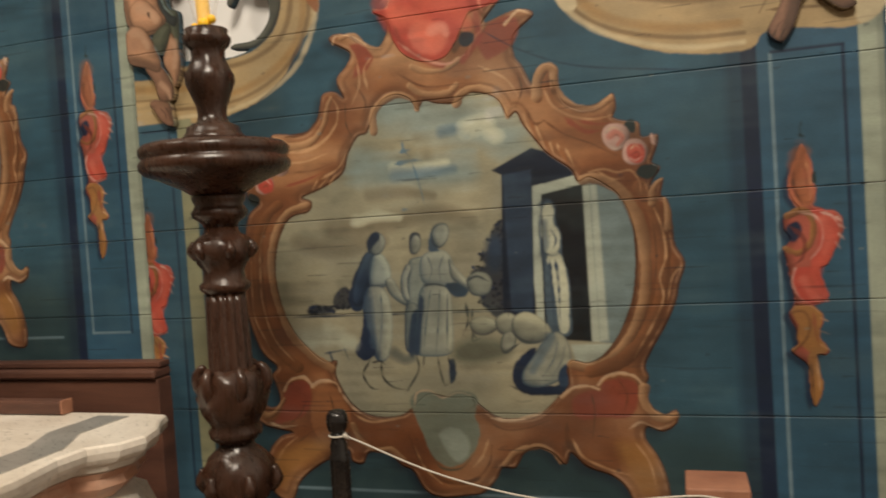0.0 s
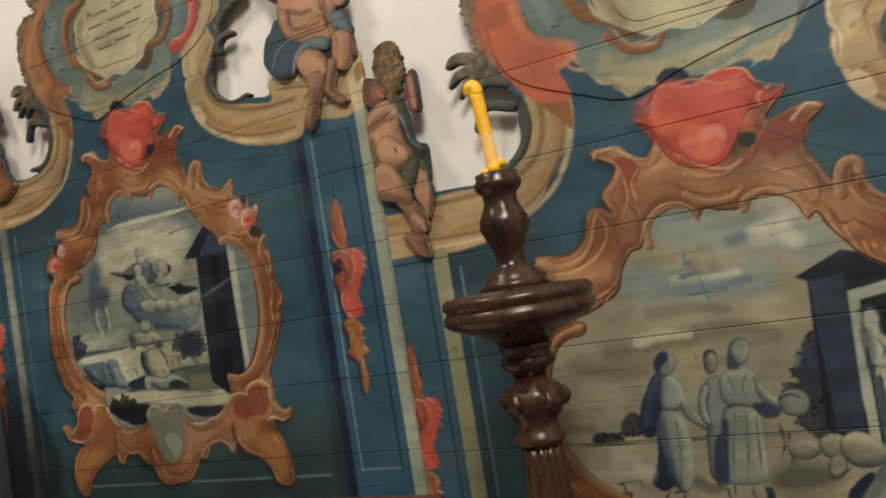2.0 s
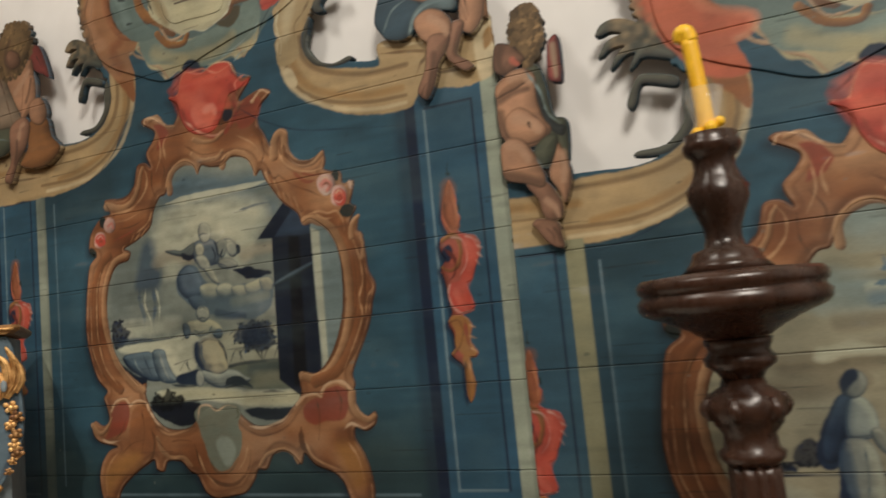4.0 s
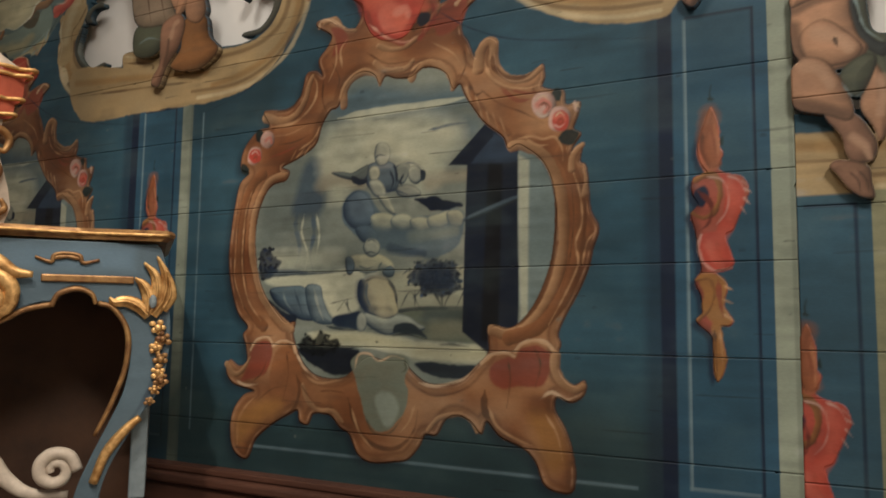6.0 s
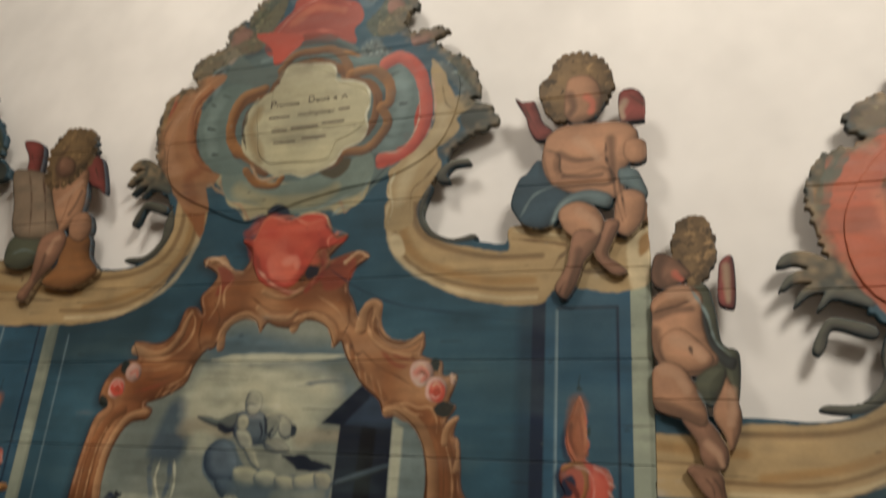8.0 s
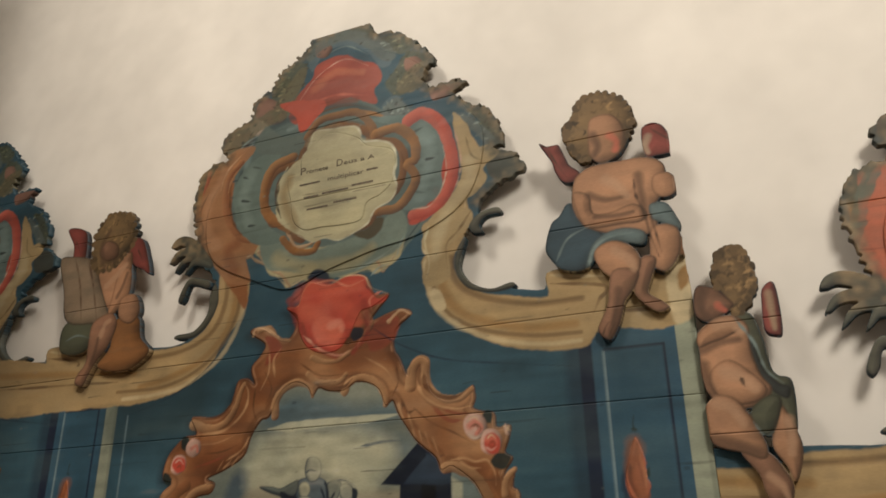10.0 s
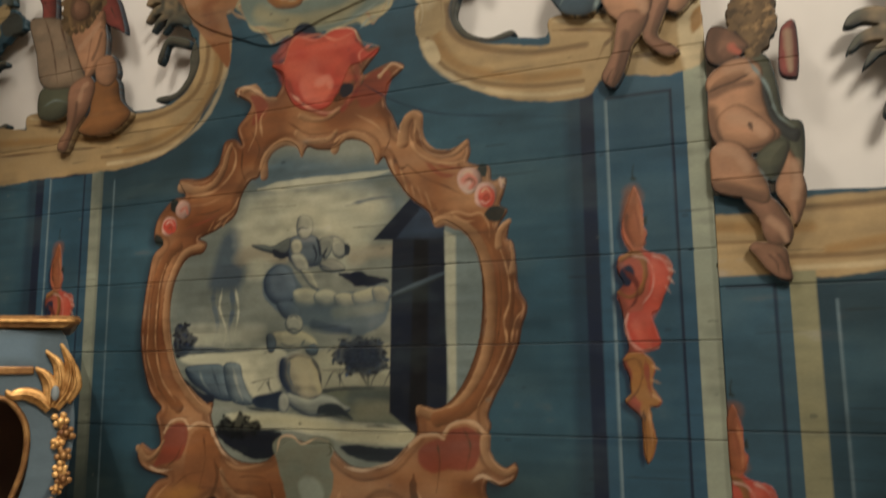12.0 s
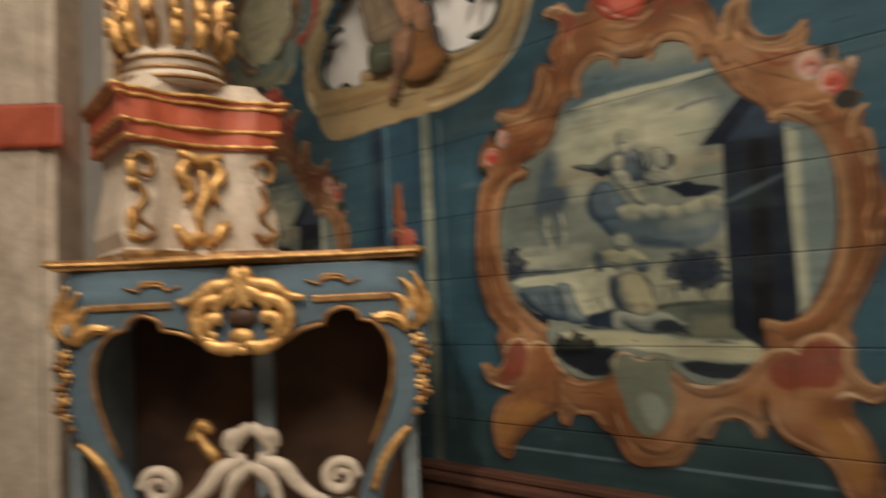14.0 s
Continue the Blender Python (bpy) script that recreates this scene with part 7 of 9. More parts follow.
def cherub_r_shapes():
    return [
        (DRl, [(54.9, 242.9), (51.7, 239.5), (49.4, 237.6), (47.5, 230.9), (49.5, 226.7), (51.5, 224.5), (56.5, 223.5), (60.2, 226.3), (63.4, 231), (59.5, 236.4)]),
        (WN, [(47.6, 262.4), (49.9, 261), (52.9, 260.9), (54.3, 257.7), (55.6, 254.1), (58.3, 251), (56.7, 248.9), (53.8, 249.1), (51.7, 252.5), (50.7, 256.4)]),
        (WN, [(75.3, 259.9), (77.8, 261.6), (80.5, 260.5), (82.3, 257.2), (84.1, 254.7), (87, 253.3), (85.8, 252.1), (81.7, 251.8), (79, 251.7), (75.6, 252.5)]),
        (HA, [(55.5, 265), (57.9, 267.8), (59.8, 272.4), (65.2, 274.4), (70.8, 271.1), (73.2, 265.4), (72, 259.1), (69.5, 255.6), (60.8, 254.5), (57.2, 257), (56, 260.6)]),
        (FL, [(62.4, 266.6), (67.6, 266.9), (70.8, 262.7), (70.8, 256.9), (68, 253.6), (63.6, 252.7), (61.2, 256), (61.3, 261.8)]),
        (BRl, [(80.8, 228.4), (84.1, 229.2), (86.2, 230.7), (85.2, 233), (86.5, 233.7), (87.8, 231.5), (86.6, 226.8), (85.6, 224.5), (81.6, 223.7), (79.1, 225)]),
        (FL, [(58.3, 251), (62.1, 252.5), (69.3, 252.4), (76.3, 251.9), (80, 248.3), (78.7, 241.6), (76.3, 237.5), (75.7, 230.8), (64.9, 232.2), (58, 235.9), (55.5, 241.9), (56.2, 248.2)]),
        (DR, [(75.1, 238.6), (79.1, 238.2), (81.3, 233.8), (82, 230.6), (77.3, 233.1), (75, 234.8)]),
        (FL, [(76.9, 246.4), (80.6, 246.6), (82.5, 243.5), (81.3, 240.3), (78.2, 239.9), (76.2, 242.5)]),
        (FL, [(55.7, 245.4), (57.4, 236.8), (60.1, 234.5), (67.8, 234.4), (72.6, 234.3), (74.3, 236.7), (71, 239.6), (65.3, 238.3), (60.8, 238.9), (60.1, 244.1)]),
        (FL, [(74.4, 231.1), (77.2, 232.8), (81, 231.1), (81.4, 226.6), (79.7, 222.6), (76.7, 220.2), (73.7, 223.1)]),
        (FLs, [(71.4, 224.7), (75.1, 224), (73.3, 218.8), (72.4, 215.5), (75.4, 213), (76.7, 211.1), (73.8, 210.4), (70.2, 213.5), (68.8, 216.9)]),
        (DR, [(57.8, 223.8), (59, 228.8), (62.1, 232.2), (67.8, 233.5), (73.1, 231.5), (72.2, 228.1), (66.1, 229.9), (62.3, 228.4)]),
        (FL, [(60.1, 228.3), (64.7, 230.4), (69.4, 228.3), (71.4, 224.7), (70.1, 220.8), (65.3, 219.9), (61.1, 223.2)]),
        (FLs, [(64.1, 222.4), (70.3, 221.6), (69.4, 217.7), (66.5, 214.1), (65.4, 210.6), (64.3, 207.9), (62.2, 204.9), (60.1, 205.8), (59.2, 208), (60.5, 210.7), (62.1, 214.1)]),
    ]


def cherub_mid_shapes():
    return [
        (HA, [(87.8, 216.3), (88.4, 221.2), (91.2, 223.9), (94.7, 222.1), (96.1, 217), (95.3, 212.3), (93.1, 209.2), (90, 208.4), (88.9, 212)]),
        (FLs, [(82.5, 213.7), (84, 215.6), (87.6, 214.3), (89.8, 211.8), (90.9, 209.5), (87.4, 207.3), (84.2, 206.5), (82, 208.9)]),
        (WN, [(97.6, 213), (100.3, 213.6), (100.3, 202.8), (98.7, 201.6), (96.6, 203.2), (96.8, 209.1)]),
        (GNd, [(89.9, 207.7), (94.1, 207.3), (95.8, 201.5), (96.5, 194.9), (97.6, 192.8), (100.3, 191.1), (99.8, 182), (98.7, 180.6), (96.7, 186), (93.9, 191.3), (92.1, 199.4)]),
        ((54, 56, 52), [(92.7, 202.4), (93.8, 200.2), (95, 194.8), (97.4, 191.2), (99.7, 189.9), (98.7, 187.5), (95.8, 189.6), (93.5, 194)]),
        (FL, [(82.1, 204.1), (86.2, 206.9), (90.5, 207.3), (93.2, 204.5), (93, 199.2), (94.2, 193.2), (96, 189.8), (93.4, 186.8), (88.6, 186.1), (83, 189.2), (81.7, 194.1), (81.9, 199.4)]),
        (FL, [(82.1, 203.9), (86.4, 207.1), (90.6, 207.3), (91.5, 204.2), (88.1, 202.3), (84.8, 201.4), (82, 200.7)]),
        (FL, [(83.6, 194.9), (88, 197.3), (92.4, 193.8), (95.1, 189.9), (93, 187.4), (88.3, 187.1), (83.8, 190.2)]),
        (FLs, [(87.5, 176.9), (93.2, 176.5), (96.5, 171.4), (96.9, 168.4), (95.8, 166.4), (93, 166.2), (91.1, 168.2), (90.4, 171.9)]),
        (FLs, [(89.2, 167.2), (92, 167), (95.2, 165.6), (95.8, 162.1), (96.1, 159.1), (93.8, 159.2), (91.3, 161.2), (89.4, 164.1), (88.1, 165.8)]),
        (FL, [(96.8, 186.6), (98.2, 184.6), (99.4, 180.8), (100, 177.1), (99, 172.9), (97.4, 170.2), (96, 173.6), (94, 177.6), (95.1, 182.4)]),
        (GNd, [(91.4, 186.3), (95.3, 188.6), (97.5, 187.1), (95.1, 180.9), (93.1, 179.9), (90.6, 183.4)]),
        (FL, [(81.6, 187.3), (84.8, 189.4), (88.3, 188.2), (91.3, 183.3), (93.1, 177.7), (92.1, 175.1), (88.1, 176.6), (82.4, 178.6), (81.4, 182.5)]),
    ]


def cherub_l_shapes():
    return [
        (WN, [(-126.3, 267.5), (-120.3, 267), (-116.4, 263.5), (-116, 253.5), (-121.2, 254.4), (-122.3, 260.8)]),
        (WN, [(-95.6, 258.7), (-90.7, 257.8), (-87.5, 251.1), (-85.8, 244.7), (-89, 246.5), (-93, 248.7), (-96.5, 253.7)]),
        (HA, [(-111.8, 253.4), (-112.5, 262.7), (-109.1, 268.3), (-103.2, 269.9), (-96.6, 266.5), (-94.3, 258.3), (-97.9, 253.5), (-101.5, 250.2), (-108.6, 249)]),
        (FLs, [(-109.2, 257.6), (-106.1, 259.9), (-101.4, 257.4), (-100.8, 253.2), (-104.9, 252), (-108.7, 254.3)]),
        (GNd, [(-120.7, 223), (-119.8, 231.7), (-108.2, 231.3), (-105.3, 226.3), (-108.8, 221.4), (-114.9, 220.3)]),
        (BRl, [(-97.9, 230.2), (-88.3, 230.3), (-86, 223.3), (-81.8, 218), (-90.4, 212.6), (-102.6, 215.1), (-98.5, 221.2)]),
        (FL, [(-108.7, 249.4), (-101.8, 251.8), (-94.7, 253.7), (-94.2, 243.4), (-97.8, 235.9), (-101.8, 234.6), (-107, 243.2)]),
        (FL, [(-99, 247.8), (-93.8, 247.3), (-93.5, 238.3), (-97.9, 233.2), (-101.6, 232.6), (-100.9, 237.9)]),
        (FL, [(-96.6, 237.6), (-90.5, 238.2), (-87.8, 232.1), (-91.2, 228.3), (-96.6, 231.1)]),
        (ST, [(-127.4, 255.9), (-121.1, 256.4), (-111.5, 253.3), (-106.5, 243.5), (-101.5, 233.7), (-98.4, 230.2), (-104.5, 230.2), (-119.4, 232.3), (-123.5, 244.2)]),
        (FLs, [(-107.4, 230.6), (-100.2, 233.2), (-96.8, 228.9), (-99.4, 221.4), (-103.4, 217), (-105.8, 212.9), (-107.8, 209.3), (-111.3, 210.6), (-110.8, 213.5), (-108.1, 217.2), (-108.1, 222.9)]),
    ]

# ---- painted board wall: three bays ----
def fill_where(cv, sd, colour, soft=0.3):
    cv.lay((slice(None), slice(None)), np.clip(0.5 - sd / (soft / 100 + 0.002), 0, 1), srgb(colour))


def block(cv, T, x0, x1, z0, z1, colour, soft=0.3, strength=1.0):
    fill(cv, [(x0, z0), (x1, z0), (x1, z1), (x0, z1)], colour, soft, T, False, strength)


def frame_shape(cv, T):
    outer = outline(cv, FRAME_OUTER_L + FRAME_OUTER_T + FRAME_OUTER_R, T)
    inner = outline(cv, FRAME_INNER + FRAME_INNER2, T)
    return outer, inner


def paint_ground(cv, T):
    """Blue field, painted shadow band, panelled pilaster and pale stile of one bay."""
    block(cv, T, -93.4, 54, 80, 240, BLUE, 0.5)
    fill(cv, [(-60, 90), (-10, 100), (50, 95), (52, 130), (30, 150), (52, 190), (20, 210), (-70, 205), (-90, 150)], BLUE_L, 30, T, True, 0.35)
    fill(cv, [(-95, 85), (54, 85), (54, 112), (10, 118), (-60, 108), (-95, 120)], (46, 60, 56), 18, T, True, 0.8)
    fill(cv, [(-96, 190), (-60, 196), (-66, 212), (-96, 206)], (36, 50, 52), 8, T, True, 0.6)
    block(cv, T, -89.2, -88.6, 100, 199, LINE, 0.3, 0.6)
    block(cv, T, -72, 48, 96.8, 97.6, LINE, 0.4, 0.7)
    # vertical shadow band painted beside the pilaster, soft on its left
    block(cv, T, 50, 57, 90, 206, NAVY, 3.0, 0.5)
    block(cv, T, 53.5, 56.8, 90, 207, NAVY, 0.8)
    block(cv, T, 56.8, 77, 85, 209, PIL, 0.5)
    block(cv, T, 60, 73.5, 99, 203, BLUE, 4, 0.5)
    block(cv, T, 59.2, 59.9, 98, 203, LINE, 0.3, 0.9)
    block(cv, T, 59.2, 73.5, 98, 98.7, LINE, 0.3, 0.8)
    block(cv, T, 73.6, 74.3, 98, 203.3, NAVY, 0.3, 0.9)
    block(cv, T, 59.5, 74.3, 202.8, 203.5, NAVY, 0.3, 0.9)
    block(cv, T, 77, 81.8, 85, 209, PALE, 0.3)
    block(cv, T, 80.6, 81.8, 85, 209, tint(PALE, 0.82), 0.6, 0.7)


def paint_pendant(cv, T, base=(160, 78, 58)):
    """Red rocaille pendant on a pilaster."""
    # the pendant's offset shadow, painted on the pilaster below left
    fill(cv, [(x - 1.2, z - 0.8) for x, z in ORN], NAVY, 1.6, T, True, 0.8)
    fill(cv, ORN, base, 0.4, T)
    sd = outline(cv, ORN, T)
    # relief painted into the colour: right and top lighter, left darker
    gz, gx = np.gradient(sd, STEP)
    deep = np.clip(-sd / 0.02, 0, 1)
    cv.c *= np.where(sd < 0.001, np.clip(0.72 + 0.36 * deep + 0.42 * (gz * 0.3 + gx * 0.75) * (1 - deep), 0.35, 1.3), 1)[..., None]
    paint_pendant_scrolls(cv, T)
    glaze(cv, [(64.8, 180), (64, 175), (65.2, 169)], (142, 82, 46), 3.4, 3, T)
    brush(cv, [(65.6, 178), (66.4, 173), (66.2, 169)], (190, 120, 78), .8, .4, T)
    brush(cv, [(63.2, 176), (63, 172), (64.6, 168)], (84, 44, 26), 1.0, .5, T)
    glaze(cv, [(70, 163), (69.4, 158), (66.4, 152), (66, 147)], (198, 84, 62), 2.4, 2, T)
    brush(cv, [(62, 163), (64.6, 160), (64.2, 156), (62, 154)], (98, 40, 30), 1.2, .6, T)


def paint_bay(cv, T, scene_painter, scene_T, warm=1.0):
    paint_ground(cv, T)
    paint_pendant(cv, T)
    outer, inner = frame_shape(cv, T)
    before = cv.c.copy()
    scene_painter(cv, scene_T)
    veil = (slice(None), slice(None))
    pale = np.clip(cv.c.mean(-1) / 0.22 - 0.25, 0, 1)
    cv.lay(veil, pale * (0.16 * np.clip(-1.3 * cv.blotch, 0, 1) + 0.06 * np.clip(cv.streak, 0, 1)), srgb((92, 112, 122)))
    cv.lay(veil, pale * 0.22 * np.clip(1.2 * cv.blotch - 0.1, 0, 1), srgb((176, 146, 104)))
    tone = cv.c.mean(-1, keepdims=True)
    cv.c *= 0.86 * np.clip((tone / 0.20) ** 0.40, 0.45, 1.2) * (1.0 + 0.08 * cv.streak[..., None])
    cv.c = np.where((inner < 0.008)[..., None], cv.c, before)
    # the frame's drop shadow, painted on the boards down and to the left
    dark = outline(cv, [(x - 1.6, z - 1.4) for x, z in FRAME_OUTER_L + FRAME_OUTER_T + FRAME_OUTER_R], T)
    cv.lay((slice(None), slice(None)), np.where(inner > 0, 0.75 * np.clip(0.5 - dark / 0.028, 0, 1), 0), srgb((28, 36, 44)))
    ring = np.maximum(outer, -inner)
    fill_where(cv, ring, tint(OR, 0.93 * warm))
    cloud = np.clip(cv.blotch * 1.6 + 0.1, 0, 1)
    cv.lay((slice(None), slice(None)), np.where(ring < 0, 0.6 * cloud, 0), srgb(tint((186, 136, 92), warm)))
    cv.lay((slice(None), slice(None)), np.where(ring < 0, 0.7 * np.clip(-cv.blotch * 2.2, 0, 1), 0), srgb((104, 54, 28)))
    # carved look painted into the colour: upper left lit, lower right shaded
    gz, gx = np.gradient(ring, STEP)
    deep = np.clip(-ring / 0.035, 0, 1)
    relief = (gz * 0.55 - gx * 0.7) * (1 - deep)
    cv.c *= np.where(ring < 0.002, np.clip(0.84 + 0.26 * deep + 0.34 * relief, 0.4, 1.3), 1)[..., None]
    near = np.clip(1 - inner / 0.018, 0, 1) * (ring < 0.002)
    cv.lay((slice(None), slice(None)), 0.6 * near, srgb((86, 48, 24)))
    edge = np.clip(1 - np.abs(ring) / 0.012, 0, 1) * (ring < 0.003)
    cv.lay((slice(None), slice(None)), 0.45 * edge, srgb((96, 54, 30)))
    # painted highlight along the rim, dark groove inside it
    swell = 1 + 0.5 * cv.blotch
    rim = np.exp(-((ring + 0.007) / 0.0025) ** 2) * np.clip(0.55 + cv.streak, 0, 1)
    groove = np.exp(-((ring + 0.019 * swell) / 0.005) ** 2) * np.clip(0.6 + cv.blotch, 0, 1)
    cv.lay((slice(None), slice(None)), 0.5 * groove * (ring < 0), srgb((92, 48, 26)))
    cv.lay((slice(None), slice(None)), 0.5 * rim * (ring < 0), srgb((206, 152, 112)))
    paint_medallion(cv, T)
    paint_top(cv, T)
    paint_cartouche(cv, T)
    paint_heart(cv, T)
    return ring, inner


def body(cv, pts, colour, T):
    """One rounded form of a painted figure, modelled from its outline: upper left lit and edges shaded in the paint."""
    p = rounded(T(pts), n=4)
    win = cv.window(p, 0.01)
    if 0 in cv.X[win].shape:
        return
    sd = distance(cv.X[win], cv.Z[win], p)
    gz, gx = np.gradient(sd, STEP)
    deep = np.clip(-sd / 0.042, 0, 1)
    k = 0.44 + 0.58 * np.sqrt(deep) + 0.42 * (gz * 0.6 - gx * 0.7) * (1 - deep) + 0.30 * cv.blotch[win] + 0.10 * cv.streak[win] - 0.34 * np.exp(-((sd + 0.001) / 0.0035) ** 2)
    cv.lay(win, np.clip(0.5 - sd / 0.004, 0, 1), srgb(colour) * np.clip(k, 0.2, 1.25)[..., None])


def cutout(name, cv, shapes, T, y, label, category, strokes):
    for colour, pts in shapes:
        body(cv, pts, colour, T)
    strokes(cv, T)
    sd = np.full(cv.shape, 0.2)
    for _, pts in shapes:
        sd = np.minimum(sd, outline(cv, pts, T))
    for n, (colour, pts) in enumerate(shapes):
        if colour is HA:
            rng = np.random.default_rng(n + 7)
            face = rounded(T(shapes[n + 1][1]), n=3)
            clear = lambda x, z: distance(np.array([[x]]), np.array([[z]]), face)[0, 0] > 0.006
            for x, z in rounded(T(pts), n=3):
                if not clear(x, z):
                    continue
                r = rng.uniform(0.006, 0.014)
                sd = np.minimum(sd, np.hypot(cv.X - x, cv.Z - z) - r)
                fill(cv, [(x * 100 + r * 118 * math.cos(a), z * 100 + r * 118 * math.sin(a)) for a in (0, 1.25, 2.5, 3.75, 5)], tint(HA, rng.uniform(0.55, 0.95)), 0.3, shift())
            edge = rounded(T(pts), n=3)
            lo, hi = edge.min(0), edge.max(0)
            for k in range(90):
                x, z = rng.uniform(lo, hi)
                if clear(x, z) and distance(np.array([[x]]), np.array([[z]]), edge)[0, 0] < 0:
                    a, r = rng.uniform(0, 6.28), rng.uniform(0.6, 1.3)
                    curl = [(x * 100 + r * math.cos(a + q), z * 100 + r * math.sin(a + q)) for q in (0, 1.3, 2.6)]
                    brush(cv, curl, tint(HA, rng.uniform(0.45, 1.4)), rng.uniform(0.5, 0.9), 0.3, shift())
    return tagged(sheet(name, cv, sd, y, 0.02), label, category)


T_A, T_B, T_Z = shift(), shift(1.944, -0.468, 1.064, 1.02), shift(-1.75, -0.01)
CURLS = (CURL_A, CURL_A2, CURL_A3, CURL_A4, CURL_B, CURL_C, CURL_D, CURL_E)
CANVAS_A = Canvas(-2.35, 0.8165, 0.88, 3.22, (1.035, 1.265, 1.472, 1.668, 1.905, 2.13, 2.357, 2.61, 2.86), 3)
CANVAS_B = Canvas(0.8175, 2.83, 0.45, 2.80, (0.745, 1.02, 1.285, 1.583, 1.81, 2.06, 2.31, 2.56), 40)


def skyline(cv, T):
    sd = outline(cv, SKYLINE_L + SKYLINE_R + [(82.4, 207), (82.4, 80), (-164, 80)], T, n=3)
    p = T([(-164, 80), (82.4, 80), (82.4, 206), (-164, 206)])
    inside = np.maximum(np.maximum(p[0][0] - cv.X, cv.X - p[1][0]), np.maximum(p[0][1] - cv.Z, cv.Z - p[2][1]))
    sd = np.minimum(sd, inside)
    lace = smooth_noise(cv.shape, (int(90 * len(cv.z) * STEP), int(80 * len(cv.x) * STEP)), 91)
    high = np.clip((cv.Z - T([(0, 232)])[0][1]) / 0.05, 0, 1)
    sd = sd + 0.009 * lace * high
    for c in CURLS:
        sd = np.minimum(sd, outline(cv, c, T))
    return sd


def paint_curls(cv, T):
    for c in CURLS:
        form(cv, c, (96, 90, 74), (40, 38, 34), 1.6, (-0.2, 0.9), T)
        brush(cv, c[1: len(c) // 2], (116, 110, 94), 0.6, 0.3, T)


for cv in (CANVAS_A, CANVAS_B):
    cv.lay((slice(None), slice(None)), np.ones(cv.shape), srgb(BLUE))
ring_z, inner_z = paint_bay(CANVAS_A, T_Z, paint_vision_scene, T_Z, 0.9)
paint_curls(CANVAS_A, T_Z)
ring_a, inner_a = paint_bay(CANVAS_A, T_A, paint_vision_scene, T_A)
paint_curls(CANVAS_A, T_A)
# the lower bay: half pilaster beside the step, then its own field
block(CANVAS_B, T_A, 80, 97, 40, 164, BLUE, 0.3)
block(CANVAS_B, T_A, 92.4, 93.1, 50, 159.4, NAVY, 0.3, 0.8)
block(CANVAS_B, T_A, 83, 93, 159, 159.7, NAVY, 0.3, 0.8)
ring_b, inner_b = paint_bay(CANVAS_B, T_B, paint_portico_scene, T_A, 1.0)
block(CANVAS_B, T_A, 80, 95.4, 40, 160.5, (56, 82, 92), 0.3)
block(CANVAS_B, T_A, 92.2, 92.9, 50, 158.6, NAVY, 0.3, 0.8)
block(CANVAS_B, T_A, 83, 92.5, 157.9, 158.6, NAVY, 0.3, 0.8)
block(CANVAS_B, T_A, 95.4, 100.4, 40, 161, (146, 136, 100), 0.4)
block(CANVAS_B, T_A, 100.4, 104, 40, 158, BLUE_D, 1.5, 0.7)
block(CANVAS_B, T_A, 103.6, 104.2, 60, 155, LINE, 0.3, 0.7)
paint_pendant(CANVAS_B, shift(0.178, -0.478), (176, 74, 56))
paint_curls(CANVAS_B, T_B)
RED_LEAF = [(-71.2, 261), (-68.6, 271.1), (-63.6, 280.8), (-55.7, 285.5), (-48.7, 283.8), (-55, 276.7), (-58.4, 268.9), (-56.7, 258.2), (-53.2, 253.4), (-45.2, 249.9), (-46, 246.1), (-49.2, 244.7), (-47, 236.5), (-56.4, 238.1), (-65.3, 249.6)]
fill(CANVAS_B, RED_LEAF, (190, 92, 62), 1.5, T_B, True, 0.85)
brush(CANVAS_B, RED_LEAF[:6], (92, 92, 74), 3.4, 2.4, T_B)
glaze(CANVAS_B, RED_LEAF[6:12], (206, 120, 84), 3, 2, T_B)

sky_a = np.minimum(skyline(CANVAS_A, T_A), skyline(CANVAS_A, T_Z))
sky_b = skyline(CANVAS_B, T_B)
# tan and grey leaf edge along the crests
for cv, sd, T in ((CANVAS_A, sky_a, T_A), (CANVAS_B, sky_b, T_B)):
    ribs = smooth_noise(cv.shape, (int(70 * len(cv.z) * STEP), int(60 * len(cv.x) * STEP)), 17)
    wide = smooth_noise(cv.shape, (int(9 * len(cv.z) * STEP), int(9 * len(cv.x) * STEP)), 18)
    high = np.clip((cv.Z - T([(0, 246)])[0][1]) / 0.04, 0, 1) * np.clip(0.5 - (np.abs(cv.X - T([(-18, 0)])[0][0]) - 0.62) / 0.02, 0, 1)
    edge = np.clip(1.2 + sd / 0.03, 0, 1) * high
    tone = srgb((66, 62, 50)) + (srgb((150, 122, 88)) - srgb((66, 62, 50))) * np.clip(0.45 + 0.7 * ribs + 0.4 * wide, 0, 1)[..., None]
    cv.lay((slice(None), slice(None)), 0.85 * edge, tone)

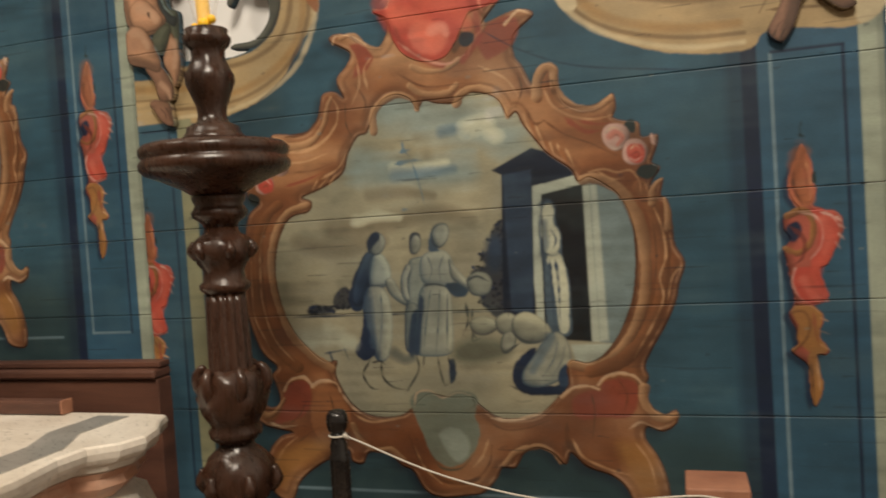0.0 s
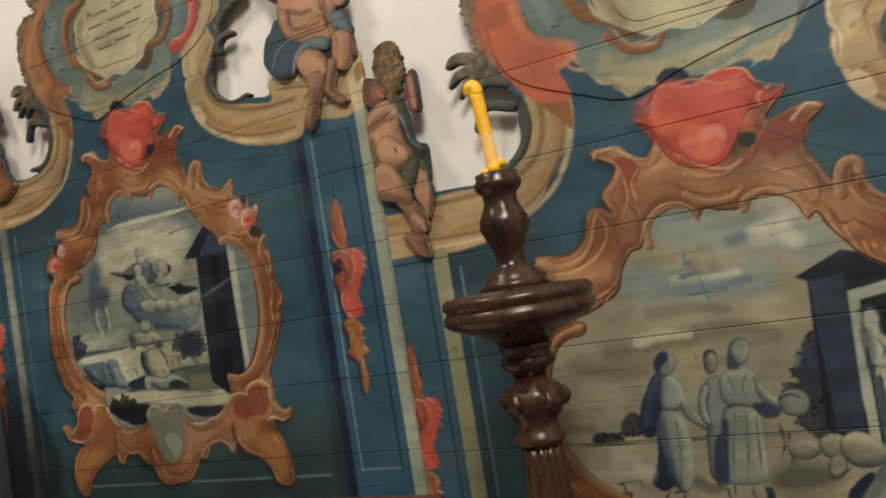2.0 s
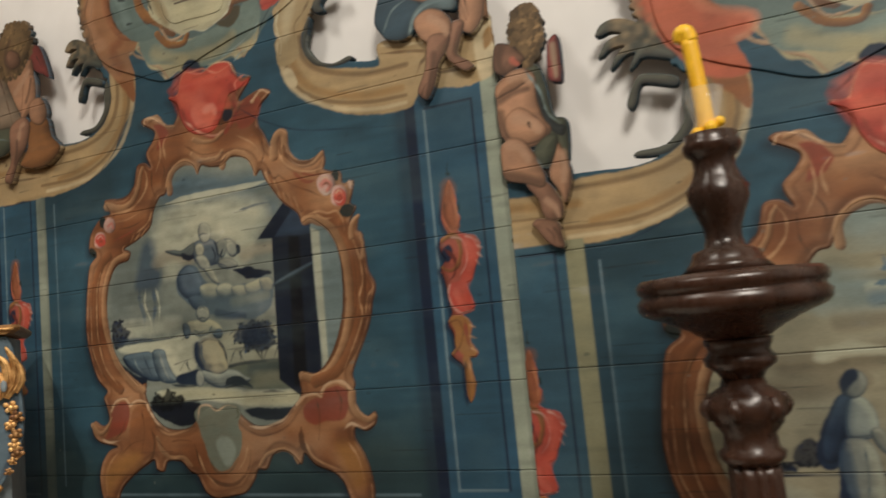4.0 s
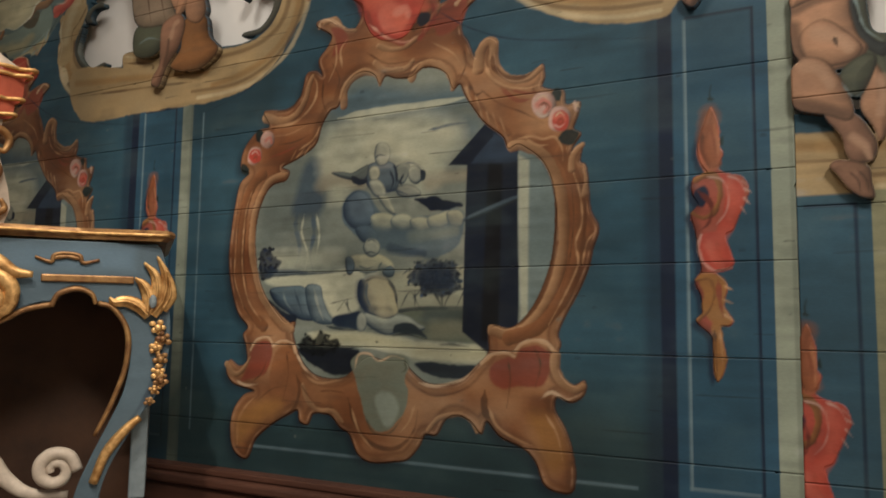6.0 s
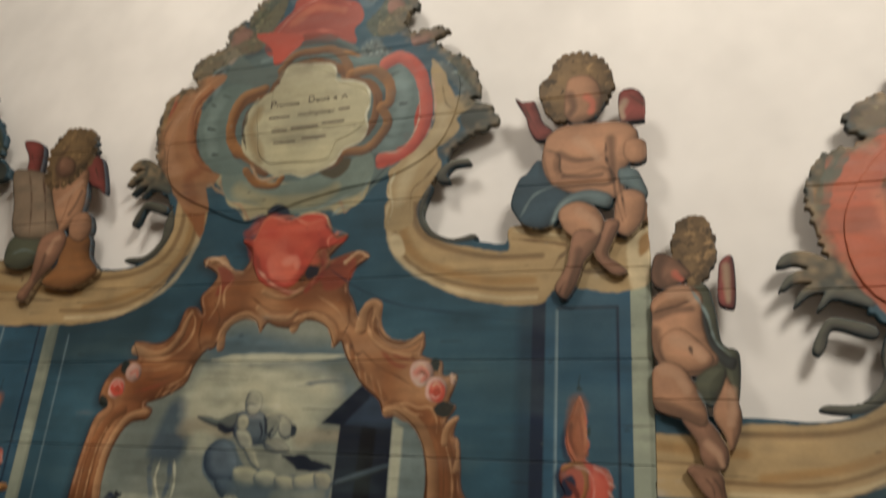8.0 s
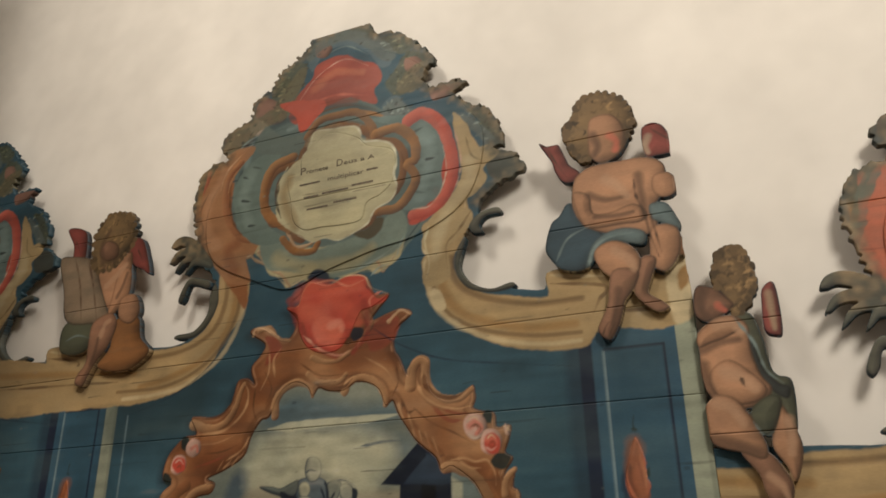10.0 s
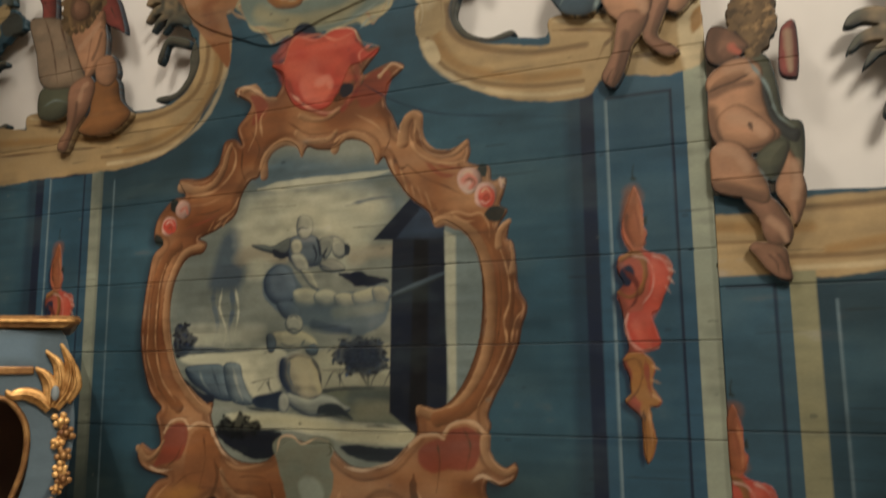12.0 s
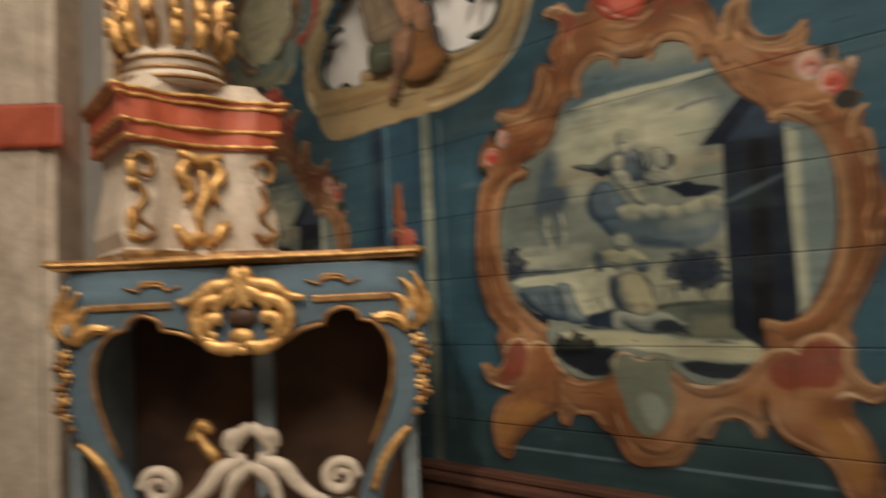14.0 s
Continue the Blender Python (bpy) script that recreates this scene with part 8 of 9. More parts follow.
# age: grime and rubbed paint over all
for cv in (CANVAS_A, CANVAS_B):
    bloom = smooth_noise(cv.shape, (int(14 * len(cv.z) * STEP), int(7 * len(cv.x) * STEP)), 5) + 0.5 * cv.streak
    cv.lay((slice(None), slice(None)), 0.20 * np.clip(bloom, 0, 1), srgb((84, 96, 88)))
    cv.lay((slice(None), slice(None)), 0.22 * np.clip(-bloom - 0.1, 0, 1), srgb((34, 42, 40)))
    cv.c *= (1 + 0.15 * cv.blotch + 0.05 * cv.streak)[..., None]
    rng = np.random.default_rng(len(cv.x))
    for k in range(260):
        x, z, n = rng.uniform(cv.x[0], cv.x[-1]) * 100, rng.uniform(cv.z[0], cv.z[-1]) * 100, rng.uniform(1, 9) ** 1.3
        brush(cv, [(x, z), (x + n / 2, z + rng.uniform(-0.15, 0.15)), (x + n, z + rng.uniform(-0.3, 0.3))], (30, 32, 34), rng.uniform(0.08, 0.28), 0.05, shift())
    for k in range(160):
        x, z, n = rng.uniform(cv.x[0], cv.x[-1]) * 100, rng.uniform(cv.z[0], cv.z[-1]) * 100, rng.uniform(0.3, 1.1)
        fill(cv, [(x, z), (x + n, z + 0.2), (x + n * 0.8, z + n * 0.6), (x - 0.1, z + n * 0.5)], (34, 42, 48) if k % 3 else (120, 118, 104), 0.5, shift(), True, 0.4)
    worn = np.clip((cv.streak * 0.7 + cv.blotch * 0.5 - 0.62) * 4, 0, 1)[..., None] * 0.35
    cv.c = cv.c * (1 - worn) + cv.c.mean(-1, keepdims=True) * 1.25 * worn



def board_wall(cv, sd, label):
    wall = thing("wall_panelling", label, "wall panelling", "painted board bays", "structure")
    for rows in cv.bounds:
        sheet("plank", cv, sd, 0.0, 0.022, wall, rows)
    return wall


board_wall(CANVAS_A, sky_a, "blue painted plank wall with rococo cut-out cornice on plaster")
board_wall(CANVAS_B, sky_b, "lower blue painted plank wall with rococo cut-out cornice")


def medallion(cv, ring, inner, T, scene_label):
    m = thing("painted_medallion", scene_label, "painted medallion", "medallions on the board wall")
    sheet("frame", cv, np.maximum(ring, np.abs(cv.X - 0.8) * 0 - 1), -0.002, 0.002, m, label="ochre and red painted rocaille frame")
    sheet("picture", cv, inner, -0.001, 0.001, m, label="blue and cream painted landscape")
    sheet("shell_crest", cv, outline(cv, HEART, T), -0.0032, 0.0012, m, label="red painted shell crest")
    return m


def slab(name, x0, x1, y0, y1, z0, z1, material, parent=None, label="", bevel=0.004):
    bm = bmesh.new()
    bmesh.ops.create_cube(bm, size=1, matrix=Matrix.LocRotScale(((x0 + x1) / 2, (y0 + y1) / 2, (z0 + z1) / 2), None, (x1 - x0, y1 - y0, z1 - z0)))
    if bevel:
        bmesh.ops.bevel(bm, geom=bm.edges[:], offset=bevel, segments=2, affect="EDGES", profile=0.5)
    return part(name, bm, material, parent, label)


def cartouche(cv, T):
    c = thing("painted_cartouche", "grey-green painted cartouche with worn cream lettered label", "painted cartouche", "cartouches on the board wall")
    rim = outline(cv, [(-44, 236), (-62, 246), (-66, 262), (-60, 276), (-48, 288), (-30, 303), (-12, 312), (8, 303), (24, 284), (31, 270), (26, 252), (12, 243), (-4, 240), (-20, 236), (-32, 232)], T)
    label = outline(cv, LABEL, T)
    sheet("surround", cv, np.maximum(np.maximum(rim, -label), skyline(cv, T)), -0.004, 0.004, c)
    sheet("label", cv, label, -0.0055, 0.0055, c, label="cream label with worn dark lettering")
    return c


INK = mottled("worn_black_ink", (0.05, 0.042, 0.034), (0.16, 0.13, 0.095), 60, (0.6, 0.8), bump=0.1)


def lettering(words, x, z, size, width, owner):
    """A line of painted letters, as thick as its paint, fitted to its width."""
    data = bpy.data.curves.new("lettering", "FONT")
    data.body, data.size, data.extrude = words, size, 0.0004
    data.materials.append(INK)
    line = new("lettering", data)
    bpy.context.view_layer.update()
    line.matrix_world = pose(x, -0.0062, z, 90, 0, 0) @ Matrix.Diagonal((width / line.dimensions.x, 1, 1, 1))
    line.parent = owner


def ink_bar(x0, x1, z, owner):
    slab("ink_bar", x0, x1, -0.0063, -0.0057, z - 0.003, z + 0.003, INK, owner, bevel=0)


medallion(CANVAS_A, ring_a, inner_a, T_A, "medallion with kneeling figure under a cloud beside a tower")
medallion(CANVAS_B, ring_b, inner_b, T_B, "medallion with robed figures before a blue portico")
medallion(CANVAS_A, ring_z, inner_z, T_Z, "medallion in ochre frame half hidden behind the altar")
label_a = cartouche(CANVAS_A, T_A)
lettering("P", -0.307, 2.698, 0.036, 0.019, label_a)
lettering("romete", -0.284, 2.699, 0.021, 0.078, label_a)
lettering("D", -0.176, 2.702, 0.034, 0.021, label_a)
lettering("eus a A", -0.150, 2.703, 0.021, 0.108, label_a)
ink_bar(-0.305, -0.232, 2.662, label_a)
lettering("multiplicar", -0.205, 2.658, 0.022, 0.125, label_a)
for x0, x1, z in ((-0.068, -0.03, 2.667), (-0.288, -0.235, 2.615), (-0.222, -0.13, 2.618), (-0.118, -0.045, 2.625), (-0.275, -0.20, 2.573), (-0.18, -0.10, 2.580)):
    ink_bar(x0, x1, z, label_a)
cartouche(CANVAS_B, T_B)
def rocaille_pendant(cv, T):
    p = thing("rocaille_pendant", "red and ochre painted rocaille pendant on a pilaster", "painted pendant", "pendants on the pilasters")
    sd = outline(cv, ORN, T)
    top, low = T([(0, 166.6), (0, 144.8)])[:, 1]
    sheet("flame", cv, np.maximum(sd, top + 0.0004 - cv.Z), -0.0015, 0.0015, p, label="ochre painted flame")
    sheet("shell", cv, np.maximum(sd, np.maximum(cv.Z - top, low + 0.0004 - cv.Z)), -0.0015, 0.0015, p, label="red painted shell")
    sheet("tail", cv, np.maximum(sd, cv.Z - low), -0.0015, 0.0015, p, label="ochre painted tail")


for cv, T in ((CANVAS_A, T_A), (CANVAS_A, T_Z), (CANVAS_B, T_B), (CANVAS_B, shift(0.178, -0.478))):
    rocaille_pendant(cv, T)
cutout("cherub", CANVAS_A, cherub_r_shapes(), T_A, -0.02, "cut-out painted cherub with red wings seated on the cornice", "cherub cut-out", cherub_r_strokes)
cutout("cherub", CANVAS_A, cherub_l_shapes(), T_A, -0.02, "cut-out painted cherub holding a grey tablet on the cornice", "cherub cut-out", cherub_l_strokes)
cutout("cherub", CANVAS_B, cherub_mid_shapes(), T_A, -0.02, "cut-out painted cherub leaning beside the step of the cornice", "cherub cut-out", cherub_mid_strokes)
cutout("cherub", CANVAS_B, cherub_r_shapes(), T_B, -0.02, "cut-out painted cherub seated on the lower cornice", "cherub cut-out", cherub_r_strokes)


# ---- room ----
tagged(slab("wall_north", -5, 5, 0.06, 0.3, -0.1, 5.0, PLASTER, bevel=0), "white limewashed plaster wall behind the boards", "wall", kind="structure")
tagged(slab("wall_south", -5, 5, -6.2, -6.0, -0.1, 5.0, PLASTER, bevel=0), "plain plaster wall", "wall", kind="structure")
tagged(slab("wall_west", -5.2, -5, -6.2, 0.3, -0.1, 5.0, PLASTER, bevel=0), "plain plaster wall", "wall", kind="structure")
tagged(slab("wall_east", 5, 5.2, -6.2, 0.3, -0.1, 5.0, PLASTER, bevel=0), "plain plaster wall", "wall", kind="structure")
tagged(slab("floor", -5, 5, -6.0, 0.06, -0.1, 0.0, FLOOR_WOOD, bevel=0), "worn brown wooden floor", "floor", kind="structure")
tagged(slab("ceiling", -5.2, 5.2, -6.2, 0.3, 5.0, 5.1, CEILING, bevel=0), "plain pale ceiling", "ceiling", kind="structure")


def dado(x0, x1, top, deep, label):
    d = thing("dado", label, "dado", kind="structure")
    slab("body", x0, x1, -deep, 0.055, 0, top - 0.05, RED_WOOD, d)
    slab("cap", x0, x1, -deep - 0.015, 0.055, top - 0.048, top - 0.02, RED_WOOD, d, bevel=0.008)
    slab("fillet", x0, x1, -deep + 0.012, 0.055, top - 0.018, top, RED_WOOD, d)
    return d


dado(-3.2, 0.865, 0.90, 0.06, "red-brown painted wooden plinth under the boards")
dado(0.867, 3.4, 0.45, 0.05, "red-brown painted wooden plinth under the lower boards")


# ---- loose things ----
DARK_WOOD = mottled("dark_polished_jacaranda", (0.022, 0.010, 0.006), (0.06, 0.026, 0.015), 14, (0.2, 0.38), stretch=(1, 1, 0.25), bump=0.2)
WAX = mottled("yellow_wax", (0.86, 0.46, 0.012), (0.95, 0.58, 0.02), 20, (0.35, 0.5), bump=0.1)
MARBLE = mottled("cream_marble", (0.6, 0.54, 0.46), (0.82, 0.77, 0.69), 5, (0.25, 0.4), bump=0.1)
GREY_BAND = mottled("mottled_grey", (0.2, 0.2, 0.19), (0.34, 0.33, 0.31), 9, (0.25, 0.4), bump=0.1)
ROSE_MARBLE = mottled("rose_marble", (0.42, 0.2, 0.12), (0.6, 0.36, 0.25), 12, (0.3, 0.45), bump=0.1)
BLACK_WOOD = mottled("black_lacquered_wood", (0.008, 0.007, 0.007), (0.02, 0.017, 0.015), 20, (0.18, 0.3), bump=0.1)
SAWN_WOOD = mottled("pinkish_sawn_wood", (0.26, 0.11, 0.065), (0.4, 0.19, 0.115), 12, (0.5, 0.65), stretch=(1, 1, 0.3))
CORD = mottled("white_cord", (0.5, 0.46, 0.4), (0.7, 0.66, 0.58), 200, (0.8, 0.9))
GOLD = mottled("worn_gilding", (0.38, 0.19, 0.06), (0.9, 0.58, 0.24), 30, (0.38, 0.6), metal=0.7, bump=0.5, dist=0.003, fine=120)
OLD_GOLD = mottled("rubbed_gilt_bole", (0.16, 0.07, 0.03), (0.42, 0.24, 0.09), 26, (0.35, 0.55), metal=0.5, bump=0.4)
BLUE_GREY = mottled("blue_grey_distemper", (0.14, 0.18, 0.2), (0.25, 0.30, 0.33), 9, (0.5, 0.65), bump=0.3)
CREAM = mottled("cream_painted_wood", (0.42, 0.35, 0.28), (0.66, 0.57, 0.47), 14, (0.45, 0.6), bump=0.3)
VERMILION = mottled("vermilion_lacquer", (0.36, 0.075, 0.04), (0.55, 0.13, 0.07), 10, (0.3, 0.45), bump=0.2)
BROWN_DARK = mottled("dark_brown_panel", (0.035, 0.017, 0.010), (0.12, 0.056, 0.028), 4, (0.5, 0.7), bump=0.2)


def glass():
    m, t, p = nodes_of("clear_glass")
    p.inputs["Base Color"].default_value = (0.95, 0.97, 0.96, 1)
    p.inputs["Roughness"].default_value = 0.04
    p.inputs["Alpha"].default_value = 0.10
    p.inputs["IOR"].default_value = 1.45
    return m


GLASS = glass()


def lathe(bm, at, profile, sides=40, flutes=0, deep=0.0, lobes=None):
    """Turn a profile of (radius, height) round a standing axis; flutes cut into it, lobes carve leaves between two heights."""
    rings = []
    for r, z in profile:
        ring = []
        for k in range(sides):
            a = 2 * math.pi * k / sides
            q = r
            if flutes:
                q -= deep * (0.5 + 0.5 * math.cos(flutes * a)) ** 2
            if lobes and lobes[0] <= z <= lobes[1]:
                q += lobes[3] * math.cos(lobes[2] * a + 9 * (z - lobes[0]) / (lobes[1] - lobes[0]))
            ring.append(bm.verts.new((at[0] + q * math.cos(a), at[1] + q * math.sin(a), z)))
        rings.append(ring)
    for lo, hi in zip(rings, rings[1:]):
        for k in range(sides):
            bm.faces.new((lo[k], lo[(k + 1) % sides], hi[(k + 1) % sides], hi[k]))
    bm.faces.new(rings[0][::-1])
    bm.faces.new(rings[-1])
    return bm


def tube(bm, pts, radii, sides=10, flat=1.0):
    """A bar of round section along a smooth line of points."""
    P = rounded(np.array(pts, float), False, 5)
    R = np.interp(np.linspace(0, 1, len(P)), np.linspace(0, 1, len(radii)), radii)
    prev = None
    up = Vector((0.02, 1, 0.03))
    for i, p in enumerate(P):
        a, b = P[max(i - 1, 0)], P[min(i + 1, len(P) - 1)]
        d = Vector(b - a).normalized()
        s = d.cross(up).normalized()
        u = s.cross(d)
        ring = []
        for k in range(sides):
            g = 2 * math.pi * k / sides
            ring.append(bm.verts.new(Vector(p) + (s * math.cos(g) + u * math.sin(g) * flat) * R[i]))
        if prev:
            for k in range(sides):
                bm.faces.new((prev[k], prev[(k + 1) % sides], ring[(k + 1) % sides], ring[k]))
        else:
            bm.faces.new(ring[::-1])
        prev = ring
    bm.faces.new(prev)
    return bm


def knob(bm, at, r, squash=(1, 1, 1)):
    bmesh.ops.create_uvsphere(bm, u_segments=14, v_segments=9, radius=1, matrix=Matrix.LocRotScale(at, None, (r * squash[0], r * squash[1], r * squash[2])))
    return bm


def candlestick(x, y):
    c = thing("altar_candlestick", "tall turned dark wood candlestick with carved leaves, standing on the floor", "candlestick")
    at, s = (x, y), 0.00131

    def turned(name, rows, **kw):
        prof = [(w * s, 1.44 + (285 - py) * s) for py, w in rows]
        return part(name, lathe(bmesh.new(), at, prof, **kw), DARK_WOOD, c, smooth=True)

    turned("shaft", [(660, 40), (650, 38), (600, 37), (540, 35), (522, 34)], sides=72, flutes=12, deep=0.006)
    turned("socket", [(262, 62), (250, 50), (244, 46), (236, 44), (228, 27), (215, 24), (200, 26), (180, 34), (160, 41), (146, 41), (134, 33), (118, 28), (104, 29), (98, 36), (90, 40), (84, 40), (78, 35), (70, 36), (68, 30)], sides=48, lobes=(1.58, 1.64, 8, 0.0022))
    turned("drip_plate", [(352, 44), (340, 62), (326, 92), (316, 118), (308, 126), (298, 127), (292, 122), (288, 120), (284, 125), (274, 126), (266, 118), (262, 62)], sides=64)
    turned("collar", [(408, 27), (398, 34), (390, 46), (382, 48), (376, 44), (370, 40), (362, 44), (354, 46)], sides=48)
    turned("carved_knop", [(522, 34), (514, 42), (506, 43), (500, 36), (482, 34), (468, 42), (455, 51), (440, 52), (428, 44), (418, 31), (408, 28)], sides=60, lobes=(1.20, 1.26, 7, 0.0045))
    turned("leaf_knop", [(782, 30), (770, 44), (760, 46), (752, 40), (744, 44), (728, 54), (700, 58), (678, 56), (664, 52), (656, 44), (652, 38)], sides=72, lobes=(0.865, 0.95, 6, 0.007))
    turned("lower_knop", [(905, 38), (890, 40), (872, 56), (850, 62), (825, 61), (806, 50), (798, 42), (790, 31), (780, 30)], sides=72, lobes=(0.66, 0.75, 6, 0.006))
    turned("stem", [(1130, 70), (1110, 62), (1060, 42), (980, 34), (920, 36), (903, 38)], sides=48)
    turned("foot", [(1383, 150), (1372, 152), (1340, 146), (1320, 120), (1270, 96), (1200, 84), (1160, 80), (1128, 70)], sides=48)
    # acanthus tips curling out of the leaf knop and scrolls under the plate
    for k in range(6):
        a = math.pi * k / 3 + 0.3
        dx, dy = math.cos(a), math.sin(a)
        tip = [(x + dx * r, y + dy * r, z) for r, z in ((0.060, 0.885), (0.076, 0.92), (0.078, 0.945), (0.066, 0.962), (0.058, 0.952))]
        part("acanthus_leaf", tube(bmesh.new(), tip, (0.012, 0.014, 0.012, 0.008, 0.005)), DARK_WOOD, c, smooth=True)
        rose = [(x + dx * r, y + dy * r, z) for r, z in ((0.060, 1.21), (0.068, 1.228), (0.062, 1.248))]
        part("carved_boss", tube(bmesh.new(), rose, (0.008, 0.013, 0.007)), DARK_WOOD, c, smooth=True)
        low = [(x + dx * r, y + dy * r, z) for r, z in ((0.072, 0.675), (0.086, 0.70), (0.080, 0.73))]
        part("carved_boss", tube(bmesh.new(), low, (0.010, 0.015, 0.008)), DARK_WOOD, c, smooth=True)
    return c


def candle(x, y, z):
    c = thing("candle", "bright yellow candle with bent top in a glass drip cup", "candle")
    part("stick", tube(bmesh.new(), [(x, y, z - 0.01), (x - 0.003, y, z + 0.06), (x - 0.008, y, z + 0.12), (x - 0.013, y, z + 0.185)], (0.0155, 0.0150, 0.0148, 0.0150), 20), WAX, c, smooth=True)
    part("bent_top", tube(bmesh.new(), [(x - 0.010, y, z + 0.178), (x - 0.017, y, z + 0.198), (x - 0.026, y, z + 0.196), (x - 0.031, y, z + 0.182)], (0.015, 0.017, 0.016, 0.010), 16), WAX, c, smooth=True)
    part("wax_drips", knob(knob(knob(bmesh.new(), (x - 0.018, y - 0.012, z + 0.004), 0.011), (x + 0.006, y - 0.014, z + 0.010), 0.013), (x + 0.022, y - 0.006, z + 0.020), 0.010), WAX, c, smooth=True)
    bm = bmesh.new()
    rows = [(0.021, 0.012), (0.028, 0.045), (0.037, 0.085), (0.0355, 0.085), (0.0265, 0.046), (0.0195, 0.014)]
    rings = [[bm.verts.new((x + r * math.cos(a), y + r * math.sin(a), z + h)) for a in np.linspace(0, 2 * math.pi, 33)[:-1]] for r, h in rows]
    for lo, hi in zip(rings, rings[1:]):
        for k in range(32):
            bm.faces.new((lo[k], lo[(k + 1) % 32], hi[(k + 1) % 32], hi[k]))
    cup = part("drip_cup", bm, GLASS, c, "clear glass drip cup", True)
    cup.visible_shadow = False
    return c


CANDLESTICK = (1.365, -0.44)
candlestick(*CANDLESTICK)
candle(CANDLESTICK[0] - 0.002, CANDLESTICK[1], 1.722)


def moulded_slab(bm, edge, z0, profile):
    """Stack offset copies of a plan outline: profile rows of (outset, height above z0)."""
    c = np.mean(edge, 0)
    rings = []
    for out, h in profile:
        ring = []
        for p in edge:
            d = (p - c) / np.linalg.norm(p - c)
            q = p + d * out
            ring.append(bm.verts.new((q[0], q[1], z0 + h)))
        rings.append(ring)
    n = len(edge)
    for lo, hi in zip(rings, rings[1:]):
        for k in range(n):
            bm.faces.new((lo[k], lo[(k + 1) % n], hi[(k + 1) % n], hi[k]))
    bm.faces.new(rings[0][::-1])
    bm.faces.new(rings[-1])
    return bm


def marble_altar():
    a = thing("marble_altar", "cream marble altar table with rose marble mouldings", "altar")
    plan = np.array([(-0.55, -0.37), (1.05, -0.36), (1.13, -0.37), (1.15, -0.42), (1.19, -0.48), (1.21, -0.55), (1.19, -0.61), (1.14, -0.65), (1.13, -0.72), (1.15, -0.84), (1.15, -1.05), (-0.55, -1.05)])
    part("table_top", moulded_slab(bmesh.new(), plan, 0.765, [(-0.05, 0), (-0.035, 0.006), (-0.03, 0.018), (-0.012, 0.026), (-0.004, 0.036), (0.0, 0.050), (-0.003, 0.062), (-0.010, 0.066)]), MARBLE, a)
    part("grey_band", moulded_slab(bmesh.new(), np.array([(0.95, -0.40), (1.04, -0.40), (1.03, -0.55), (1.09, -0.66), (1.09, -0.98), (0.99, -0.98), (0.99, -0.66), (0.94, -0.55)]), 0.829, [(0, 0), (0, 0.004)]), GREY_BAND, a, "grey band across the table top")
    part("frieze", moulded_slab(bmesh.new(), plan, 0.70, [(-0.09, 0), (-0.075, 0.012), (-0.055, 0.03), (-0.06, 0.05), (-0.045, 0.065)]), ROSE_MARBLE, a, "rose marble moulding")
    part("belly", moulded_slab(bmesh.new(), plan, 0.0, [(-0.16, 0), (-0.16, 0.10), (-0.2, 0.16), (-0.19, 0.30), (-0.12, 0.44), (-0.055, 0.56), (-0.04, 0.63), (-0.06, 0.68), (-0.10, 0.70)]), MARBLE, a)
    return a


marble_altar()
bar = thing("wooden_bar", "brown wooden bar with pale sawn end lying on the altar", "wooden bar")
slab("rail", -0.2, 0.835, -0.405, -0.365, 0.8325, 0.868, RED_WOOD, bar, bevel=0.006)
slab("end_cap", 0.836, 0.842, -0.405, -0.365, 0.8325, 0.870, SAWN_WOOD, bar, "pale orange sawn end", bevel=0.003)


def barrier_post(x, y, top):
    p = thing("barrier_post", "slender black turned barrier post standing on the floor", "barrier post", "barrier posts")
    rows = [(0.11, 0), (0.112, 0.012), (0.10, 0.022), (0.03, 0.03), (0.022, 0.06), (0.022, top - 0.115), (0.0225, top - 0.105), (0.019, top - 0.10), (0.0195, top - 0.08), (0.0165, top - 0.07), (0.015, top - 0.060), (0.0165, top - 0.052)]
    part("post", lathe(bmesh.new(), (x, y), rows, 28), BLACK_WOOD, p, smooth=True)
    head = [(0.0165, top - 0.052), (0.022, top - 0.044), (0.0245, top - 0.028), (0.0235, top - 0.012), (0.017, top - 0.003), (0.006, top)]
    part("finial", lathe(bmesh.new(), (x, y), head, 28), BLACK_WOOD, p, smooth=True)
    return p


POST = (1.60, -0.40, 0.855)
barrier_post(*POST)
stump = thing("barrier_block", "pinkish-brown square wooden post standing on the floor", "barrier post", "barrier posts")
slab("post", 2.345, 2.452, -0.44, -0.34, 0.0, 0.700, SAWN_WOOD, stump, bevel=0.004)
slab("top", 2.340, 2.457, -0.445, -0.335, 0.702, 0.722, SAWN_WOOD, stump, bevel=0.004)
rope = thing("rope", "thin white cord tied round the black barrier posts", "rope")
ring = [(POST[0] + 0.0195 * math.cos(a), POST[1] + 0.0195 * math.sin(a), 0.797) for a in np.linspace(0, 6.1, 14)]
part("loop", tube(bmesh.new(), ring, (0.0022, 0.0022), 8), CORD, rope, smooth=True)
part("knot", knob(knob(bmesh.new(), (POST[0] + 0.021, POST[1] - 0.008, 0.798), 0.006), (POST[0] + 0.026, POST[1] - 0.004, 0.793), 0.0045), CORD, rope, smooth=True)
part("line", tube(bmesh.new(), [(POST[0] + 0.022, POST[1] - 0.006, 0.797), (1.85, -0.41, 0.715), (2.1, -0.42, 0.675), (2.34, -0.449, 0.708), (2.40, -0.450, 0.706), (2.456, -0.449, 0.700)], (0.0022, 0.0022), 8), CORD, rope, smooth=True)


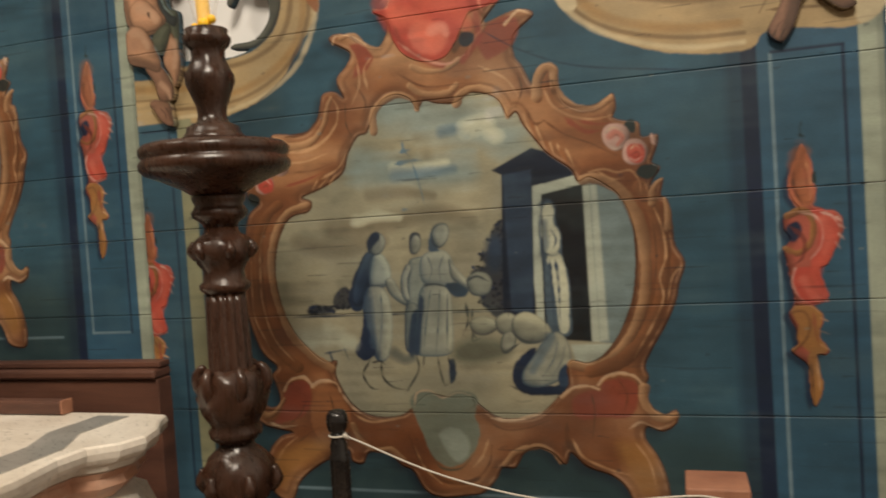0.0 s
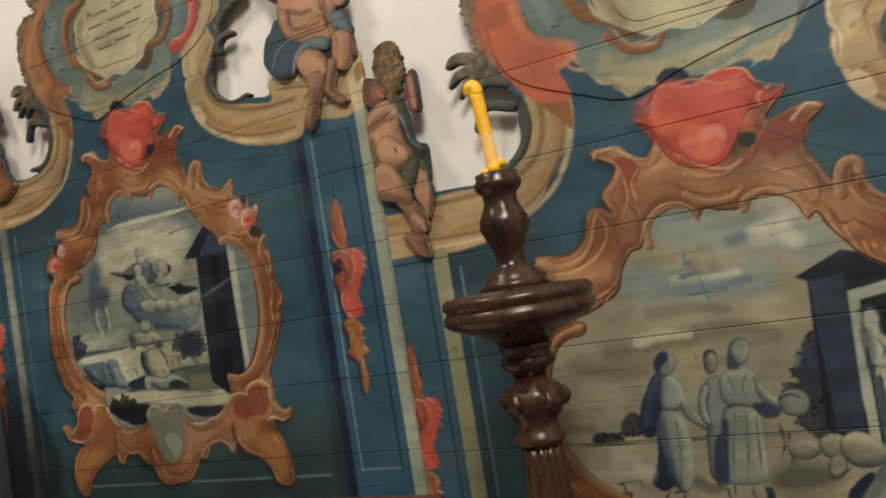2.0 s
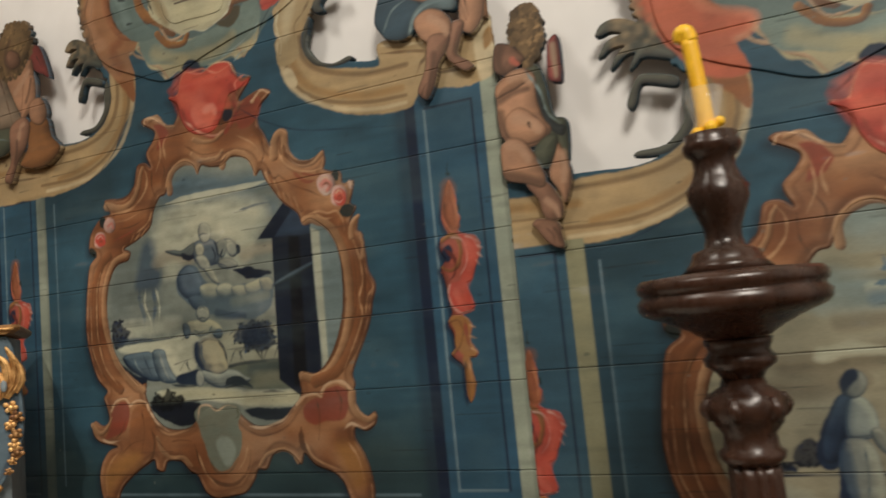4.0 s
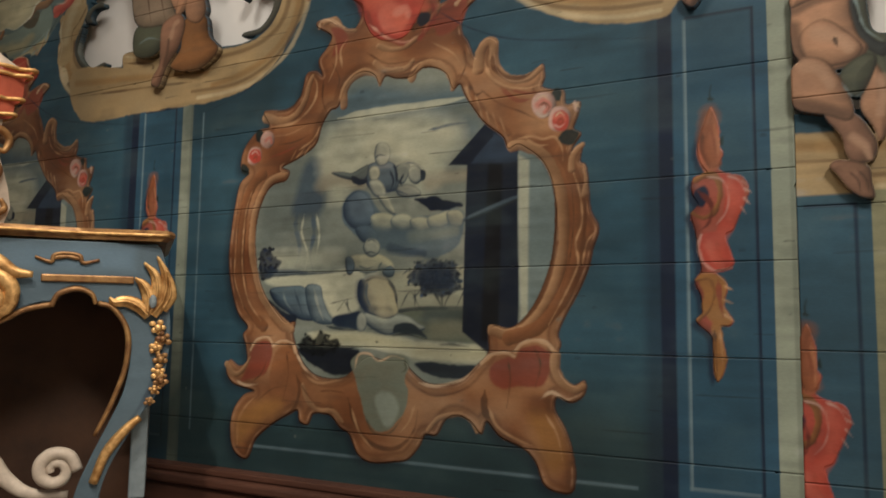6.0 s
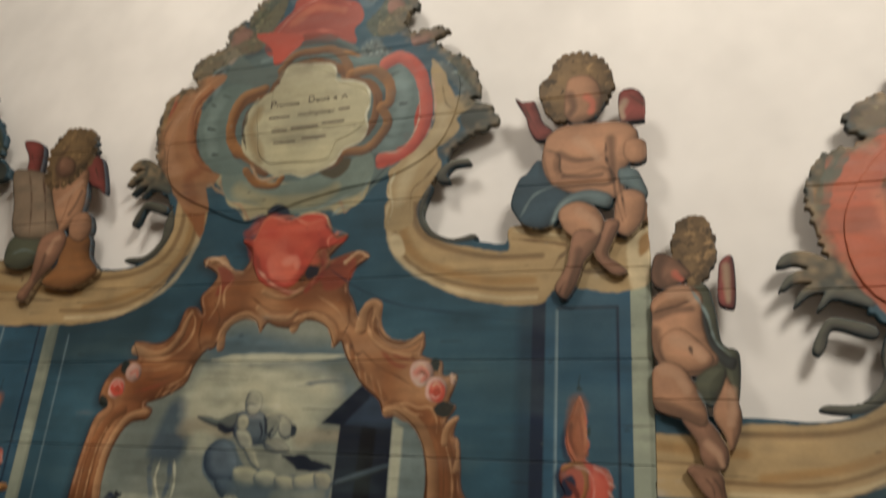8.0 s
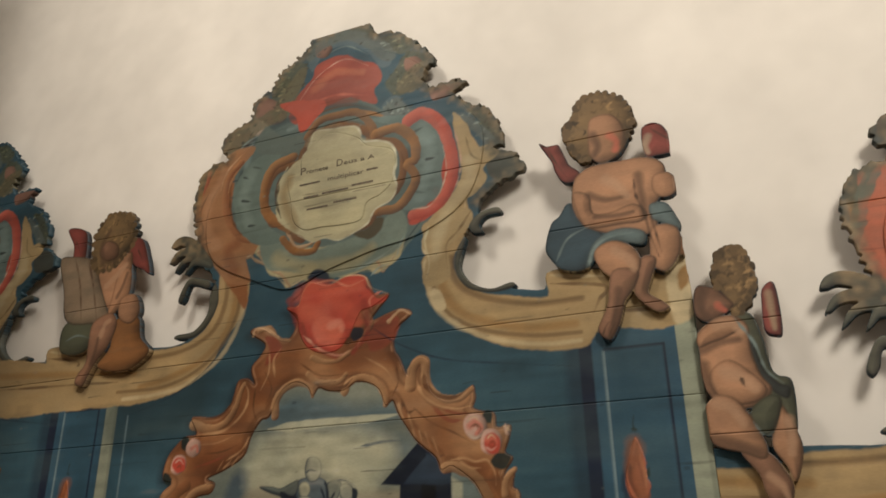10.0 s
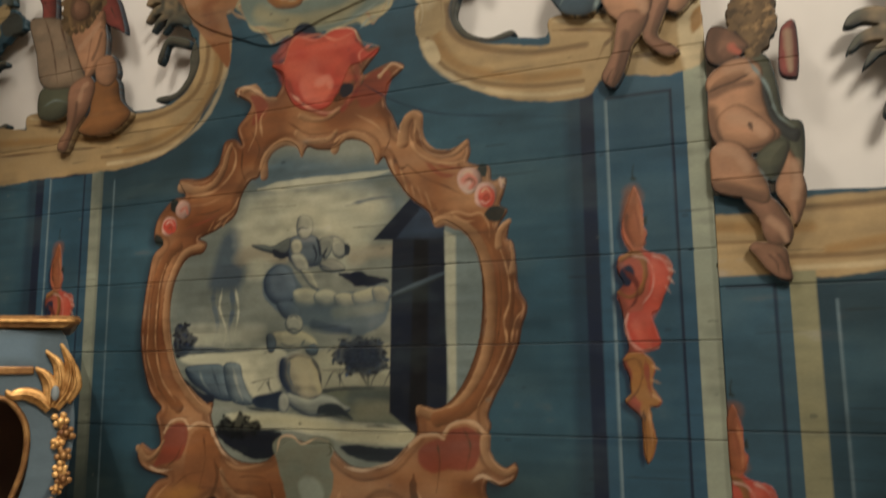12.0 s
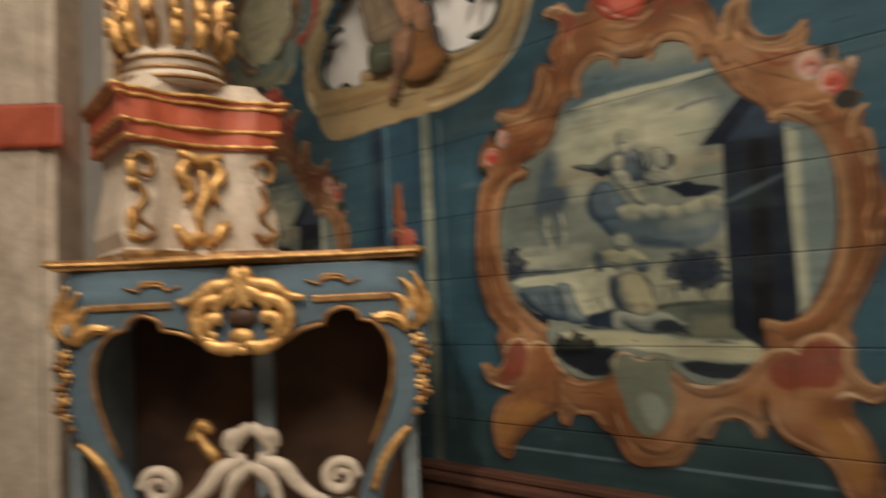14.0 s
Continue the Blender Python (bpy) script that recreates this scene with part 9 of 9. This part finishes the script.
# ---- gilded side altar, turned to face the nave ----
ALTAR_POSE = pose(-0.572, -0.423, 0, 0, 0, 48.2)
ALTAR_TOP = 1.544


def local(px, py):
    """Place on the altar's front from a drawing of 660 units to its width."""
    return ((px - 735) * 0.00134, ALTAR_TOP - (py - 438) * 0.00134)


def front(points, d=0.0):
    return [(local(px, py)[0], d, local(px, py)[1]) for px, py in points]


def mirrored(points):
    return [(830 - px, py) for px, py in points]


LEG = [(690, 462), (728, 462), (745, 510), (750, 560), (756, 620), (752, 680), (738, 730), (712, 768), (692, 805), (668, 850), (652, 905), (644, 1000), (660, 1100), (690, 1180)]
LEG_IN = [(640, 1180), (612, 1100), (602, 1000), (612, 905), (632, 845), (658, 785), (680, 732), (690, 680), (687, 630), (674, 592), (650, 570), (628, 566), (618, 548), (598, 540), (575, 548), (565, 566), (535, 572), (505, 586), (480, 602), (445, 618), (415, 622)]


def gilded_altar():
    g = thing("gilded_side_altar", "blue-grey painted console altar with carved gilt scrolls and open dark front", "altar")
    cv = Canvas(-1.05, 0.12, 0.45, 1.56, (), 77)
    cv.lay((slice(None), slice(None)), np.ones(cv.shape), srgb((92, 104, 108)))
    T = lambda p: np.array([local(*q) for q in p])
    ol = LEG + LEG_IN + mirrored(LEG_IN)[::-1] + mirrored(LEG)[::-1]
    sd = outline(cv, ol, T, n=4)
    fill(cv, [(470, 470), (690, 470), (690, 510), (470, 512)], (106, 122, 130), 3, T, False, 0.8)
    fill(cv, [(120, 470), (360, 470), (360, 512), (120, 510)], (106, 122, 130), 3, T, False, 0.8)
    for side in (lambda p: p, mirrored):
        brush(cv, side([(560, 580), (600, 556), (640, 578), (676, 610), (680, 680), (660, 750), (630, 830)]), (128, 138, 142), 1.6, 1.0, T)
        brush(cv, side([(740, 560), (744, 640), (722, 730), (680, 800)]), (64, 72, 78), 1.4, 1.0, T)
    sheet("apron", cv, sd, 0.0, 0.05, g, label="blue-grey shaped apron and curved legs")

    def bars(name, lines, radii, material, label=""):
        for pts in lines:
            part(name, tube(bmesh.new(), pts, radii), material, g, label, True)

    def both(pts):
        return [pts, mirrored(pts)]

    # table top with gilt lip
    bm = bmesh.new()
    lip = np.array([(-0.90, -0.03), (-0.80, -0.012), (-0.70, 0.0), (-0.52, -0.022), (-0.44, -0.03), (-0.36, -0.022), (-0.18, 0.0), (-0.10, -0.012), (0.015, -0.03), (0.03, 0.0), (0.02, 0.5), (-0.905, 0.5)])
    part("table_top", moulded_slab(bm, lip, ALTAR_TOP - 0.026, [(-0.02, 0), (-0.012, 0.006), (-0.004, 0.010), (0.0, 0.018), (-0.006, 0.026)]), OLD_GOLD, g, "dark red-brown top with gilt lip")
    part("gilt_lip", tube(bmesh.new(), [(a, b - 0.003, ALTAR_TOP - 0.012) for a, b in lip[:9]], (0.004, 0.004), 8), GOLD, g, "gilt lip", True)
    slab("red_fillet", -0.80, -0.60, -0.008, 0.0, 1.415, 1.432, OLD_GOLD, g, bevel=0.003)
    slab("red_fillet", -0.26, -0.06, -0.008, 0.0, 1.415, 1.432, OLD_GOLD, g, bevel=0.003)
    slab("side_panel", -0.05, -0.012, 0.052, 0.46, 0.9, 1.515, BLUE_GREY, g)
    slab("side_panel", -0.875, -0.84, 0.052, 0.46, 0.9, 1.515, BLUE_GREY, g)
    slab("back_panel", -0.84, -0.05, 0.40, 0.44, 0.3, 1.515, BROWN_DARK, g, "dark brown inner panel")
    slab("plinth", -0.93, 0.06, 0.02, 0.5, 0.0, 0.52, RED_WOOD, g, "red-brown plinth")
    slab("inner_post", -0.455, -0.405, 0.24, 0.28, 0.52, 1.515, BLUE_GREY, g)
    # gilding
    for line in (*both([(560, 578), (570, 556), (598, 546), (622, 554), (630, 572)]), *both([(634, 570), (660, 580), (684, 620), (684, 680), (664, 745), (640, 800)]), *both([(560, 574), (520, 584), (480, 606), (440, 622)])):
        part("edge_bead", tube(bmesh.new(), front(line, -0.004), (0.006, 0.007, 0.005)), OLD_GOLD, g, "rubbed gilt edge bead", True)
    for k, (px, py, r) in enumerate([(735, 612, 15), (744, 632, 13), (732, 648, 11), (742, 668, 14), (738, 690, 12), (744, 706, 12), (734, 722, 10), (726, 742, 8)]):
        for q in (px, 830 - px):
            x, z = local(q, py)
            bm = knob(bmesh.new(), (x, -0.016, z), r * 0.0006, (1, 0.8, 1))
            for m in range(5):
                a, rr = m * 1.256 + k * 0.7, r * (0.0007 + 0.0002 * ((m + k) % 3))
                knob(bm, (x + rr * math.cos(a), -0.010, z + rr * math.sin(a)), r * (0.00048 + 0.00012 * ((m * k) % 3)), (1.1, 0.5, 0.9))
            part("flower_drop", bm, OLD_GOLD if k % 2 else GOLD, g, "gilt flower drop", True)
    leaves = [[(724, 590), (742, 560), (744, 520), (728, 484)], [(720, 588), (730, 556), (726, 520), (706, 496)], [(716, 586), (716, 556), (706, 536), (692, 524)], [(718, 592), (700, 574), (680, 566), (660, 568), (652, 560)], [(740, 580), (752, 556), (750, 530), (744, 508)]]
    for line in leaves:
        for pts in both(line):
            part("acanthus", tube(tube(bmesh.new(), front(pts, -0.010), (0.012, 0.016, 0.012, 0.003), flat=0.35), front(pts, -0.020), (0.003, 0.004, 0.003, 0.002)), GOLD, g, "carved gilt acanthus", True)
    for px in (724, 106):
        x, z = local(px, 566)
        part("cabochon", knob(bmesh.new(), (x, -0.03, z), 0.013, (0.7, 0.6, 1.3)), BLUE_GREY, g, "blue-grey cabochon", True)
    mask = [[(415, 480), (440, 496), (470, 500), (500, 520), (530, 524)], [(440, 520), (480, 528), (500, 552), (492, 584), (462, 600)], [(415, 500), (438, 512), (458, 530), (462, 552)], [(415, 600), (440, 612), (470, 606), (486, 592)], [(415, 470), (425, 480), (420, 520), (430, 540)], [(450, 556), (476, 560), (478, 580), (460, 588)]]
    for line in mask:
        for pts in both(line):
            part("cartouche_scroll", tube(bmesh.new(), front(pts, -0.02), (0.016, 0.019, 0.016, 0.007), flat=0.6), GOLD, g, "gilt scroll of the central cartouche", True)
    x, z = local(415, 590)
    part("cartouche_drop", knob(knob(bmesh.new(), (x, -0.022, z), 0.026, (1.2, 0.5, 0.8)), (x, -0.02, z - 0.034), 0.018, (1.4, 0.5, 0.7)), GOLD, g, "gilt drop under the cartouche", True)
    # raised dark knob whose colour gives the shade of a hollow
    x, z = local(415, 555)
    part("cartouche_shade_knob", knob(bmesh.new(), (x, -0.012, z), 0.034, (1.1, 0.4, 0.7)), BROWN_DARK, g, "dark brown knob in place of the cartouche's shaded hollow", True)
    for c in (580, 250):
        for line in ([(c - 50, 492), (c - 25, 500), (c - 20, 488), (c, 484), (c + 20, 488), (c + 26, 500), (c + 52, 494)], [(c - 24, 494), (c, 490), (c + 24, 494)]):
            part("frieze_scroll", tube(bmesh.new(), front(line, -0.004), (0.003, 0.0055, 0.004, 0.0055, 0.003)), OLD_GOLD, g, "carved scroll on the frieze", True)
    # cream rocaille between the legs
    spiral = [(580 + 34 * k / 14 * math.cos(0.9 * k), 860 + 34 * k / 14 * math.sin(0.9 * k)) for k in range(3, 15)]
    for pts in both(spiral):
        part("volute", tube(bmesh.new(), front(pts, 0.03), (0.008, 0.012, 0.016, 0.014)), CREAM, g, "cream painted volute", True)
    for line in ([(415, 760), (440, 780), (450, 806), (430, 822)], [(425, 820), (470, 836), (500, 872), (540, 900), (600, 905)], [(415, 830), (450, 862), (470, 920)], [(440, 770), (456, 784), (462, 800)]):
        for pts in both(line):
            part("rocaille", tube(bmesh.new(), front(pts, 0.05), (0.016, 0.022, 0.016, 0.010), flat=0.7), CREAM, g, "cream carved rocaille", True)
    for line in ([(642, 880), (660, 830), (690, 790), (712, 770)],):
        for pts in both(line):
            part("gilt_edge", tube(bmesh.new(), front(pts, -0.006), (0.010, 0.012, 0.008)), GOLD, g, "gilt edge of the leg", True)
    for line in ([(300, 770), (316, 800), (340, 830), (330, 860)], [(290, 790), (310, 760), (330, 775)]):
        part("gilt_flower", tube(bmesh.new(), front(line, 0.12), (0.012, 0.018, 0.012)), GOLD, g, "gilt carved flower", True)
    g.matrix_world = ALTAR_POSE
    return g


gilded_altar()


PEDESTAL_POSE = pose(-1.17, -0.73, 0, 0, 0, 83)


def column_pedestal():
    """Cream and gilt pedestal with hollow-fronted vermilion cornice and the foot of a column, turned on the altar."""
    p = thing("column_pedestal", "cream and gilt pedestal with vermilion cornice standing on the altar", "pedestal")
    base = ALTAR_TOP

    def plan(w, f, back=0.16, hollow=0.035):
        """Outline with a hollow front between two projecting corners."""
        return np.array([(x * w, -f + hollow * (1 - (x / 0.62) ** 2) * (abs(x) < 0.62)) for x in (-1, -0.8, -0.64, -0.4, -0.2, 0, 0.2, 0.4, 0.64, 0.8, 1)] + [(w, back), (-w, back)])

    die = plan(0.185, 0.125)
    part("die", moulded_slab(bmesh.new(), die, base, [(0.035, 0), (0.035, 0.018), (0.018, 0.03), (0.03, 0.07), (0.022, 0.12), (-0.002, 0.20), (-0.008, 0.25), (0.0, 0.30)]), CREAM, p, smooth=False)
    part("plinth", moulded_slab(bmesh.new(), plan(0.215, 0.155), base, [(0, 0), (0.004, 0.012), (-0.004, 0.022)]), OLD_GOLD, p, "rubbed gilt plinth")
    cornice = plan(0.20, 0.14)
    part("cornice", moulded_slab(bmesh.new(), cornice, base + 0.30, [(-0.01, 0), (0.0, 0.008), (0.004, 0.04), (0.016, 0.05), (0.020, 0.056), (0.024, 0.112), (0.036, 0.122), (0.040, 0.135)]), VERMILION, p, "vermilion moulded cornice")
    for h, o in ((0.309, 0.004), (0.351, 0.019), (0.416, 0.033), (0.434, 0.044)):
        e = [q + (q - cornice.mean(0)) / np.linalg.norm(q - cornice.mean(0)) * o for q in cornice]
        part("gilt_fillet", tube(bmesh.new(), [(q[0], q[1], base + h) for q in (e[12], *e[:12])], (0.0055, 0.0055), 8), GOLD, p, "gilt fillet", True)
    part("capping", moulded_slab(bmesh.new(), cornice, base + 0.435, [(0.02, 0), (0.0, 0.012), (-0.03, 0.03), (-0.05, 0.05)]), CREAM, p)
    mid = (-0.03, 0.0)
    part("column_base", lathe(bmesh.new(), mid, [(0.15, base + 0.47), (0.155, base + 0.49), (0.135, base + 0.505), (0.128, base + 0.520), (0.135, base + 0.535), (0.13, base + 0.555), (0.115, base + 0.575)], 40), CREAM, p, smooth=True)
    for h, r in ((0.482, 0.152), (0.512, 0.134), (0.541, 0.136)):
        circle = [(mid[0] + r * math.cos(a), mid[1] + r * math.sin(a), base + h) for a in np.linspace(0, 6.283, 24)]
        part("base_ring", tube(bmesh.new(), circle, (0.006, 0.006), 8), OLD_GOLD, p, "gilt ring", True)
    # wreath of curling gilt leaves round the shaft
    for row, (n, r, h, tall) in enumerate(((14, 0.128, 0.572, 0.075), (12, 0.122, 0.63, 0.085))):
        for k in range(n):
            a = 2 * math.pi * (k + 0.5 * row) / n
            dx, dy = math.cos(a), math.sin(a)
            leaf = [(mid[0] + dx * (r + q), mid[1] + dy * (r + q), base + h + v * tall) for q, v in ((0.0, 0), (0.018, 0.45), (0.022, 0.85), (0.042, 1.0), (0.046, 0.82))]
            bm = tube(bmesh.new(), leaf, (0.014, 0.022, 0.020, 0.013, 0.006), 8, 0.7)
            part("gilt_leaf", knob(bm, (leaf[3][0], leaf[3][1], leaf[3][2]), 0.010), GOLD if (k + row) % 3 else OLD_GOLD, p, "carved gilt leaf", True)
    part("column", lathe(bmesh.new(), mid, [(0.125, base + 0.56), (0.12, base + 1.0), (0.115, base + 1.8)], 40, 10, 0.012), CREAM, p, smooth=True)
    # gilt carving: corner consoles, scrolls and the drop in the hollow
    for c in (-0.165, 0.165):
        for line in ([(c - 0.03, 0.25), (c, 0.27), (c + 0.03, 0.25), (c + 0.02, 0.215), (c - 0.005, 0.22)], [(c - 0.01, 0.20), (c + 0.01, 0.16), (c - 0.01, 0.12), (c + 0.01, 0.09)], [(c - 0.03, 0.07), (c, 0.05), (c + 0.03, 0.065), (c + 0.02, 0.09)]):
            part("die_scroll", tube(bmesh.new(), [(a, -0.142, base + h) for a, h in line], (0.006, 0.011, 0.009, 0.005)), OLD_GOLD, p, "gilt scroll", True)
    for line in ([(-0.03, 0.27), (-0.055, 0.23), (-0.03, 0.19), (-0.045, 0.15)], [(0.03, 0.27), (0.055, 0.23), (0.03, 0.19), (0.045, 0.15)], [(0.0, 0.24), (0.012, 0.18), (-0.01, 0.12), (0.0, 0.06)], [(-0.07, 0.09), (-0.04, 0.05), (0.0, 0.06), (0.02, 0.03)], [(0.075, 0.10), (0.045, 0.07), (0.03, 0.04)], [(-0.06, 0.285), (0.0, 0.265), (0.06, 0.285)]):
        part("gilt_drop", tube(bmesh.new(), [(a, -0.118, base + h) for a, h in line], (0.010, 0.019, 0.015, 0.008)), GOLD, p, "carved gilt drop", True)
    for h in (0.235, 0.10):
        part("gilt_corner", knob(knob(bmesh.new(), (-0.185, -0.135, base + h), 0.022, (0.7, 0.6, 1.5)), (-0.185, -0.135, base + h - 0.04), 0.015), GOLD, p, "gilt corner piece", True)
    p.matrix_world = PEDESTAL_POSE
    return p


column_pedestal()


def retable_pilaster(x0, x1, d, label):
    r = thing("retable_pilaster", label, "pilaster", "retable pilasters")
    slab("shaft", x0, x1, d, d + 0.2, 0.0, 4.2, CREAM, r, bevel=0.01)
    slab("panel", x0 + 0.04, x1 - 0.04, d - 0.012, d, 0.9, 3.9, OLD_GOLD if d > 0.55 else CREAM, r, bevel=0.006)
    slab("cap", x0 - 0.03, x1 + 0.03, d - 0.03, d - 0.013, 1.90, 2.03, VERMILION, r, "vermilion moulding", bevel=0.012)
    r.matrix_world = ALTAR_POSE
    return r


retable_pilaster(-0.98, -0.74, 0.56, "cream painted retable pilaster behind the altar")
retable_pilaster(-1.32, -1.03, 0.34, "cream painted retable pilaster at the altar's end")
